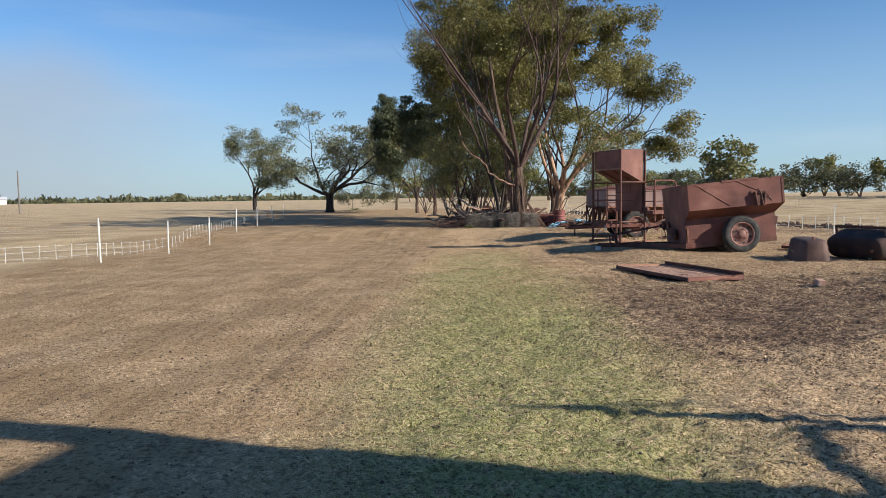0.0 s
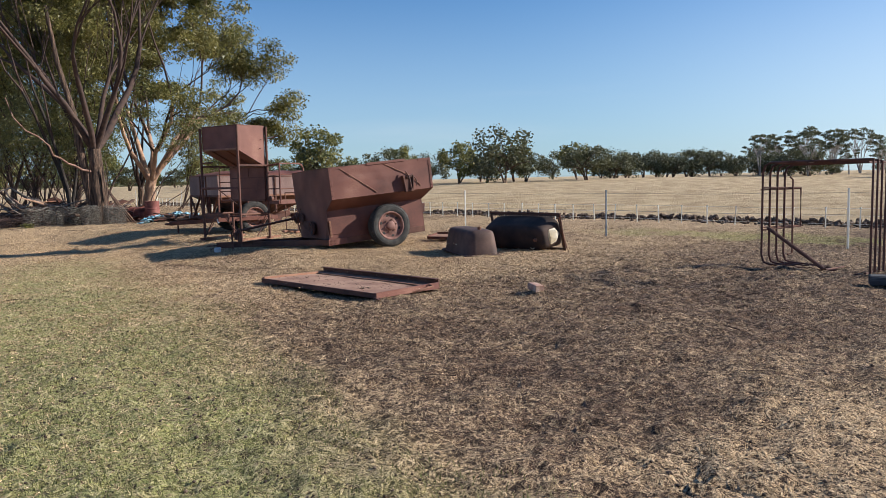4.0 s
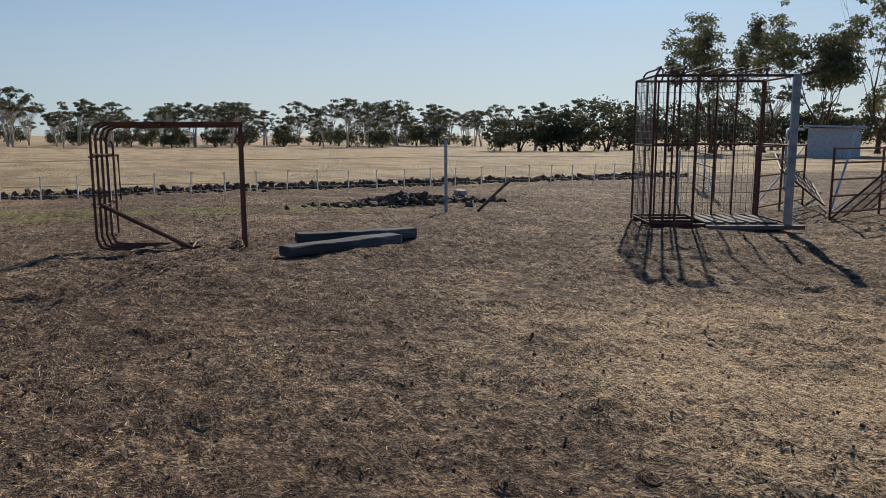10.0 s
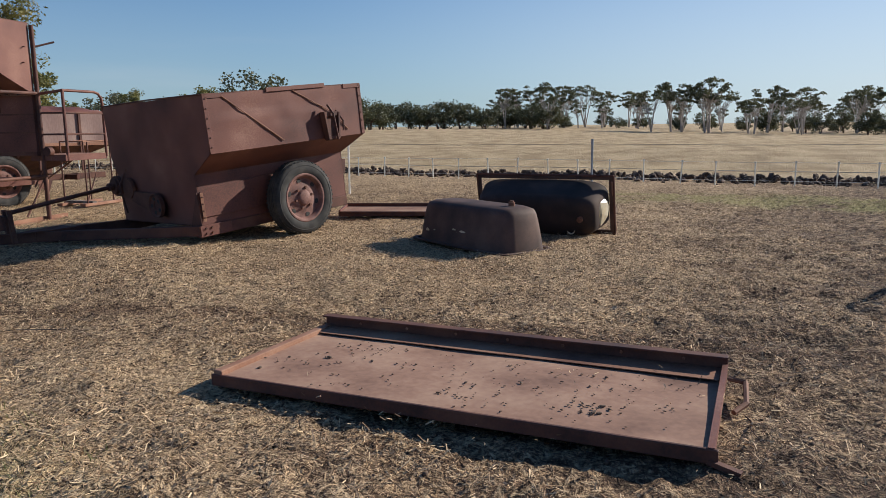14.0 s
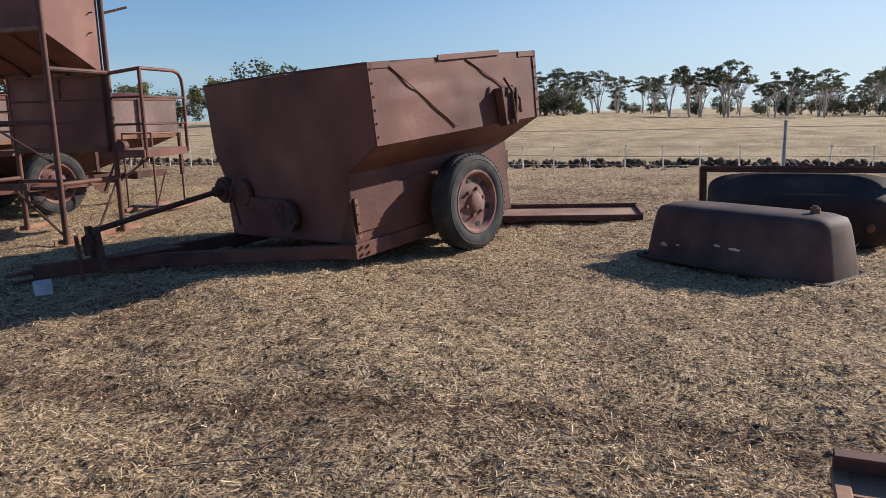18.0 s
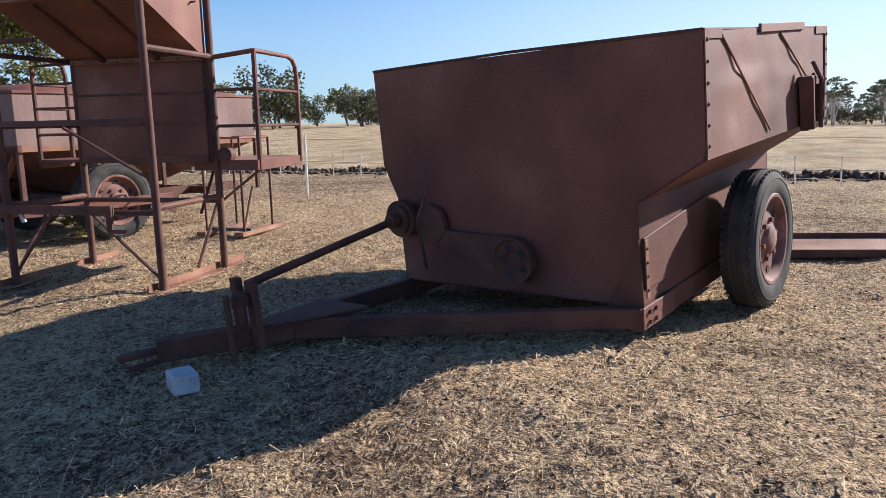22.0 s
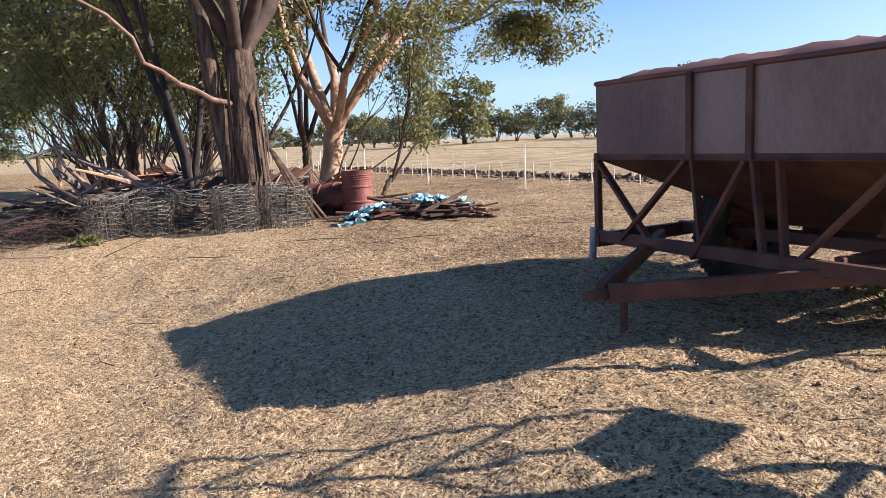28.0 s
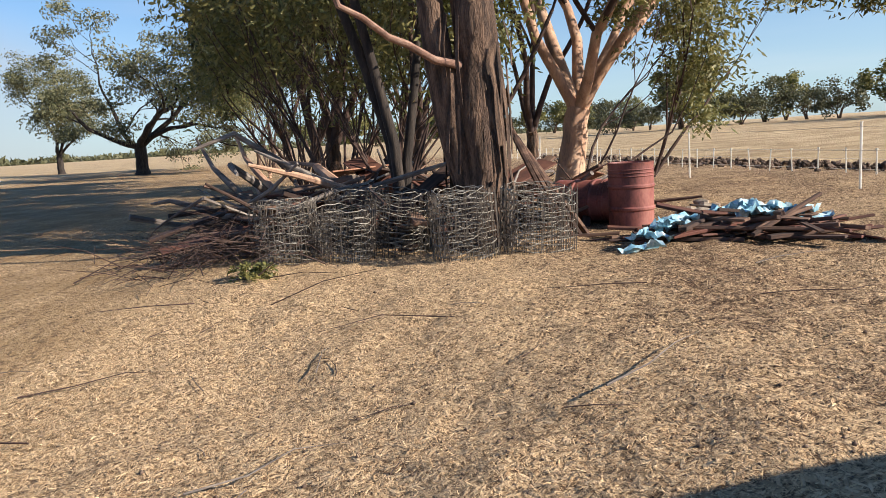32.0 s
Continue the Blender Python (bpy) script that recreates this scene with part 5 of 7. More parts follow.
# ---- flat tray on the ground ----
def steel_tray():
    a, b, c, d = Vector((3.28, 12.71, 0)), Vector((3.55, 10.34, 0)), Vector((2.47, 10.24, 0)), Vector((2.29, 12.72, 0))
    ang = math.degrees(math.atan2((b - a).y, (b - a).x))
    L, W = (b - a).length, 1.07
    t = thing("steel_tray", pose(a.x, a.y, 0.012, 0, 0, ang), "shallow rusted steel tray lying on the ground with scattered droppings", "metal tray")
    # local x runs from a to b, local -y towards the path
    def bed_z(y):
        return 0.075 + 0.025 * (-y / W - 1)

    bed = Shape()
    nx, ny = 30, 12
    for k in range(ny + 1):
        for q in range(nx + 1):
            x, y = L * q / nx, -W * k / ny
            bed.v.append((x, y, bed_z(y) + 0.012 * noise.noise(Vector((x * 1.6, y * 2.4, 1))) * (0 < k < ny) * (0 < q < nx)))
    bed.f += [(a, a + nx + 1, a + nx + 2, a + 1) for k in range(ny) for a in range(k * (nx + 1), k * (nx + 1) + nx)]
    part("bed", bed, DUSTY, t, "dusty pale rusted sheet bed", smooth=True)
    part("bed_strip", Shape().plate([(0.03, -0.17, bed_z(-0.17) + 0.012), (L - 0.03, -0.2, bed_z(-0.2) + 0.012), (L - 0.03, -0.02, bed_z(-0.02) + 0.022), (0.03, -0.02, bed_z(-0.02) + 0.022)], 0.004), RUST_PALE, t, "bent paler strip of sheet")
    part("edge_rail", Shape().box((L, 0.03, 0.135), pose(L / 2, 0, 0.07)), RUST_DARK, t, "dark raised edge channel", bevel=0.004)
    part("edge_rail", Shape().box((L, 0.01, 0.05), pose(L / 2, -0.03, 0.134, 90, 0, 0)), RUST_DARK, t, bevel=0.002)
    part("edge_rail", Shape().box((L + 0.03, 0.02, 0.06), pose(L / 2, -W, 0.052)), RUST_DARK, t, bevel=0.004)
    part("edge_rail", Shape().box((0.05, W, 0.035), pose(0.02, -W / 2, 0.072, -1.3, 0, 0)), RUST_PALE, t, "ochre weathered end strip", bevel=0.004)
    part("edge_rail", Shape().plate([(L, 0, 0.09), (L, -W, 0.084), (L, -W, 0.02), (L, 0, 0.01)], 0.014), RUST, t)
    part("edge_lip", Shape().plate([(L + 0.002, 0, 0.092), (L - 0.025, 0, 0.092), (L - 0.025, -W, 0.086), (L + 0.002, -W, 0.086)], 0.006), RUST, t)
    part("handle", Shape().pipe([(L + 0.01, -0.2, 0.08), (L + 0.09, -0.2, 0.07), (L + 0.1, -0.44, 0.05), (L + 0.05, -0.52, 0.03)], 0.013, 6), RUST_PALE, t)
    part("foot", Shape().beam((L - 0.02, -W, 0.03), (L + 0.1, -W - 0.03, 0.01), 0.03, 0.02), RUST_DARK, t)
    rng = random.Random(21)
    for i in range(7):
        part("bolt", Shape().lump((0.01, 0.006, 0.01), pose(0.25 + i * 0.32, -0.018, 0.1), i, 0), RUST_PALE, t)
    spots = [(rng.uniform(0.15, L - 0.15), rng.uniform(-W + 0.1, -0.2)) for _ in range(26)]
    for _ in range(280):
        x, y = (rng.uniform(0.08, L - 0.08), rng.uniform(-W + 0.06, -0.06)) if rng.random() < 0.3 else [q + rng.gauss(0, 0.06) for q in rng.choice(spots)]
        x, y = min(max(x, 0.06), L - 0.06), min(max(y, -W + 0.05), -0.05)
        r = rng.uniform(0.0025, 0.008) * (1.7 if rng.random() < 0.08 else 1)
        part("dropping", Shape().lump((r * 1.3, r * 0.8, r * 0.5), pose(x, y, bed_z(y) + 0.006 + 0.012 * noise.noise(Vector((x * 1.6, y * 2.4, 1))), 0, 0, rng.uniform(0, 360)), rng.random(), 0.3), CLOD, t)
    return t


steel_tray()


# ---- small things on the ground ----
tagged(part("brick", Shape().box((0.23, 0.115, 0.085)), BRICK, bevel=0.008, m=pose(4.19, 9.25, on_land(4.19, 9.25) + 0.045, 4, -3, 68)), "worn pale red brick lying in the dirt", "brick")
tagged(part("concrete_block", Shape().box((0.17, 0.13, 0.1)), CONCRETE, bevel=0.01, m=pose(4.0, 18.3, on_land(4.0, 18.3) + 0.04, 0, 0, 62)), "pale grey concrete block beneath the cart drawbar", "block")


def sleeper(m, L, w, h, label):
    s = Shape()
    n = 8
    rng = random.Random(L)
    for k in range(n + 1):
        x = -L / 2 + L * k / n
        for y, z in ((-w / 2, 0), (w / 2, 0), (w / 2, h), (-w / 2, h)):
            s.v.append((x, y + rng.uniform(-0.012, 0.012), z + rng.uniform(-0.008, 0.008)))
    for k in range(n):
        a = 4 * k
        s.f += [(a + i, a + (i + 1) % 4, a + 4 + (i + 1) % 4, a + 4 + i) for i in range(4)]
    s.f += [(3, 2, 1, 0), tuple(4 * n + i for i in range(4))]
    tagged(part("sleeper", s, SLEEPER_WOOD, bevel=0.012, m=m), label, "timber sleeper", "pair of old timber sleepers")


sleeper(pose(6.72, 5.62, on_land(6.7, 5.6), 0, 0, -66), 1.5, 0.23, 0.11, "weathered grey timber sleeper lying in the dirt")
sleeper(pose(7.25, 5.35, on_land(7.2, 5.4), 0, 0, -88), 1.45, 0.2, 0.115, "dark weathered timber sleeper lying in the dirt")


# ---- trees ----
skirt = [0.0]


def grow(rng, start, way, length, r, levels, spread, droop, segs, out, tips, wiggle=0.18, split=(2, 3), shrink=0.72, bough=0):
    """Adds one limb as a list of points and radii, then its children."""
    p, d = Vector(start), Vector(way).normalized()
    pts, rad = [p.copy()], [r]
    for k in range(segs):
        d = (d + Vector((rng.gauss(0, wiggle), rng.gauss(0, wiggle), rng.gauss(0, wiggle) + droop))).normalized()
        p = p + d * length / segs
        pts.append(p.copy())
        rad.append(r * (1 - 0.45 * (k + 1) / segs))
    out.append((pts, rad, levels, bough))
    if levels == 0:
        tips.append((pts[-1], d.copy()))
        return
    if levels == 1 and rng.random() < skirt[0]:
        tips.append((pts[-1] - Vector((0, 0, 0.2)), d.copy()))
    n = rng.randint(*split)
    for k in range(n):
        at = segs if k == 0 else rng.choice(range(max(1, segs // 2), segs + 1))
        axis = Vector((rng.gauss(0, 1), rng.gauss(0, 1), rng.gauss(0, 0.4))).normalized()
        way2 = (d + axis * spread * rng.uniform(0.6, 1.3) * (0.5 if k == 0 else 1)).normalized()
        grow(rng, pts[at], way2, length * shrink * rng.uniform(0.75, 1.2), rad[at] * (0.85 if k == 0 else rng.uniform(0.5, 0.75)), levels - 1, spread, droop,
             max(2, segs - 1), out, tips, wiggle, split, shrink, bough)


def leaf_cloud(rng, tips, per, size, reach, hang=0.7, aspect=0.2, flat=0.6):
    """Small pointed leaves in clumps round the tips, one folded quad each."""
    n = len(tips) * per
    g = np.random.default_rng(rng.randint(0, 10 ** 6))
    ball = g.normal(0, 1, (n, 3))
    ball *= (reach * 1.7 * g.uniform(0, 1, (n, 1)) ** 0.4) / np.linalg.norm(ball, axis=1)[:, None]
    grown = np.repeat(g.uniform(0.65, 1.25, len(tips)), per)[:, None]
    c = np.repeat(np.array([tuple(q) for q, _ in tips]), per, 0) + ball * grown * (1, 1, flat)
    d = g.normal(0, 1, (n, 3))
    d[:, 2] = d[:, 2] * 0.5 - hang
    d /= np.linalg.norm(d, axis=1)[:, None]
    s = np.cross(d, g.normal(0, 1, (n, 3)))
    s /= np.linalg.norm(s, axis=1)[:, None] + 1e-9
    ln = size * g.uniform(0.6, 1.3, (n, 1))
    v = np.stack([c, c + d * ln * 0.45 + s * ln * aspect, c + d * ln, c + d * ln * 0.45 - s * ln * aspect], 1).reshape(-1, 3)
    return v, np.arange(4 * n)


def tree_parts(t, limbs, leaves, bark, leaf, sides=(30, 9, 5, 4, 4), twig=None, bough_bark=None):
    top = max(q[2] for q in limbs)
    fine = Shape()
    for pts, rad, lev, bough in limbs:
        n = sides[min(len(sides) - 1, top - lev)]
        ridged = lev == top and rad[0] > 0.2
        s = fine if lev < top - 1 else Shape()
        k0 = len(s.v)
        s.pipe(pts, 1.0, n, caps=True)
        for i, p in enumerate(pts):
            for j in range(n):
                q = Vector(s.v[k0 + i * n + j])
                k = 1 + (0.13 * noise.noise(Vector((j * 0.9, p.z * 0.8, rad[0] * 40))) + 0.05 * (j % 2) if ridged else 0)
                s.v[k0 + i * n + j] = tuple(p + (q - p) * rad[i] * k)
        if s is not fine:
            part("trunk" if lev == top else "limb", s, bark if lev == top else (bough_bark or twig or bark), t, smooth=True, angle=80)
    if fine.v:
        part("branchwork", fine, twig or bark, t, smooth=True, angle=80)["kind"] = "stuff"
    if leaves is not None:
        bulk("crown", leaves[0], leaves[1], leaf, t)["kind"] = "stuff"


def gum(name, x, y, seed, trunk, stems, height, r, levels=3, per=100, size=0.16, reach=0.4, spread=0.55, droop=0.03, bark=BARK, twig=None, leaf=LEAF, label="",
        fan=0.35, share=1.0, wiggle=0.12, split=(2, 3), shrink=0.74, lean=(0, 0), category="gum tree", girth=99.0, aspect=0.2, bough_bark=None):
    """A short trunk that parts into stems, each branching on; leaves in clumps at the tips."""
    rng = random.Random(seed)
    t = thing(name, pose(x, y, on_land(x, y) - 0.03), label, category)
    limbs, tips = [], []
    top = Vector((lean[0] * trunk, lean[1] * trunk, trunk))
    n = 10
    pts = [top * (k / n) + Vector((rng.gauss(0, 0.02), rng.gauss(0, 0.02), 0)) for k in range(n + 1)]
    limbs.append((pts, [r * (1.35 if k == 0 else 1.12 if k == 1 else 1 - 0.16 * k / n) for k in range(n + 1)], levels + 1, 0))
    total = 1 + sum(shrink ** k for k in range(1, levels + 1))
    for k in range(stems):
        a = 2 * math.pi * k / stems + rng.uniform(-0.4, 0.4)
        way = Vector((math.cos(a) * fan, math.sin(a) * fan, 1)) + Vector((lean[0], lean[1], 0))
        grow(rng, top - Vector((0, 0, 0.15)), way, (height - trunk) / total * 1.2 * rng.uniform(0.85, 1.15), r * rng.uniform(0.4, 0.58), levels, spread, droop, 5, limbs, tips, wiggle, split, shrink, k)
    def drawn_in(q):
        d = math.hypot(q.x, q.y)
        k = 1 if d < girth * 0.75 else (girth * 0.75 + (d - girth * 0.75) * 0.35) / d
        return Vector((q.x * k, q.y * k, q.z))

    limbs = [([drawn_in(q) for q in pts], rad, lev, b) for pts, rad, lev, b in limbs]
    tips = [(drawn_in(q), d) for q, d in tips]
    if share < 1:
        tips = [q for q in tips if rng.random() < share]
    leaves = leaf_cloud(rng, tips, per, size, reach, 0.7, aspect) if per and tips else None
    tree_parts(t, limbs, leaves, bark, leaf, twig=twig, bough_bark=bough_bark)
    return t


# the clump of gums beside the scrap heap
big_gum = gum("gum_tree", 5.62, 33.05, 4, 2.9, 7, 15.5, 0.27, 5, 40, 0.13, 0.3, 0.4, 0.035, BARK, TWIG, LEAF, "tall rough-barked gum with bare purple-brown upper branches", fan=0.62, share=0.03, wiggle=0.09, split=(2, 3), shrink=0.76, girth=8.0)
skirt[0] = 0.4
gum("gum_tree", 5.0, 34.3, 12, 0.4, 3, 11.5, 0.17, 4, 150, 0.16, 0.34, 0.36, 0.03, DARK_BARK, TWIG, LEAF, "dark twin-stemmed gum with a dense olive crown", bough_bark=DARK_BARK, wiggle=0.05, fan=0.07, girth=2.6, aspect=0.17)
gum("gum_tree", 9.2, 38.4, 23, 1.7, 7, 12.4, 0.26, 4, 200, 0.17, 0.4, 0.5, 0.0, BARK_SMOOTH, TWIG, LEAF, "smooth pink-barked gum with spreading olive crown", fan=0.66, lean=(0.15, 0.0), girth=6.5, aspect=0.17, bough_bark=BARK_SMOOTH)
gum("gum_tree", 6.9, 36.6, 29, 0.8, 3, 8.0, 0.1, 3, 90, 0.15, 0.34, 0.45, 0.0, BARK, TWIG, LEAF_PALE, "thin-stemmed young gum with pale leaves", fan=0.4, girth=2.0, aspect=0.15)
for i, (x, y, h, g) in enumerate(((4.9, 40.0, 10.0, 1.7), (5.3, 47.0, 11.0, 2.4), (7.4, 43.0, 15.0, 4.6), (5.3, 70.0, 9.6, 2.8), (5.0, 88.0, 10.6, 3.0), (10.6, 43.5, 12.0, 4.8), (9.0, 50.0, 15.5, 4.6), (5.3, 58.0, 8.4, 2.5))):
    near = i in (0, 1, 2)
    gum("gum_tree", x, y, 40 + i, 1.3, 4, h, 0.16, 4, 480 if near else 300, 0.18 if near else 0.26, 0.5, 0.44, 0.02, BARK, TWIG, LEAF_DARK if i in (3, 4, 7) else LEAF, "dark leafy gum in the row behind the scrap heap", fan=0.34, girth=g, aspect=0.16 if near else 0.2, share=0.8 if i in (3, 4, 7) else 0.37)
for i, (x, y, h) in enumerate(((4.6, 37.2, 5.2), (5.3, 36.0, 4.2), (4.3, 39.6, 4.6), (5.9, 38.6, 5.5), (4.5, 42.0, 5.5), (4.9, 49.0, 5.0), (6.6, 46.5, 6.0), (4.4, 57.0, 5.5))):
    gum("young_gum", x, y, 70 + i, 0.35, 7, h, 0.06, 3, 62, 0.13, 0.34, 0.5, 0.03, BARK_SMOOTH if i % 3 else BARK, TWIG, LEAF_PALE, "bushy young gum with many thin brown stems", fan=0.42, girth=2.2, aspect=0.16)
gum("young_gum", 8.4, 36.6, 83, 0.3, 3, 5.6, 0.055, 3, 75, 0.14, 0.3, 0.5, 0.03, BARK, TWIG, LEAF_PALE, "leaning young gum with drooping pale leaves", fan=0.3, lean=(0.6, -0.05), aspect=0.15, girth=2.4)
gum("young_gum", 10.2, 37.4, 84, 0.5, 3, 6.4, 0.065, 3, 85, 0.14, 0.3, 0.5, 0.03, BARK, TWIG, LEAF_PALE, "leaning young gum with drooping pale leaves", fan=0.3, lean=(0.5, -0.05), aspect=0.15, girth=2.6)
skirt[0] = 0.5
part("limb", Shape().pipe([(0.0, 0.02, 0.55), (-0.16, 0.04, 1.0), (-0.28, 0.06, 1.5), (-0.38, 0.08, 2.1), (-0.45, 0.1, 2.8), (-0.6, 0.2, 4.2), (-1.0, 0.3, 6.0), (-1.3, 0.2, 8.0)], 0.24, 18, 0.06), BARK, big_gum, "dark rough-barked second stem", smooth=True)
part("limb", Shape().pipe([(-0.2, -0.1, 2.02), (-0.5, -0.2, 2.07), (-0.8, -0.22, 2.24), (-1.0, -0.3, 2.3), (-1.25, -0.28, 2.5), (-1.5, -0.38, 2.6), (-1.62, -0.38, 2.95), (-1.95, -0.45, 3.25), (-2.35, -0.5, 3.45), (-2.7, -0.45, 3.9), (-2.9, -0.4, 4.6)], 0.046, 9, 0.016), BOUGH, big_gum, "bare pinkish brown bough", smooth=True)
rng = random.Random(8)
for k in range(46):
    a, z = rng.uniform(0, 2 * math.pi), rng.uniform(0.6, 2.6)
    r, L = 0.33, rng.uniform(0.4, 1.1)
    p = Vector((math.cos(a) * r, math.sin(a) * r, z))
    out = Vector((math.cos(a), math.sin(a), 0))
    side = Vector((-math.sin(a), math.cos(a), 0)) * rng.uniform(0.015, 0.035)
    q = [p + out * 0.02, p + out * rng.uniform(0.03, 0.09) - Vector((0, 0, L * 0.5)), p + out * rng.uniform(0.02, 0.12) - Vector((0, 0, L))]
    vs = [w for c in q for w in (c - side, c + side)]
    part("bark_strip", Shape().add(vs + [v - out * 0.006 for v in vs], [(0, 1, 3, 2), (2, 3, 5, 4), (6, 8, 9, 7), (8, 10, 11, 9), (0, 2, 8, 6), (2, 4, 10, 8), (1, 7, 9, 3), (3, 9, 11, 5), (0, 6, 7, 1), (4, 5, 11, 10)]), BARK, big_gum, "hanging strip of bark")

# two open trees standing alone far down the paddock
gum("paddock_tree", -3.0, 79.5, 61, 2.0, 7, 12.5, 0.42, 4, 95, 0.25, 0.55, 0.8, 0.0, DARK_BARK, DARK_BARK, LEAF_GREY, "spreading open-crowned paddock tree with dark trunk", fan=1.5, girth=7.0, wiggle=0.2, aspect=0.2)
gum("paddock_tree", -13.2, 105.0, 67, 2.0, 5, 10.5, 0.3, 4, 70, 0.26, 0.6, 0.5, 0.02, DARK_BARK, DARK_BARK, LEAF_GREY, "slender pale-leaved paddock tree", fan=0.5, wiggle=0.18, aspect=0.2, girth=3.6)


def far_tree_kind(seed, height, flat, leaf, bark, trunk_h, width, n_leaf, clumps):
    """A distant tree: leaning stems up to clumps of leaves."""
    rng = random.Random(seed)
    t = thing("far_tree", pose(0, -400, 0), "", "tree")
    limbs, tips = [], []
    for k in range(clumps):
        a, d = rng.uniform(0, 2 * math.pi), math.sqrt(rng.random()) * width / 2
        z = height * (1 - (0.12 if flat else 0.5) * (2 * d / width) ** 2) - rng.random() ** 1.6 * height * (0.34 if flat else 0.72)
        if not flat:
            e, f = rng.random() ** 0.4, rng.uniform(-0.95, 1)
            d = e * math.sqrt(1 - f * f) * width / 2
            z = height * 0.53 + e * f * height * 0.45
        tips.append((Vector((math.cos(a) * d, math.sin(a) * d, max(z, trunk_h * (0.6 if flat else 0.4)))), Vector((0, 0, 1))))
    for k in range(6 if flat else 3):
        end = rng.choice(tips)[0]
        mid = Vector((end.x * 0.35, end.y * 0.35, end.z * 0.55))
        limbs.append(([Vector((rng.uniform(-0.2, 0.2), rng.uniform(-0.2, 0.2), -0.3)), mid * 0.5, mid, end * 0.93], [0.19, 0.15, 0.11, 0.05], 1, 0))
        for q in rng.sample(tips, 4):
            limbs.append(([mid, (mid + q[0]) / 2 + Vector((0, 0, 0.3)), mid + (q[0] - mid) * 0.9], [0.07, 0.05, 0.025], 0, k))
    leaves = leaf_cloud(rng, tips, n_leaf // clumps, 0.44, width * (0.062 if flat else 0.085), 0.2, 0.4, 0.4 if flat else 0.75)
    tree_parts(t, limbs, leaves, bark, leaf, (5, 4))
    return t


WHITE_BARK = surface("white_gum_bark", [(0.35, 0.3, 0.26), (0.5, 0.45, 0.4)], 1, 0.8, 0, 5, 0)
kinds = {
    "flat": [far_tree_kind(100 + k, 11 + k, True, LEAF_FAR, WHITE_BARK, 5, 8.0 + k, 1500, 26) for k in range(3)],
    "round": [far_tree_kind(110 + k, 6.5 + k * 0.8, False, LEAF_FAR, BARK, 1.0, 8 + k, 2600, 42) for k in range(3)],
    "pale": [far_tree_kind(120 + k, 8.5 + k, False, LEAF_PALE, BARK, 2, 7.5 + k, 2700, 34) for k in range(2)],
}
LABELS = {"flat": "distant flat-topped gum with pale bare stems", "round": "distant rounded dark mallee tree", "pale": "distant pale green gum at the paddock edge"}


def plant(kind, az, dist, k, scale=1.0, src=(0.0, 12.0)):
    x, y = src[0] + math.sin(radians(az)) * dist, src[1] + math.cos(radians(az)) * dist
    q = copy_thing(kinds[kind][k % len(kinds[kind])], pose(x, y, on_land(x, y) - 0.2, 0, 0, (k * 77) % 360) )
    q.scale = (scale, scale, scale)
    tagged(q, LABELS[kind], "tree", "distant trees at the paddock edge")


rng = random.Random(77)
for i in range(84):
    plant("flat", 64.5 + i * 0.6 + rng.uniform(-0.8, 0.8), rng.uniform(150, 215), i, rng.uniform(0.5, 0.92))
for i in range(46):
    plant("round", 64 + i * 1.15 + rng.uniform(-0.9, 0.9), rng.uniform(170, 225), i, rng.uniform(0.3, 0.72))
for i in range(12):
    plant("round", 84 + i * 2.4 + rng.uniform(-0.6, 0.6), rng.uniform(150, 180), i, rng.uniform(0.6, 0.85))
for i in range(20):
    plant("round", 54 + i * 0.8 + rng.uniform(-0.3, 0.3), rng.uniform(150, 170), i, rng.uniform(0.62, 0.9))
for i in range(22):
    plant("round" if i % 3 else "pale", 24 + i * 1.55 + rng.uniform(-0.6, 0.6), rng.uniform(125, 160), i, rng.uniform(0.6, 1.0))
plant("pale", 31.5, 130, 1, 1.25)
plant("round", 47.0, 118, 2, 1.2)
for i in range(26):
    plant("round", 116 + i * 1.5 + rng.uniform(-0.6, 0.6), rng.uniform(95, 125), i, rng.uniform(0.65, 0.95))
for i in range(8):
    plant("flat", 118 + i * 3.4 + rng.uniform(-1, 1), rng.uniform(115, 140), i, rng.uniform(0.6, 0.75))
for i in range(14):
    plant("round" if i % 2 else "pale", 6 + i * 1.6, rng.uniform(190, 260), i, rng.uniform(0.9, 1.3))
for k in kinds.values():
    for ob in k:
        for c in ob.children_recursive:
            bpy.data.objects.remove(c)
        bpy.data.objects.remove(ob)


skirt[0] = 0.9
# The lighter leaf on these gums puts back light and haze into the colour.
for i, (az, d, h, g) in enumerate(((128.5, 74, 11.0, 4.0), (132.0, 78, 13.0, 5.0), (135.5, 70, 8.5, 3.6), (139.0, 72, 14.0, 4.6), (143.0, 76, 14.5, 5.0), (147.5, 70, 12.5, 4.6))):
    gum("yard_gum", -1.4 + math.sin(radians(az)) * d, 7.2 + math.cos(radians(az)) * d, 150 + i, 1.6, 4, h, 0.2, 4, 34, 0.34, 0.36, 0.5, 0.03, BARK, BARK, LEAF_GREY, "open-crowned gum standing beyond the sheep yard", fan=0.5, girth=g, aspect=0.2, wiggle=0.14)
skirt[0] = 0.0


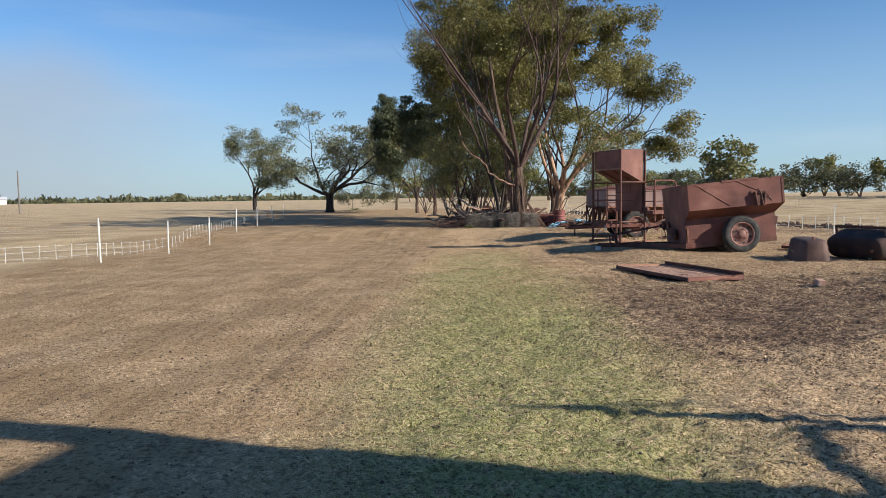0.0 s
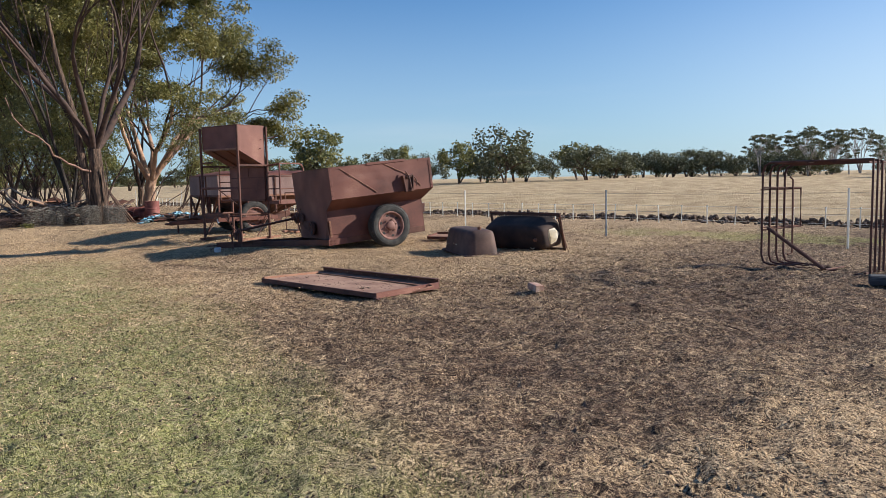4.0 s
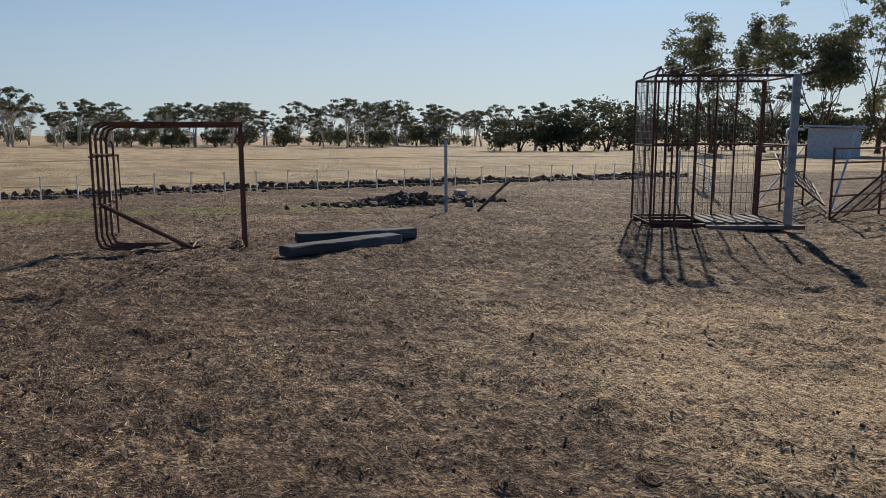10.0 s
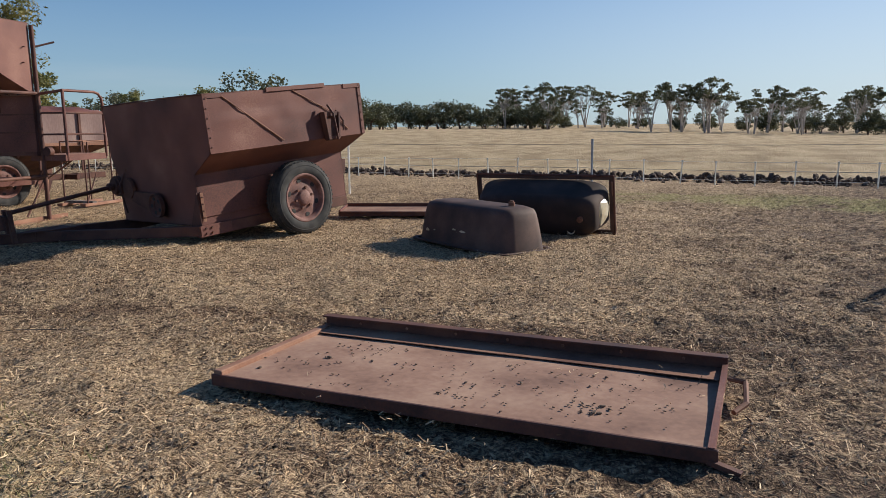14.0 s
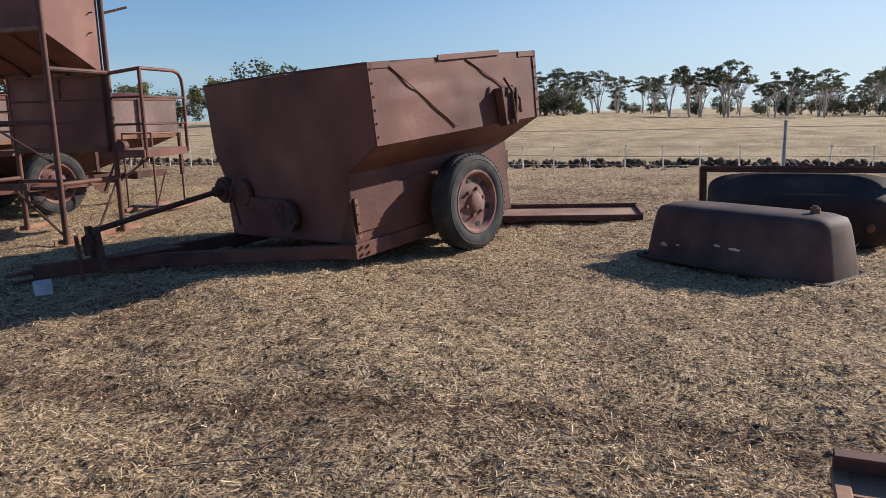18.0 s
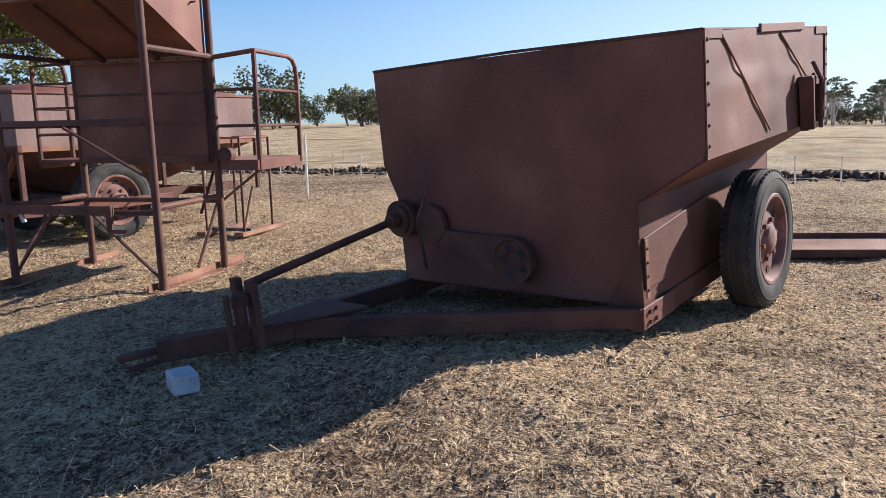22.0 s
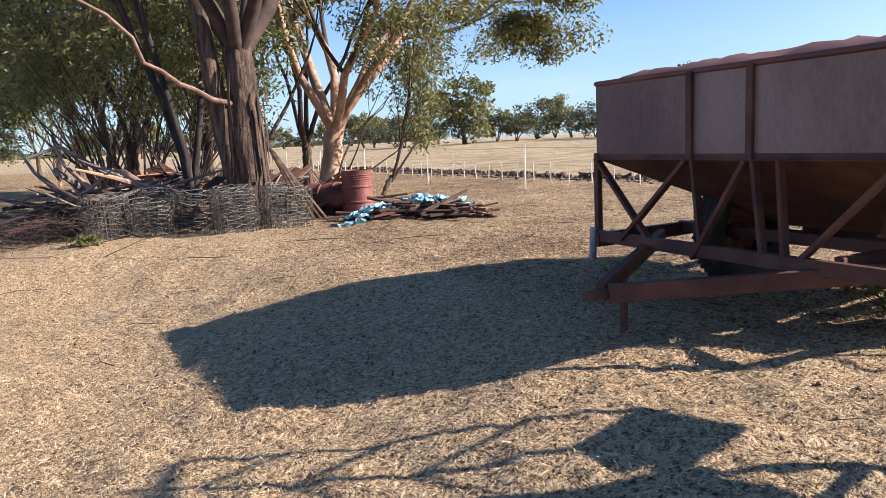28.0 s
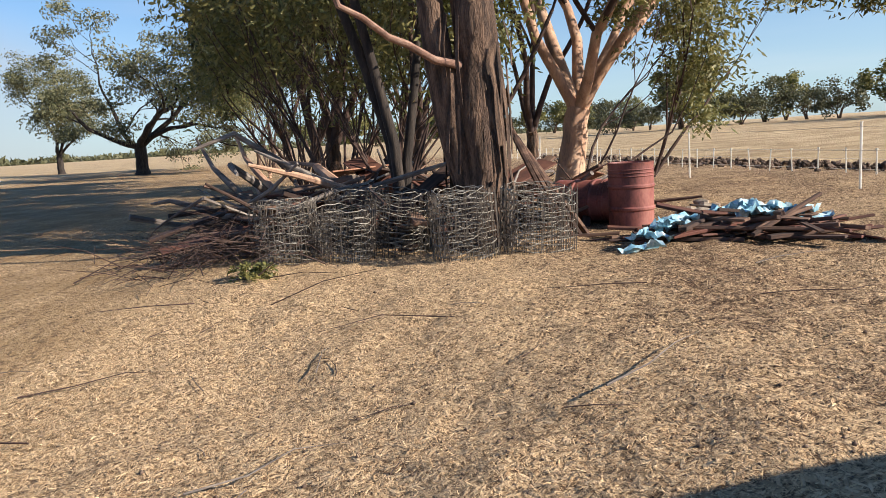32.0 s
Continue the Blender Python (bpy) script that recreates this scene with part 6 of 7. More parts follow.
def far_woods():
    """Low dark bush along the western and northern skyline."""
    g = np.random.default_rng(8)
    n = 26000
    az = np.radians(g.uniform(-75, 30, n))
    d = g.uniform(900, 1100, n)
    h = 2.6 + 1.2 * np.sin(az * 37) * np.sin(az * 11) + 2 * np.sin(az * 90)
    c = np.stack([np.sin(az) * d, np.cos(az) * d, g.uniform(0, 1, n) ** 1.2 * h], 1)
    a, b = g.normal(0, 2.2, (n, 3)), g.normal(0, 2.2, (n, 3))
    v = np.stack([c, c + a, c + a + b, c + b], 1).reshape(-1, 3)
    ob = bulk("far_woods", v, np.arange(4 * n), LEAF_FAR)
    tagged(ob, "low dark bush along the far skyline", "woods", kind="stuff")


far_woods()
for x, y, w in ((-330, 560, 26), (-250, 600, 18)):
    t = thing("far_shed", pose(x, y, 0, 0, 0, 20), "small pale farm building on the far skyline", "building")
    part("wall", Shape().box((w, 9, 4.2), pose(0, 0, 2.1)), CONCRETE, t)
    part("roof", Shape().plate([(-w / 2 - 0.4, -5, 4.2), (w / 2 + 0.4, -5, 4.2), (w / 2 + 0.4, 0, 6.2), (-w / 2 - 0.4, 0, 6.2)], 0.2).plate([(-w / 2 - 0.4, 0, 6.2), (w / 2 + 0.4, 0, 6.2), (w / 2 + 0.4, 5, 4.2), (-w / 2 - 0.4, 5, 4.2)], 0.2), CONCRETE, t)
tagged(part("far_pole", Shape().pipe([(0, 0, -0.5), (0, 0, 5.6)], 0.11, 8, 0.08), OLD_WOOD, m=pose(-42.5, 101.8, 0), smooth=True), "lone grey pole far out in the stubble", "pole")


# ---- crates, gate and other loose iron ----
def pipe_crate():
    """Nested rounded loops of pipe standing on edge, tied by cross bars."""
    g3, g4 = Vector((7.33, 6.63, 0)), Vector((7.83, 8.25, 0))
    d = (g4 - g3)
    ang = math.degrees(math.atan2(d.y, d.x))
    t = thing("pipe_crate", pose(g3.x, g3.y, on_land(7.5, 7.4) - 0.01, 0, 0, ang), "open crate of rusty bent pipe hoops standing in the dirt", "pipe crate")
    L, H, R = d.length, 1.45, 0.14
    for k in range(4):
        y, x, h = -0.14 * k, 0.045 * k, H - 0.012 * k
        pts = [(p, y, z) for p, z in ((x, 0.02), (x, h), (L - R, h), (L - R * 0.3, h - R * 0.3), (L, h - R), (L, R), (L - R * 0.3, R * 0.3), (L - R, 0.02), (x, 0.02))]
        part("hoop", Shape().pipe(pts, 0.016, 6), RUST_DARK, t, smooth=True)
    # short frames hooked on behind the rounded end
    part("back_frame", Shape().pipe([(L - 0.02, -0.5, 1.24), (L - 0.02, -0.56, 1.2), (L - 0.02, -0.57, 0.14), (L - 0.02, -0.48, 0.12)], 0.014, 6), RUST_DARK, t, smooth=True)
    part("back_frame", Shape().pipe([(L, -0.02, 1.1), (L, -0.74, 1.08), (L, -0.75, 0.52), (L, -0.02, 0.5)], 0.014, 6), RUST_DARK, t, smooth=True)
    for z in (1.07, 0.53):
        part("cross_bar", Shape().box((0.03, 0.76, 0.022), pose(L + 0.018, -0.37, z)), RUST_PALE, t, bevel=0.003)
    for x, z in ((0.05, 0.05), (0.05, H - 0.04), (L * 0.55, H - 0.01), (L * 0.36, 0.04)):
        part("cross_bar", Shape().pipe([(x, 0.02, z), (x + 0.1, -0.44, z)], 0.013, 6), RUST_DARK, t, smooth=True)
    part("brace", Shape().pipe([(L - 0.04, -0.08, 0.52), (L * 0.37, 0.02, 0.04)], 0.026, 8), RUST_DARK, t, smooth=True)
    return t


pipe_crate()


def mesh_crate():
    """Tall open stock crate with mesh sides and an end sheet of galvanised steel."""
    a, b = Vector((8.0, 0.75, 0)), Vector((7.15, -1.65, 0))
    d = b - a
    ang = math.degrees(math.atan2(d.y, d.x))
    t = thing("stock_crate", pose(a.x, a.y, on_land(7.6, -0.4), 0, 0, ang), "tall stock crate of rusty pipe and wire mesh", "stock crate")
    L, D, H = d.length * 0.8, 1.15, 2.25
    for x in (0, 0.18, 0.36, 0.62):
        part("upright", Shape().pipe([(x, 0, 0.05), (x, 0, H), (x + 0.1, 0.12, H + 0.13), (x + 0.2, D * 0.6, H + 0.16)], 0.018, 6), RUST_DARK, t, smooth=True)
        part("upright", Shape().pipe([(x, D, 0.05), (x, D, H)], 0.016, 6), RUST_DARK, t, smooth=True)
    for x in (1.0, 1.3, 1.62, L):
        part("upright", Shape().pipe([(x, D, 0.05), (x, D, H)], 0.016, 6), RUST_DARK, t, smooth=True)
    part("end_post", Shape().box((0.11, 0.06, H - 0.02), pose(L, 0, H / 2 + 0.03)), GALV, t, "galvanised end post", bevel=0.006)
    part("end_post", Shape().box((0.05, 0.05, H), pose(L, D, H / 2 + 0.03)), RUST_DARK, t, bevel=0.004)
    for z in (0.1, 1.25, H):
        for pts in ([(0, 0, z), (0.62, 0, z)], [(0, D, z), (L, D, z)], [(0, 0, z), (0, D, z)], [(L, 0, z), (L, D, z)]):
            part("rail", Shape().pipe(pts, 0.016, 6), RUST_DARK, t, smooth=True)
    part("roof_rail", Shape().pipe([(0, 0, H), (L, 0, H), (L + 0.3, 0, H + 0.05)], 0.02, 6), RUST_DARK, t, smooth=True)
    for k in range(6):
        part("roof_bar", Shape().pipe([(0.3 * k + 0.1, 0, H), (0.3 * k + 0.11, 0.05, H + 0.08), (0.3 * k + 0.12, 0.18, H + 0.12), (0.3 * k + 0.12, D - 0.18, H + 0.12), (0.3 * k + 0.11, D - 0.05, H + 0.08), (0.3 * k + 0.1, D, H)], 0.014, 6), RUST_DARK, t, smooth=True)
    for y in (0.05, D * 0.5, D - 0.05):
        part("base_bearer", Shape().box((L * 0.98, 0.06, 0.07), pose(L * 0.5, y, 0.05)), RUST_DARK, t, bevel=0.006)
    for k in range(7):
        part("base_slat", Shape().box((0.11, D * 0.95, 0.025), pose(L * 0.45 + k * 0.16, D * 0.5, 0.1, 0, 0, (k % 3 - 1) * 2)), OLD_WOOD, t, bevel=0.004)
    part("base_board", Shape().box((L * 0.7, 0.14, 0.06), pose(L * 0.75, -0.08, 0.05)), OLD_WOOD, t, bevel=0.006)
    s = Shape()
    for k in range(16):
        s.pipe([(0.0, D * k / 15, 0.15), (0.0, D * k / 15, H)], 0.0035, 4, caps=False)
    for k in range(22):
        s.pipe([(0.0, 0, 0.15 + 0.1 * k), (0.0, D, 0.15 + 0.1 * k)], 0.0035, 4, caps=False)
    part("mesh_panel", s, WIRE, t)
    s = Shape()
    for k in range(24):
        s.pipe([(L * k / 23, D, 0.15), (L * k / 23, D, H)], 0.0035, 4, caps=False)
    for k in range(14):
        s.pipe([(0, D, 0.15 + 0.16 * k), (L, D, 0.15 + 0.16 * k)], 0.0035, 4, caps=False)
    part("mesh_panel", s, WIRE, t)
    return t


mesh_crate()


def yard_gate(x, y, ang, L, label):
    t = thing("yard_gate", pose(x, y, on_land(x, y), 0, 0, ang), label, "gate", "old gates of the sheep yard")
    for z in (0.12, 0.4, 0.68, 0.96, 1.2):
        part("gate_bar", Shape().pipe([(0, 0, z), (L, 0, z)], 0.016, 6), RUST_DARK, t, smooth=True)
    for px in (0, L * 0.5, L):
        part("gate_upright", Shape().pipe([(px, 0, 0.0), (px, 0, 1.22)], 0.02, 6), RUST_DARK, t, smooth=True)
    part("gate_brace", Shape().pipe([(0, 0.01, 0.12), (L, 0.01, 1.2)], 0.014, 6), GALV, t)


yard_gate(9.2, -2.2, -62, 2.6, "rusty pipe gate leaning in the sheep yard")
yard_gate(12.5, -4.0, -30, 3.2, "rusty pipe gate of the sheep yard")
yard_gate(8.3, -3.0, -80, 2.8, "bent rusty pipe gate beside the stock crate")


def mesh_gate(x, y, z, rx, ry, ang, L, Hg, label):
    """Pipe gate filled with wire netting, thrown down askew."""
    t = thing("mesh_gate", pose(x, y, on_land(x, y) + z, rx, ry, ang), label, "gate", "old gates of the sheep yard")
    part("gate_frame", Shape().pipe([(0, 0, 0), (L, 0, 0), (L, 0, Hg), (0, 0, Hg), (0, 0, 0)], 0.018, 6), RUST_DARK, t, smooth=True)
    for px in (L * 0.33, L * 0.67):
        part("gate_upright", Shape().pipe([(px, 0, 0), (px, 0, Hg)], 0.014, 6), RUST_DARK, t, smooth=True)
    s = Shape()
    for k in range(1, int(L / 0.15)):
        s.pipe([(0.15 * k, 0, 0), (0.15 * k, 0, Hg)], 0.004, 4, caps=False)
    for k in range(1, 9):
        s.pipe([(0, 0, Hg * k / 9), (L, 0, Hg * k / 9)], 0.004, 4, caps=False)
    part("netting", s, WIRE_OLD, t)


mesh_gate(8.05, -2.75, 0.05, 42, 4, -58, 2.7, 1.1, "rusty mesh gate slumped against the yard rails")
mesh_gate(9.1, -3.7, 0.12, -50, -6, -40, 2.4, 1.0, "bent mesh gate lying askew in the sheep yard")
tagged(part("yard_rail", Shape().pipe([(12.5, -6.0, 0.1), (12.6, -6.05, 1.4), (12.75, -6.2, 1.52), (13.1, -6.6, 1.55), (15.5, -9.4, 1.55)], 0.03, 8), GALV, smooth=True), "pale galvanised rail of the sheep yard", "yard rail")
tagged(part("leaning_pipe", Shape().pipe([(8.6, -3.3, 0.03), (9.6, -4.9, 1.5)], 0.022, 8), GALV, smooth=True), "pale galvanised pipe leaning in the sheep yard", "pipe")
shelter = thing("yard_shelter", pose(37.5, -33.5, on_land(37.5, -33.5), 0, 0, -45), "low pale grey shelter beyond the sheep yard", "shelter")
part("wall", Shape().box((6.0, 3.0, 1.9), pose(0, 0, 0.95)), CONCRETE, shelter)
part("roof", Shape().box((6.6, 3.6, 0.14), pose(0, 0, 2.0, 2, 0, 0)), GALV, shelter, bevel=0.01)
fence_post(11.06, 2.91, 1.28, 0.03, (0, 1), GALV, "grey steel strainer post at the paddock corner")
tagged(part("fallen_rail", Shape().pipe([(0, 0, 0.02), (0.55, 0.1, 0.24), (1.15, 0.15, 0.5)], 0.03, 7), SCRAP_WOOD, m=pose(11.3, 2.2, on_land(11.3, 2.2), 0, 0, -60), smooth=True), "dark broken rail propped against the ground", "timber rail")
tagged(part("pale_stone", Shape().lump((0.24, 0.16, 0.11), None, 5, 0.15), STONE, m=pose(15.0, 1.2, on_land(15, 1.2) + 0.05), smooth=True), "pale rounded stone near the paddock corner", "stone")


# small open frame beside the platform
def bag_frame():
    t = thing("bag_frame", pose(7.75, 21.55, on_land(7.7, 21.5), 0, 0, 12), "small frame of thin pipe on a pale timber base", "pipe frame")
    for x, y in ((0, 0), (0.62, 0), (0.62, 0.5), (0, 0.5)):
        part("upright", Shape().pipe([(x, y, 0.05), (x, y, 1.12)], 0.014, 6), RUST_DARK, t, smooth=True)
    for pts in ([(0, 0, 1.12), (0.62, 0, 1.12), (0.62, 0.5, 1.12), (0, 0.5, 1.12), (0, 0, 1.12)],):
        part("top_loop", Shape().pipe(pts, 0.013, 6), RUST_PALE, t, smooth=True)
    for y in (0.0, 0.5):
        part("base_board", Shape().box((0.95, 0.12, 0.05), pose(0.35, y, 0.03)), RUST_PALE, t, bevel=0.005)
    part("base_board", Shape().box((0.1, 0.6, 0.04), pose(0.1, 0.25, 0.065)), OLD_WOOD, t, bevel=0.005)
    part("brace", Shape().pipe([(0.0, 0.0, 0.08), (0.3, 0.05, 0.55)], 0.012, 6), RUST_DARK, t)


bag_frame()

# long rusted panel lying behind the cart wheel
pan = thing("loading_ramp", pose(8.98, 15.85, on_land(9.0, 15.8) + 0.02, 0, 0, -66), "long flat rusted steel panel lying on the straw", "metal ramp")
part("sheet", Shape().box((1.8, 0.5, 0.012), pose(0, 0, 0.07, 4, 0, 0)), DUSTY, pan, "dusty pale bed")
part("edge", Shape().box((1.8, 0.03, 0.12), pose(0, 0.26, 0.08)), RUST_DARK, pan, bevel=0.004)
part("edge", Shape().box((1.8, 0.03, 0.07), pose(0, -0.26, 0.035)), RUST_DARK, pan, bevel=0.004)
for sx in (-1, 1):
    part("edge", Shape().box((0.03, 0.5, 0.07), pose(sx * 0.89, 0, 0.07, 4, 0, 0)), RUST, pan, bevel=0.004)


# ---- drums ----
def drum(m, label):
    t = thing("oil_drum", m, label, "steel drum")
    r, h = 0.286, 0.88
    prof = [(0.001, 0.02), (r - 0.02, 0.02), (r - 0.012, 0.0), (r, 0.006), (r, 0.02), (r - 0.004, 0.05)]
    for z0 in (0.3, 0.58):
        prof += [(r - 0.003, z0 - 0.03), (r + 0.012, z0 - 0.012), (r + 0.012, z0 + 0.012), (r - 0.003, z0 + 0.03)]
    prof += [(r - 0.003, 0.83), (r, 0.86), (r + 0.004, h), (r - 0.012, h), (r - 0.018, h - 0.03), (0.001, h - 0.03)]
    part("shell", Shape().lathe(prof, 36), DRUM_RED, t, smooth=True, angle=35)
    part("bung", Shape().pipe([(0.16, 0, h - 0.03), (0.16, 0, h - 0.01)], 0.035, 12), RUST_DARK, t)
    for k in range(3):
        part("ridge", Shape().lathe([(r - 0.002, 0.7 + k * 0.04), (r + 0.006, 0.71 + k * 0.04), (r - 0.002, 0.72 + k * 0.04)], 36), DRUM_RED, t, smooth=True)
    return t


drum(pose(7.82, 33.62, on_land(7.8, 33.6) - 0.06), "faded red steel drum standing beside the scrap heap")
drum(pose(7.35, 34.75, on_land(7.3, 34.7) + 0.27, 90, 0, 35), "rusty red steel drum lying behind the upright one")


# ---- rolls of old netting ----
def wire_roll(x, y, r, h, seed, squash=1.0):
    rng = random.Random(seed)
    t = thing("netting_roll", pose(x, y, on_land(x, y) - 0.02, rng.uniform(-5, 5), rng.uniform(-5, 5), rng.uniform(0, 360)), "standing roll of old ring-lock fence netting", "wire roll", "rolls of old netting along the scrap heap")
    turns = 3
    h *= 0.9
    for k, z in enumerate(np.linspace(0.03, h, 7)):
        pts = []
        for j in range(turns * 26 + 1):
            a, f = 2 * math.pi * j / 26, j / (turns * 26)
            w = (1 - 0.4 * f) * (1 + 0.07 * math.sin(3 * a + seed) + rng.uniform(-0.03, 0.03))
            pts.append((math.cos(a) * r * w, math.sin(a) * r * w * squash, z + 0.045 * math.sin(1.3 * a + seed + k * 0.4) + rng.uniform(-0.015, 0.015)))
        part("line_wire", Shape().pipe(pts, 0.005, 4, caps=False), WIRE_OLD, t)
    stays = Shape()
    for q in range(turns):
        rr = r * (1 - 0.14 * q)
        n = 42
        for j in range(n):
            a = 2 * math.pi * (j + rng.uniform(-0.35, 0.35)) / n
            w = 1 + 0.05 * math.sin(3 * a + q + seed)
            b = a + rng.uniform(-0.16, 0.16)
            stays.pipe([(math.cos(a) * rr * w, math.sin(a) * rr * w * squash, -0.0), (math.cos((a + b) / 2) * rr * w * 1.02, math.sin((a + b) / 2) * rr * w * squash * 1.02, h / 2), (math.cos(b) * rr * w, math.sin(b) * rr * w * squash, h + rng.uniform(-0.02, 0.05))], 0.003, 4, caps=False)
    part("stay_netting", stays, WIRE_DARK, t)["kind"] = "stuff"


for i, (x, y, r, h) in enumerate(((3.46, 33.3, 0.36, 0.7), (4.05, 33.1, 0.34, 0.58), (4.68, 33.3, 0.4, 0.74), (5.16, 32.3, 0.34, 0.76), (5.98, 32.4, 0.4, 0.74), (4.3, 33.7, 0.36, 0.78))):
    wire_roll(x, y, r, h, i)


# ---- scrap heaps ----
def scrap_beam(rng, x, y, z, L, w, h, pitch, yaw, material, name, label, category, group):
    s = Shape()
    if name == "branch":
        s.pipe([(-L / 2, 0, 0), (-L * 0.1, rng.uniform(-0.12, 0.12), rng.uniform(-0.05, 0.1)), (L * 0.25, rng.uniform(-0.15, 0.15), rng.uniform(0, 0.12)), (L / 2, rng.uniform(-0.3, 0.3), rng.uniform(0, 0.2))], w, 6, w * 0.35)
    else:
        s.box((L, w, h))
    ob = part(name, s, material, m=pose(x, y, z, rng.uniform(-20, 20), pitch, yaw), bevel=0.004 if name != "branch" else 0, smooth=name == "branch")
    tagged(ob, label, category, group)


def flat_scrap():
    """The low stack of dark boards, iron and torn tarpaulin by the drum."""
    rng = random.Random(5)
    cx, cy = 8.2, 31.9
    for k in range(120):
        along, across = rng.gauss(0, 0.48), rng.gauss(0, 0.24)
        x, y = cx + 0.85 * along + 0.5 * across, cy - 0.5 * along + 0.85 * across
        heap = max(0.0, 1 - (along / 1.0) ** 2 - (across / 0.6) ** 2)
        z = on_land(x, y) + 0.03 + 0.27 * heap * rng.random()
        iron = rng.random() < 0.4
        scrap_beam(rng, x, y, z, rng.uniform(0.35, 1.35), rng.uniform(0.025, 0.11), rng.uniform(0.015, 0.045), rng.gauss(0, 2 + 5 * heap), rng.gauss(-30, 38), (RUST_DARK if rng.random() < 0.7 else RUST) if iron else SCRAP_WOOD,
                   "iron_bar" if iron else "board", "rusted flat iron bar in the low scrap stack" if iron else "dark broken board in the low scrap stack", "scrap iron" if iron else "board", "scrap stacked beside the drum")
    for k, (x, y, up) in enumerate(((7.05, 31.85, 0.13), (7.3, 31.95, 0.2), (6.85, 31.75, 0.04), (7.5, 32.1, 0.22), (8.1, 32.05, 0.3), (8.35, 31.95, 0.3), (8.6, 31.95, 0.26), (8.8, 31.85, 0.24), (9.0, 31.85, 0.15), (8.2, 31.75, 0.27))):
        n = 9
        vs = [(0.42 * (i / n - 0.5) * (1 + 0.4 * noise.noise(Vector((j * 0.6, k, 1)))), 0.26 * (j / n - 0.5) * (1 + 0.4 * noise.noise(Vector((i * 0.6, k, 9)))), 0.12 * noise.noise(Vector((i * 0.4 + k * 7, j * 0.4, 3))) + 0.04 * noise.noise(Vector((i * 1.7, j * 1.7, k)))) for j in range(n + 1) for i in range(n + 1)]
        fs = [(j * (n + 1) + i, j * (n + 1) + i + 1, (j + 1) * (n + 1) + i + 1, (j + 1) * (n + 1) + i) for j in range(n) for i in range(n)]
        z = on_land(x, y) + up
        tagged(part("tarpaulin", Shape().add(vs, fs), TARP, m=pose(x, y, z, rng.uniform(-15, 5), rng.uniform(-10, 10), rng.uniform(-30, 30)), smooth=True), "torn crumpled pale blue tarpaulin on the scrap stack", "tarpaulin", "torn pieces of blue tarpaulin")
    for k in range(34):
        x, y = 8.9 + rng.gauss(0, 0.3), 33.4 + rng.gauss(0, 0.2)
        r = rng.uniform(0.06, 0.14)
        tagged(part("rubble_stone", Shape().lump((r, r * rng.uniform(0.7, 1), r * 0.6), None, rng.random(), 0.2), STONE, m=pose(x, y, on_land(x, y) + r * 0.4 + max(0, 0.14 - 0.3 * abs(x - 8.9)) * rng.random(), 0, 0, rng.uniform(0, 360))), "pale broken stone in the small rubble pile", "stone", "stones of the rubble pile")


flat_scrap()


def scrap_heap():
    """Tangle of branches, boards and old iron under the gums, behind the rolls."""
    rng = random.Random(15)
    for k in range(230):
        f = rng.random()
        x = 2.6 + 5.2 * f + rng.gauss(0, 0.35)
        y = 34.6 + rng.gauss(0, 0.9) + (1.0 if f > 0.7 else 0)
        if math.hypot(x - 5.55, y - 32.95) < 0.6 or y < 33.5 or math.hypot(x - 5.0, y - 34.3) < 0.5:
            continue
        z = on_land(x, y) + 0.1 + 0.8 * rng.random() * (1 - abs(f - 0.45))
        kind = rng.random()
        if kind < 0.5:
            scrap_beam(rng, x, y, z, rng.uniform(0.8, 2.3), rng.uniform(0.015, 0.05), 0, rng.uniform(-28, 28), rng.uniform(0, 360), OLD_WOOD if rng.random() < 0.5 else SCRAP_WOOD, "branch", "dead grey branch in the tangled scrap heap", "branch", "dead wood in the scrap heap")
        elif kind < 0.75:
            scrap_beam(rng, x, y, z, rng.uniform(0.6, 1.8), rng.uniform(0.08, 0.2), rng.uniform(0.02, 0.05), rng.uniform(-30, 30), rng.uniform(0, 360), SCRAP_WOOD, "board", "weathered board in the tangled scrap heap", "board", "boards in the scrap heap")
        else:
            scrap_beam(rng, x, y, z, rng.uniform(0.5, 1.5), rng.uniform(0.06, 0.45), rng.uniform(0.008, 0.03), rng.uniform(-35, 35), rng.uniform(0, 360), RUST_DARK if rng.random() < 0.7 else RUST_PALE, "iron_sheet", "bent piece of rusty iron in the scrap heap", "scrap iron", "iron in the scrap heap")
    # boards leaning on the big trunk
    for k in range(4):
        s = Shape().beam((6.6 + 0.14 * k, 33.0 + 0.1 * k, on_land(6.5, 32.7)), (5.98 + 0.06 * k, 33.15, 1.4 - 0.1 * k), 0.11, 0.04)
        tagged(part("leaning_board", s, SCRAP_WOOD, bevel=0.005), "dark board leaning against the gum trunk", "board", "boards leaning on the trunk")
    # fallen pale boughs on the west side
    for k in range(9):
        x, y = 3.2 + rng.uniform(0, 1.5), 35.0 + rng.uniform(-0.6, 1.2)
        s = Shape().pipe([(0, 0, 0), (0.6, rng.uniform(-0.3, 0.3), 0.35), (1.2, rng.uniform(-0.4, 0.4), 0.5 + rng.uniform(-0.2, 0.3)), (1.7, rng.uniform(-0.6, 0.6), 0.6)], rng.uniform(0.05, 0.1), 7, 0.02)
        tagged(part("fallen_bough", s, BARK_SMOOTH if k % 2 else OLD_WOOD, m=pose(x, y, on_land(x, y) + rng.uniform(0.1, 0.7), 0, rng.uniform(-25, 10), rng.uniform(100, 240)), smooth=True), "pale fallen gum bough on the heap", "branch", "fallen boughs on the heap")


scrap_heap()


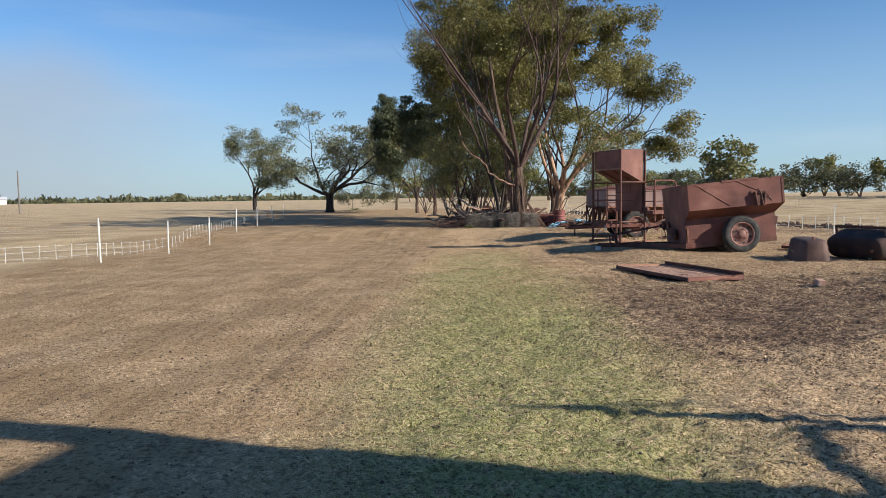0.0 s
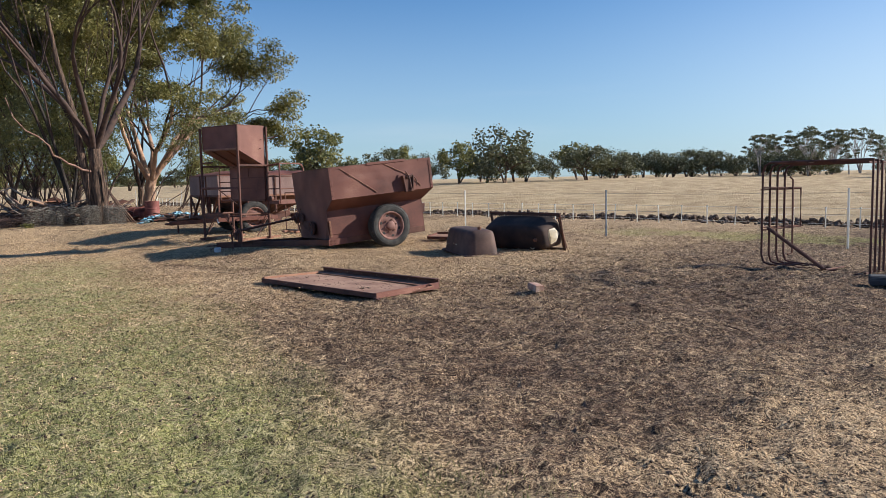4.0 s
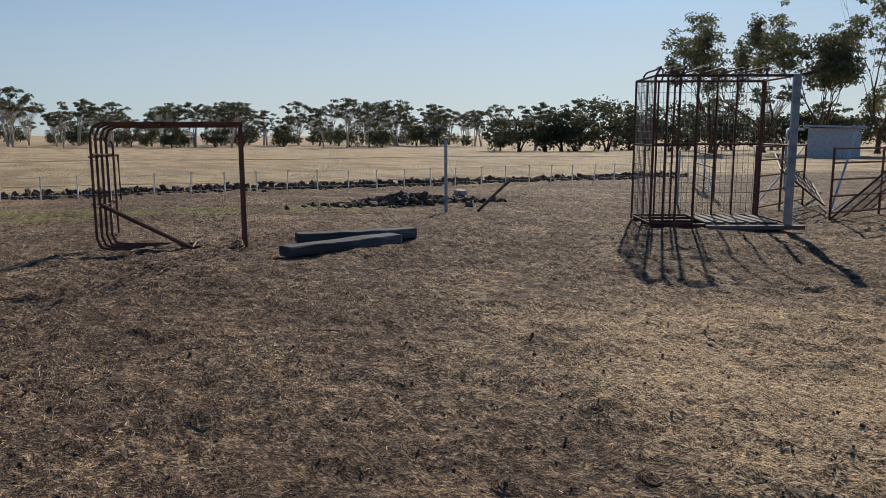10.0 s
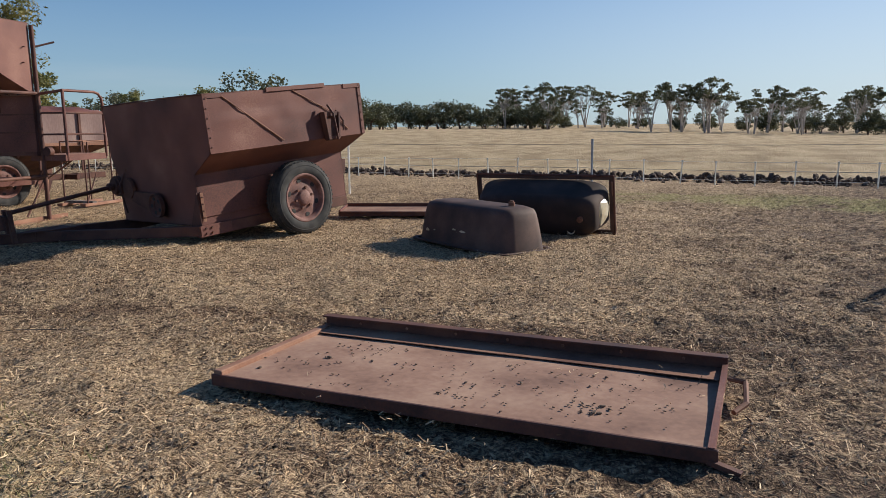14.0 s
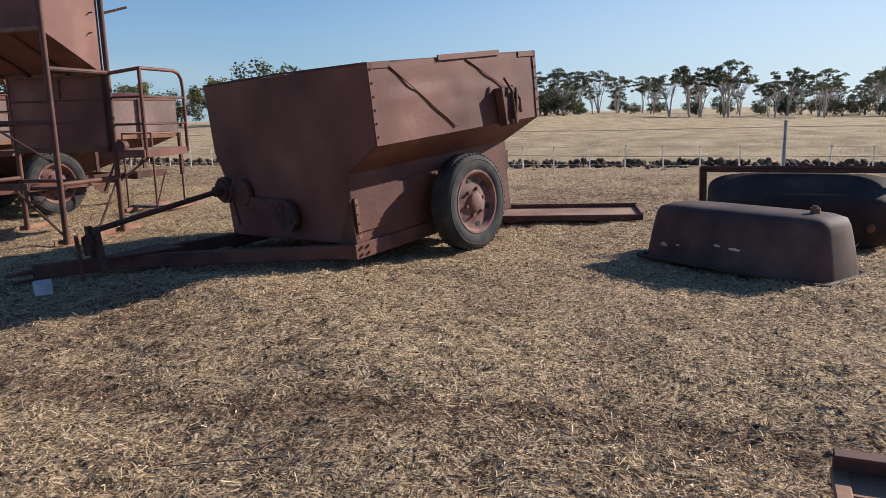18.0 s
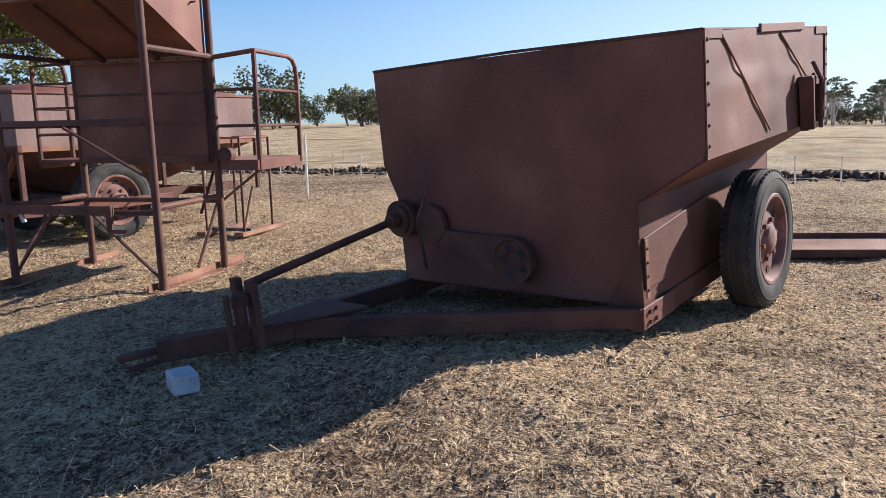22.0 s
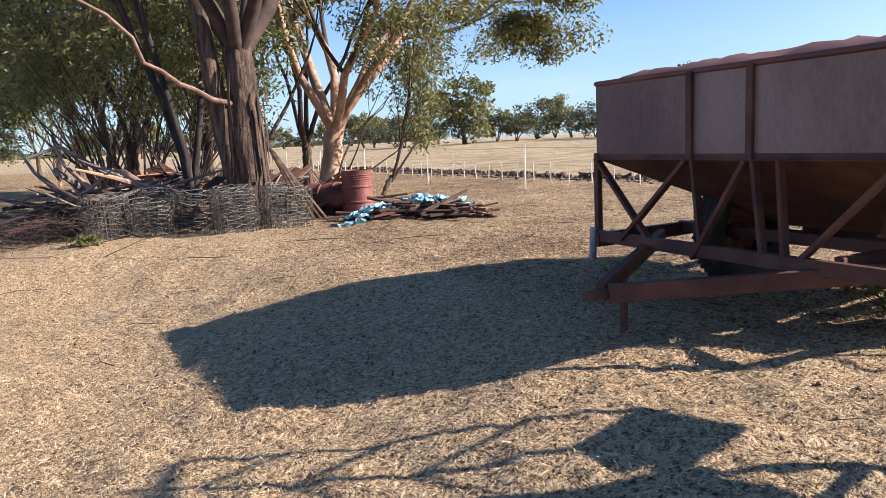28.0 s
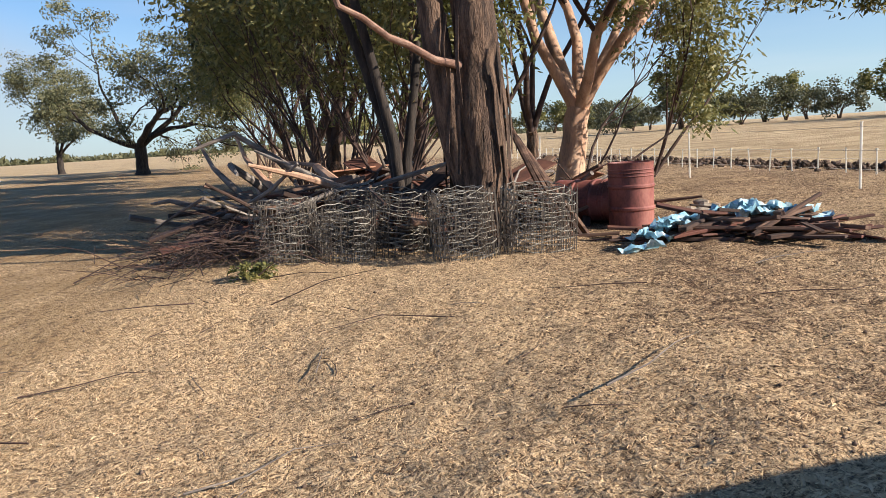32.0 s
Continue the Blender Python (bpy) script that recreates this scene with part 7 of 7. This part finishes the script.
def brush_pile():
    """Fine dead twigs spilling from the west end of the heap."""
    rng = random.Random(33)
    s = Shape()
    for k in range(420):
        x, y = 2.75 + rng.gauss(0, 0.45), 34.0 + rng.gauss(0, 0.8)
        z = on_land(x, y) + 0.02 + 0.4 * rng.random() * max(0.1, 1 - abs(x - 3.0))
        a, L = rng.uniform(0, 2 * math.pi), rng.uniform(0.3, 0.9)
        d = Vector((math.cos(a) * L, math.sin(a) * L, rng.uniform(-0.05, 0.3)))
        p = Vector((x, y, z))
        s.pipe([p, p + d * 0.5 + Vector((0, 0, rng.uniform(0, 0.08))), p + d], rng.uniform(0.003, 0.008), 4, 0.002, caps=False)
    tagged(part("brush_pile", s, TWIG), "loose pile of fine dead twigs and brush", "brush pile", kind="stuff")


brush_pile()


# ---- unseen stand-ins behind the start of the walk: shed and bare tree added to cast the shadows across the grass ----
def shed():
    d = Vector((0.91, -0.414, 0))
    ang = math.degrees(math.atan2(d.y, d.x))
    t = thing("shed", pose(0.3, -0.35, 0, 0, 0, ang), "plain unseen shed standing in for the roof that shades the grass", "shed")
    part("wall", Shape().box((3.8, 0.1, 4.3), pose(4.3, -0.25, 2.15)), SHED_SHEET, t)
    part("wall", Shape().box((3.8, 0.1, 4.3), pose(4.3, -5.9, 2.15)), SHED_SHEET, t)
    part("wall", Shape().box((0.1, 5.5, 4.3), pose(2.4, -3.07, 2.15)), SHED_SHEET, t)
    part("wall", Shape().box((0.1, 5.5, 4.3), pose(6.15, -3.07, 2.15)), SHED_SHEET, t)
    part("roof", Shape().box((4.2, 6.4, 0.22), pose(4.35, -3.1, 4.42)), SHED_SHEET, t, bevel=0.01)
    # Beam past the wall, added for the thin shadow band on the left.
    part("eave_beam", Shape().box((3.0, 0.3, 0.2), pose(0.74, -0.05, 4.43)), OLD_WOOD, t, bevel=0.01)


shed()


def bare_tree():
    """Unseen leafless tree by the shed, added for its shadow; each limb is given by where its shade falls and its
    height.
    """
    x0, y0 = 4.72, -0.6
    t = thing("bare_tree", pose(x0, y0, 0), "small unseen bare tree standing in for what casts the branch shadow", "tree")

    def limb(points, r, r2):
        pts = [(sx + 1.594 * z - x0, sy - 1.116 * z - y0, z) for sx, sy, z in points]
        part("limb", Shape().pipe(pts, r, 8, r2), BARK, t, smooth=True)

    part("trunk", Shape().pipe([(0, 0, -0.05), (0.03, 0.02, 1.0), (-0.02, 0.0, 2.0), (0.0, 0.02, 3.0)], 0.13, 12, 0.09), BARK, t, smooth=True)
    limb([(-0.06, 2.75, 3.0), (-0.44, 3.1, 3.2), (-0.98, 3.38, 3.5), (-1.5, 3.6, 3.8), (-1.78, 3.72, 4.0), (-2.0, 3.8, 4.15), (-2.3, 3.86, 4.3)], 0.085, 0.012)
    limb([(-0.06, 2.75, 3.0), (-0.5, 2.95, 3.15), (-0.62, 2.75, 3.2), (-0.72, 2.4, 3.2), (-0.75, 1.9, 3.15), (-0.8, 1.4, 3.1)], 0.06, 0.05)
    limb([(0.3, 2.6, 2.7), (0.1, 2.95, 2.9), (-0.2, 3.15, 3.05), (-0.6, 3.42, 3.3)], 0.075, 0.01)
    limb([(-1.4, 3.55, 3.75), (-1.6, 3.74, 3.9), (-1.95, 3.84, 4.1)], 0.05, 0.01)
    for k in range(9):
        a = -1.7 + 0.14 * k
        limb([(a, 3.68 - 0.02 * k, 3.95), (a - 0.2, 3.74 - 0.03 * (k % 3), 4.05), (a - 0.5, 3.76 - 0.02 * (k % 4), 4.2)], 0.02, 0.006)


bare_tree()


# ---- litter on the ground ----
PICK = [(-2.9, 0.5), (-2.2, 5.5), (-1.2, 8.0), (0.0, 11.5), (1.2, 14.5), (1.8, 18.0), (2.2, 22.0), (2.9, 26.0), (3.6, 29.5)]


def scatter(n, seed, width):
    """Points about the walked line, denser near it."""
    g = np.random.default_rng(seed)
    k = g.uniform(0, len(PICK) - 1.001, n)
    i = k.astype(int)
    p = np.array(PICK)
    c = p[i] + (p[i + 1] - p[i]) * (k - i)[:, None]
    return c[:, 0] + 1.6 + g.normal(0, width, n), c[:, 1] + g.normal(0, 1.4, n), g


def straw_litter():
    x, y, g = scatter(1050000, 3, 4.2)
    u = x - 0.195 * y
    cover = 0.55 * patchy(x, y, 1.1, 41) + 0.5 * patchy(x, y, 0.35, 42) + 0.35 * patchy(x, y, 3.0, 43)
    cover = cover + 0.4 * smoothstep(8, 13, y) - 0.36 - 0.2 * smoothstep(4.5, 7, x) * smoothstep(22, 25, y)
    keep = g.uniform(-0.75, 0.6, len(x)) < 0.8 * cover
    keep &= g.uniform(0, 1, len(x)) < 0.25 + 0.25 * (1 - smoothstep(3.5, 5.5, y)) + 0.75 * smoothstep(7.0, 11.0, y)
    keep &= (u > -4.4 + 0.5 * patchy(x, y, 0.8, 44)) | (g.uniform(0, 1, len(x)) < 0.06)
    keep &= ~((x > 2.2) & (x < 3.65) & (y > 10.15) & (y < 12.8) & (g.uniform(0, 1, len(x)) < 0.97))
    x, y = x[keep], y[keep]
    n = len(x)
    z = land(x, y) + relief(x, y) + g.uniform(0.003, 0.024, n) + 0.05 * ((x > 2.2) & (x < 3.65) & (y > 10.15) & (y < 12.8))
    a = g.uniform(0, 2 * np.pi, n)
    ln, w = np.clip(0.012 + g.exponential(0.0135, n), 0, 0.09) * (0.6 + 0.4 * smoothstep(4, 8, y)) * (1 - 0.25 * smoothstep(18, 24, y)), g.uniform(0.0009, 0.0023, n) * (1 - 0.2 * smoothstep(17, 22, y))
    tilt = g.normal(0, 0.4, n)
    d = np.stack([np.cos(a) * ln, np.sin(a) * ln, tilt * ln], 1)
    s = np.stack([-np.sin(a) * w, np.cos(a) * w, g.normal(0, 0.5, n) * w], 1)
    c = np.stack([x, y, z], 1)
    v = np.stack([c - d / 2 - s, c + d / 2 - s, c + d / 2 + s, c - d / 2 + s], 1).reshape(-1, 3)
    tagged(bulk("straw_litter", v, np.arange(4 * n), STRAW), "short broken straws littering the trodden soil", "straw", kind="stuff")


def grass_blades():
    x, y, g = scatter(260000, 4, 4.0)
    u = x - 0.195 * y + 0.8 * patchy(x, y, 0.9, 51)
    keep = (u > -4.1) & (u < -1.4) & (y < 16 - 4 * g.random(len(x))) & (g.uniform(-0.7, 0.9, len(x)) < 0.5 + patchy(x, y, 0.3, 52))
    x, y = x[keep], y[keep]
    n = len(x)
    z = land(x, y) + relief(x, y)
    a, h = g.uniform(0, 2 * np.pi, n), g.uniform(0.012, 0.04, n)
    lean = g.uniform(0.2, 1.3, n) * h
    w = 0.0022
    b = np.stack([x, y, z], 1)
    side = np.stack([-np.sin(a) * w, np.cos(a) * w, 0 * a], 1)
    tip = b + np.stack([np.cos(a) * lean, np.sin(a) * lean, h], 1)
    v = np.stack([b - side, b + side, tip + side * 0.3, tip - side * 0.3], 1).reshape(-1, 3)
    tagged(bulk("grass_blades", v, np.arange(4 * n), GRASS), "short thin green and dry grass blades", "grass", kind="stuff")


def clods():
    """Crumbs of soil and dry dung."""
    x, y, g = scatter(26000, 6, 3.6)
    n = len(x)
    r = np.clip(g.lognormal(-5.1, 0.4, n), 0.003, 0.016)
    c = np.stack([x, y, land(x, y) + relief(x, y) + r * 0.25], 1)
    base = np.array([(1, 0, 0), (0, 1, 0), (-1, 0, 0), (0, -1, 0), (0, 0, 0.8), (0, 0, -0.8)])
    f = np.array([(0, 1, 4), (1, 2, 4), (2, 3, 4), (3, 0, 4), (1, 0, 5), (2, 1, 5), (3, 2, 5), (0, 3, 5)])
    v = c[:, None] + base[None] * r[:, None, None] * g.uniform(0.65, 1.35, (n, 6, 1))
    faces = (f[None] + 6 * np.arange(n)[:, None, None]).reshape(-1)
    tagged(bulk("soil_crumbs", v.reshape(-1, 3), faces, CLOD, per=3), "dark crumbs of soil and dry dung", "soil crumbs", kind="stuff")


def twigs():
    """Loose sticks, each a thing of its own."""
    rng = random.Random(14)
    spots = [(-0.75, 5.4, 0.45, 60), (4.2, 30.3, 1.5, 170), (5.6, 30.4, 0.9, 165), (3.0, 28.6, 0.8, 20), (5.1, 28.5, 1.1, 25), (2.0, 30.2, 0.9, 10), (6.8, 29.3, 0.8, -20), (1.6, 28.2, 0.5, 40),
             (2.6, 27.0, 0.5, 110), (7.6, 30.5, 0.9, 10), (1.2, 25.9, 0.6, 70), (3.9, 16.6, 0.25, 20), (2.6, 14.8, 0.5, 130), (1.4, 29.6, 0.9, 150), (6.0, 27.7, 0.4, 60), (3.4, 30.0, 0.6, 80)]
    spots += [(rng.uniform(0.5, 9), rng.uniform(27, 32), rng.uniform(0.12, 0.4), rng.uniform(0, 360)) for _ in range(34)]
    spots += [(rng.uniform(-3, 6), rng.uniform(3, 26), rng.uniform(0.1, 0.3), rng.uniform(0, 360)) for _ in range(60)]
    for x, y, L, a in spots:
        s = Shape().pipe([(-L / 2, 0, 0), (-L * 0.15, rng.uniform(-0.06, 0.06) * L, 0.01), (L * 0.2, rng.uniform(-0.1, 0.1) * L, 0.02), (L / 2, rng.uniform(-0.15, 0.15) * L, 0.005)], 0.0025 + 0.0035 * L, 5, 0.0015)
        tagged(part("stick", s, TWIG if rng.random() < 0.6 else OLD_WOOD, m=pose(x, y, on_land(x, y) + 0.018, 0, 0, a), smooth=True), "dry fallen stick lying on the ground", "stick", "sticks scattered on the ground")


def weed(x, y, seed, r, label):
    rng = random.Random(seed)
    tips = [(Vector((rng.gauss(0, r * 0.5), rng.gauss(0, r * 0.5), rng.uniform(0.02, r))), Vector((0, 0, 1))) for _ in range(60)]
    t = thing("weed", pose(x, y, on_land(x, y)), label, "weed")
    st = Shape()
    for q, _ in tips[:24]:
        st.pipe([(0, 0, 0), tuple(q * 0.6), tuple(q)], 0.004, 4, 0.002)
    part("stems", st, TWIG, t)
    v, f = leaf_cloud(rng, tips, 14, 0.045, 0.03, -0.3, 0.3)
    bulk("leaves", v, f, LEAF_PALE, t)


straw_litter()
grass_blades()
clods()
twigs()
weed(7.15, 23.6, 3, 0.26, "small green weed growing below the field bin")
weed(3.05, 32.3, 4, 0.15, "yellowing weed beside the rolls of netting")
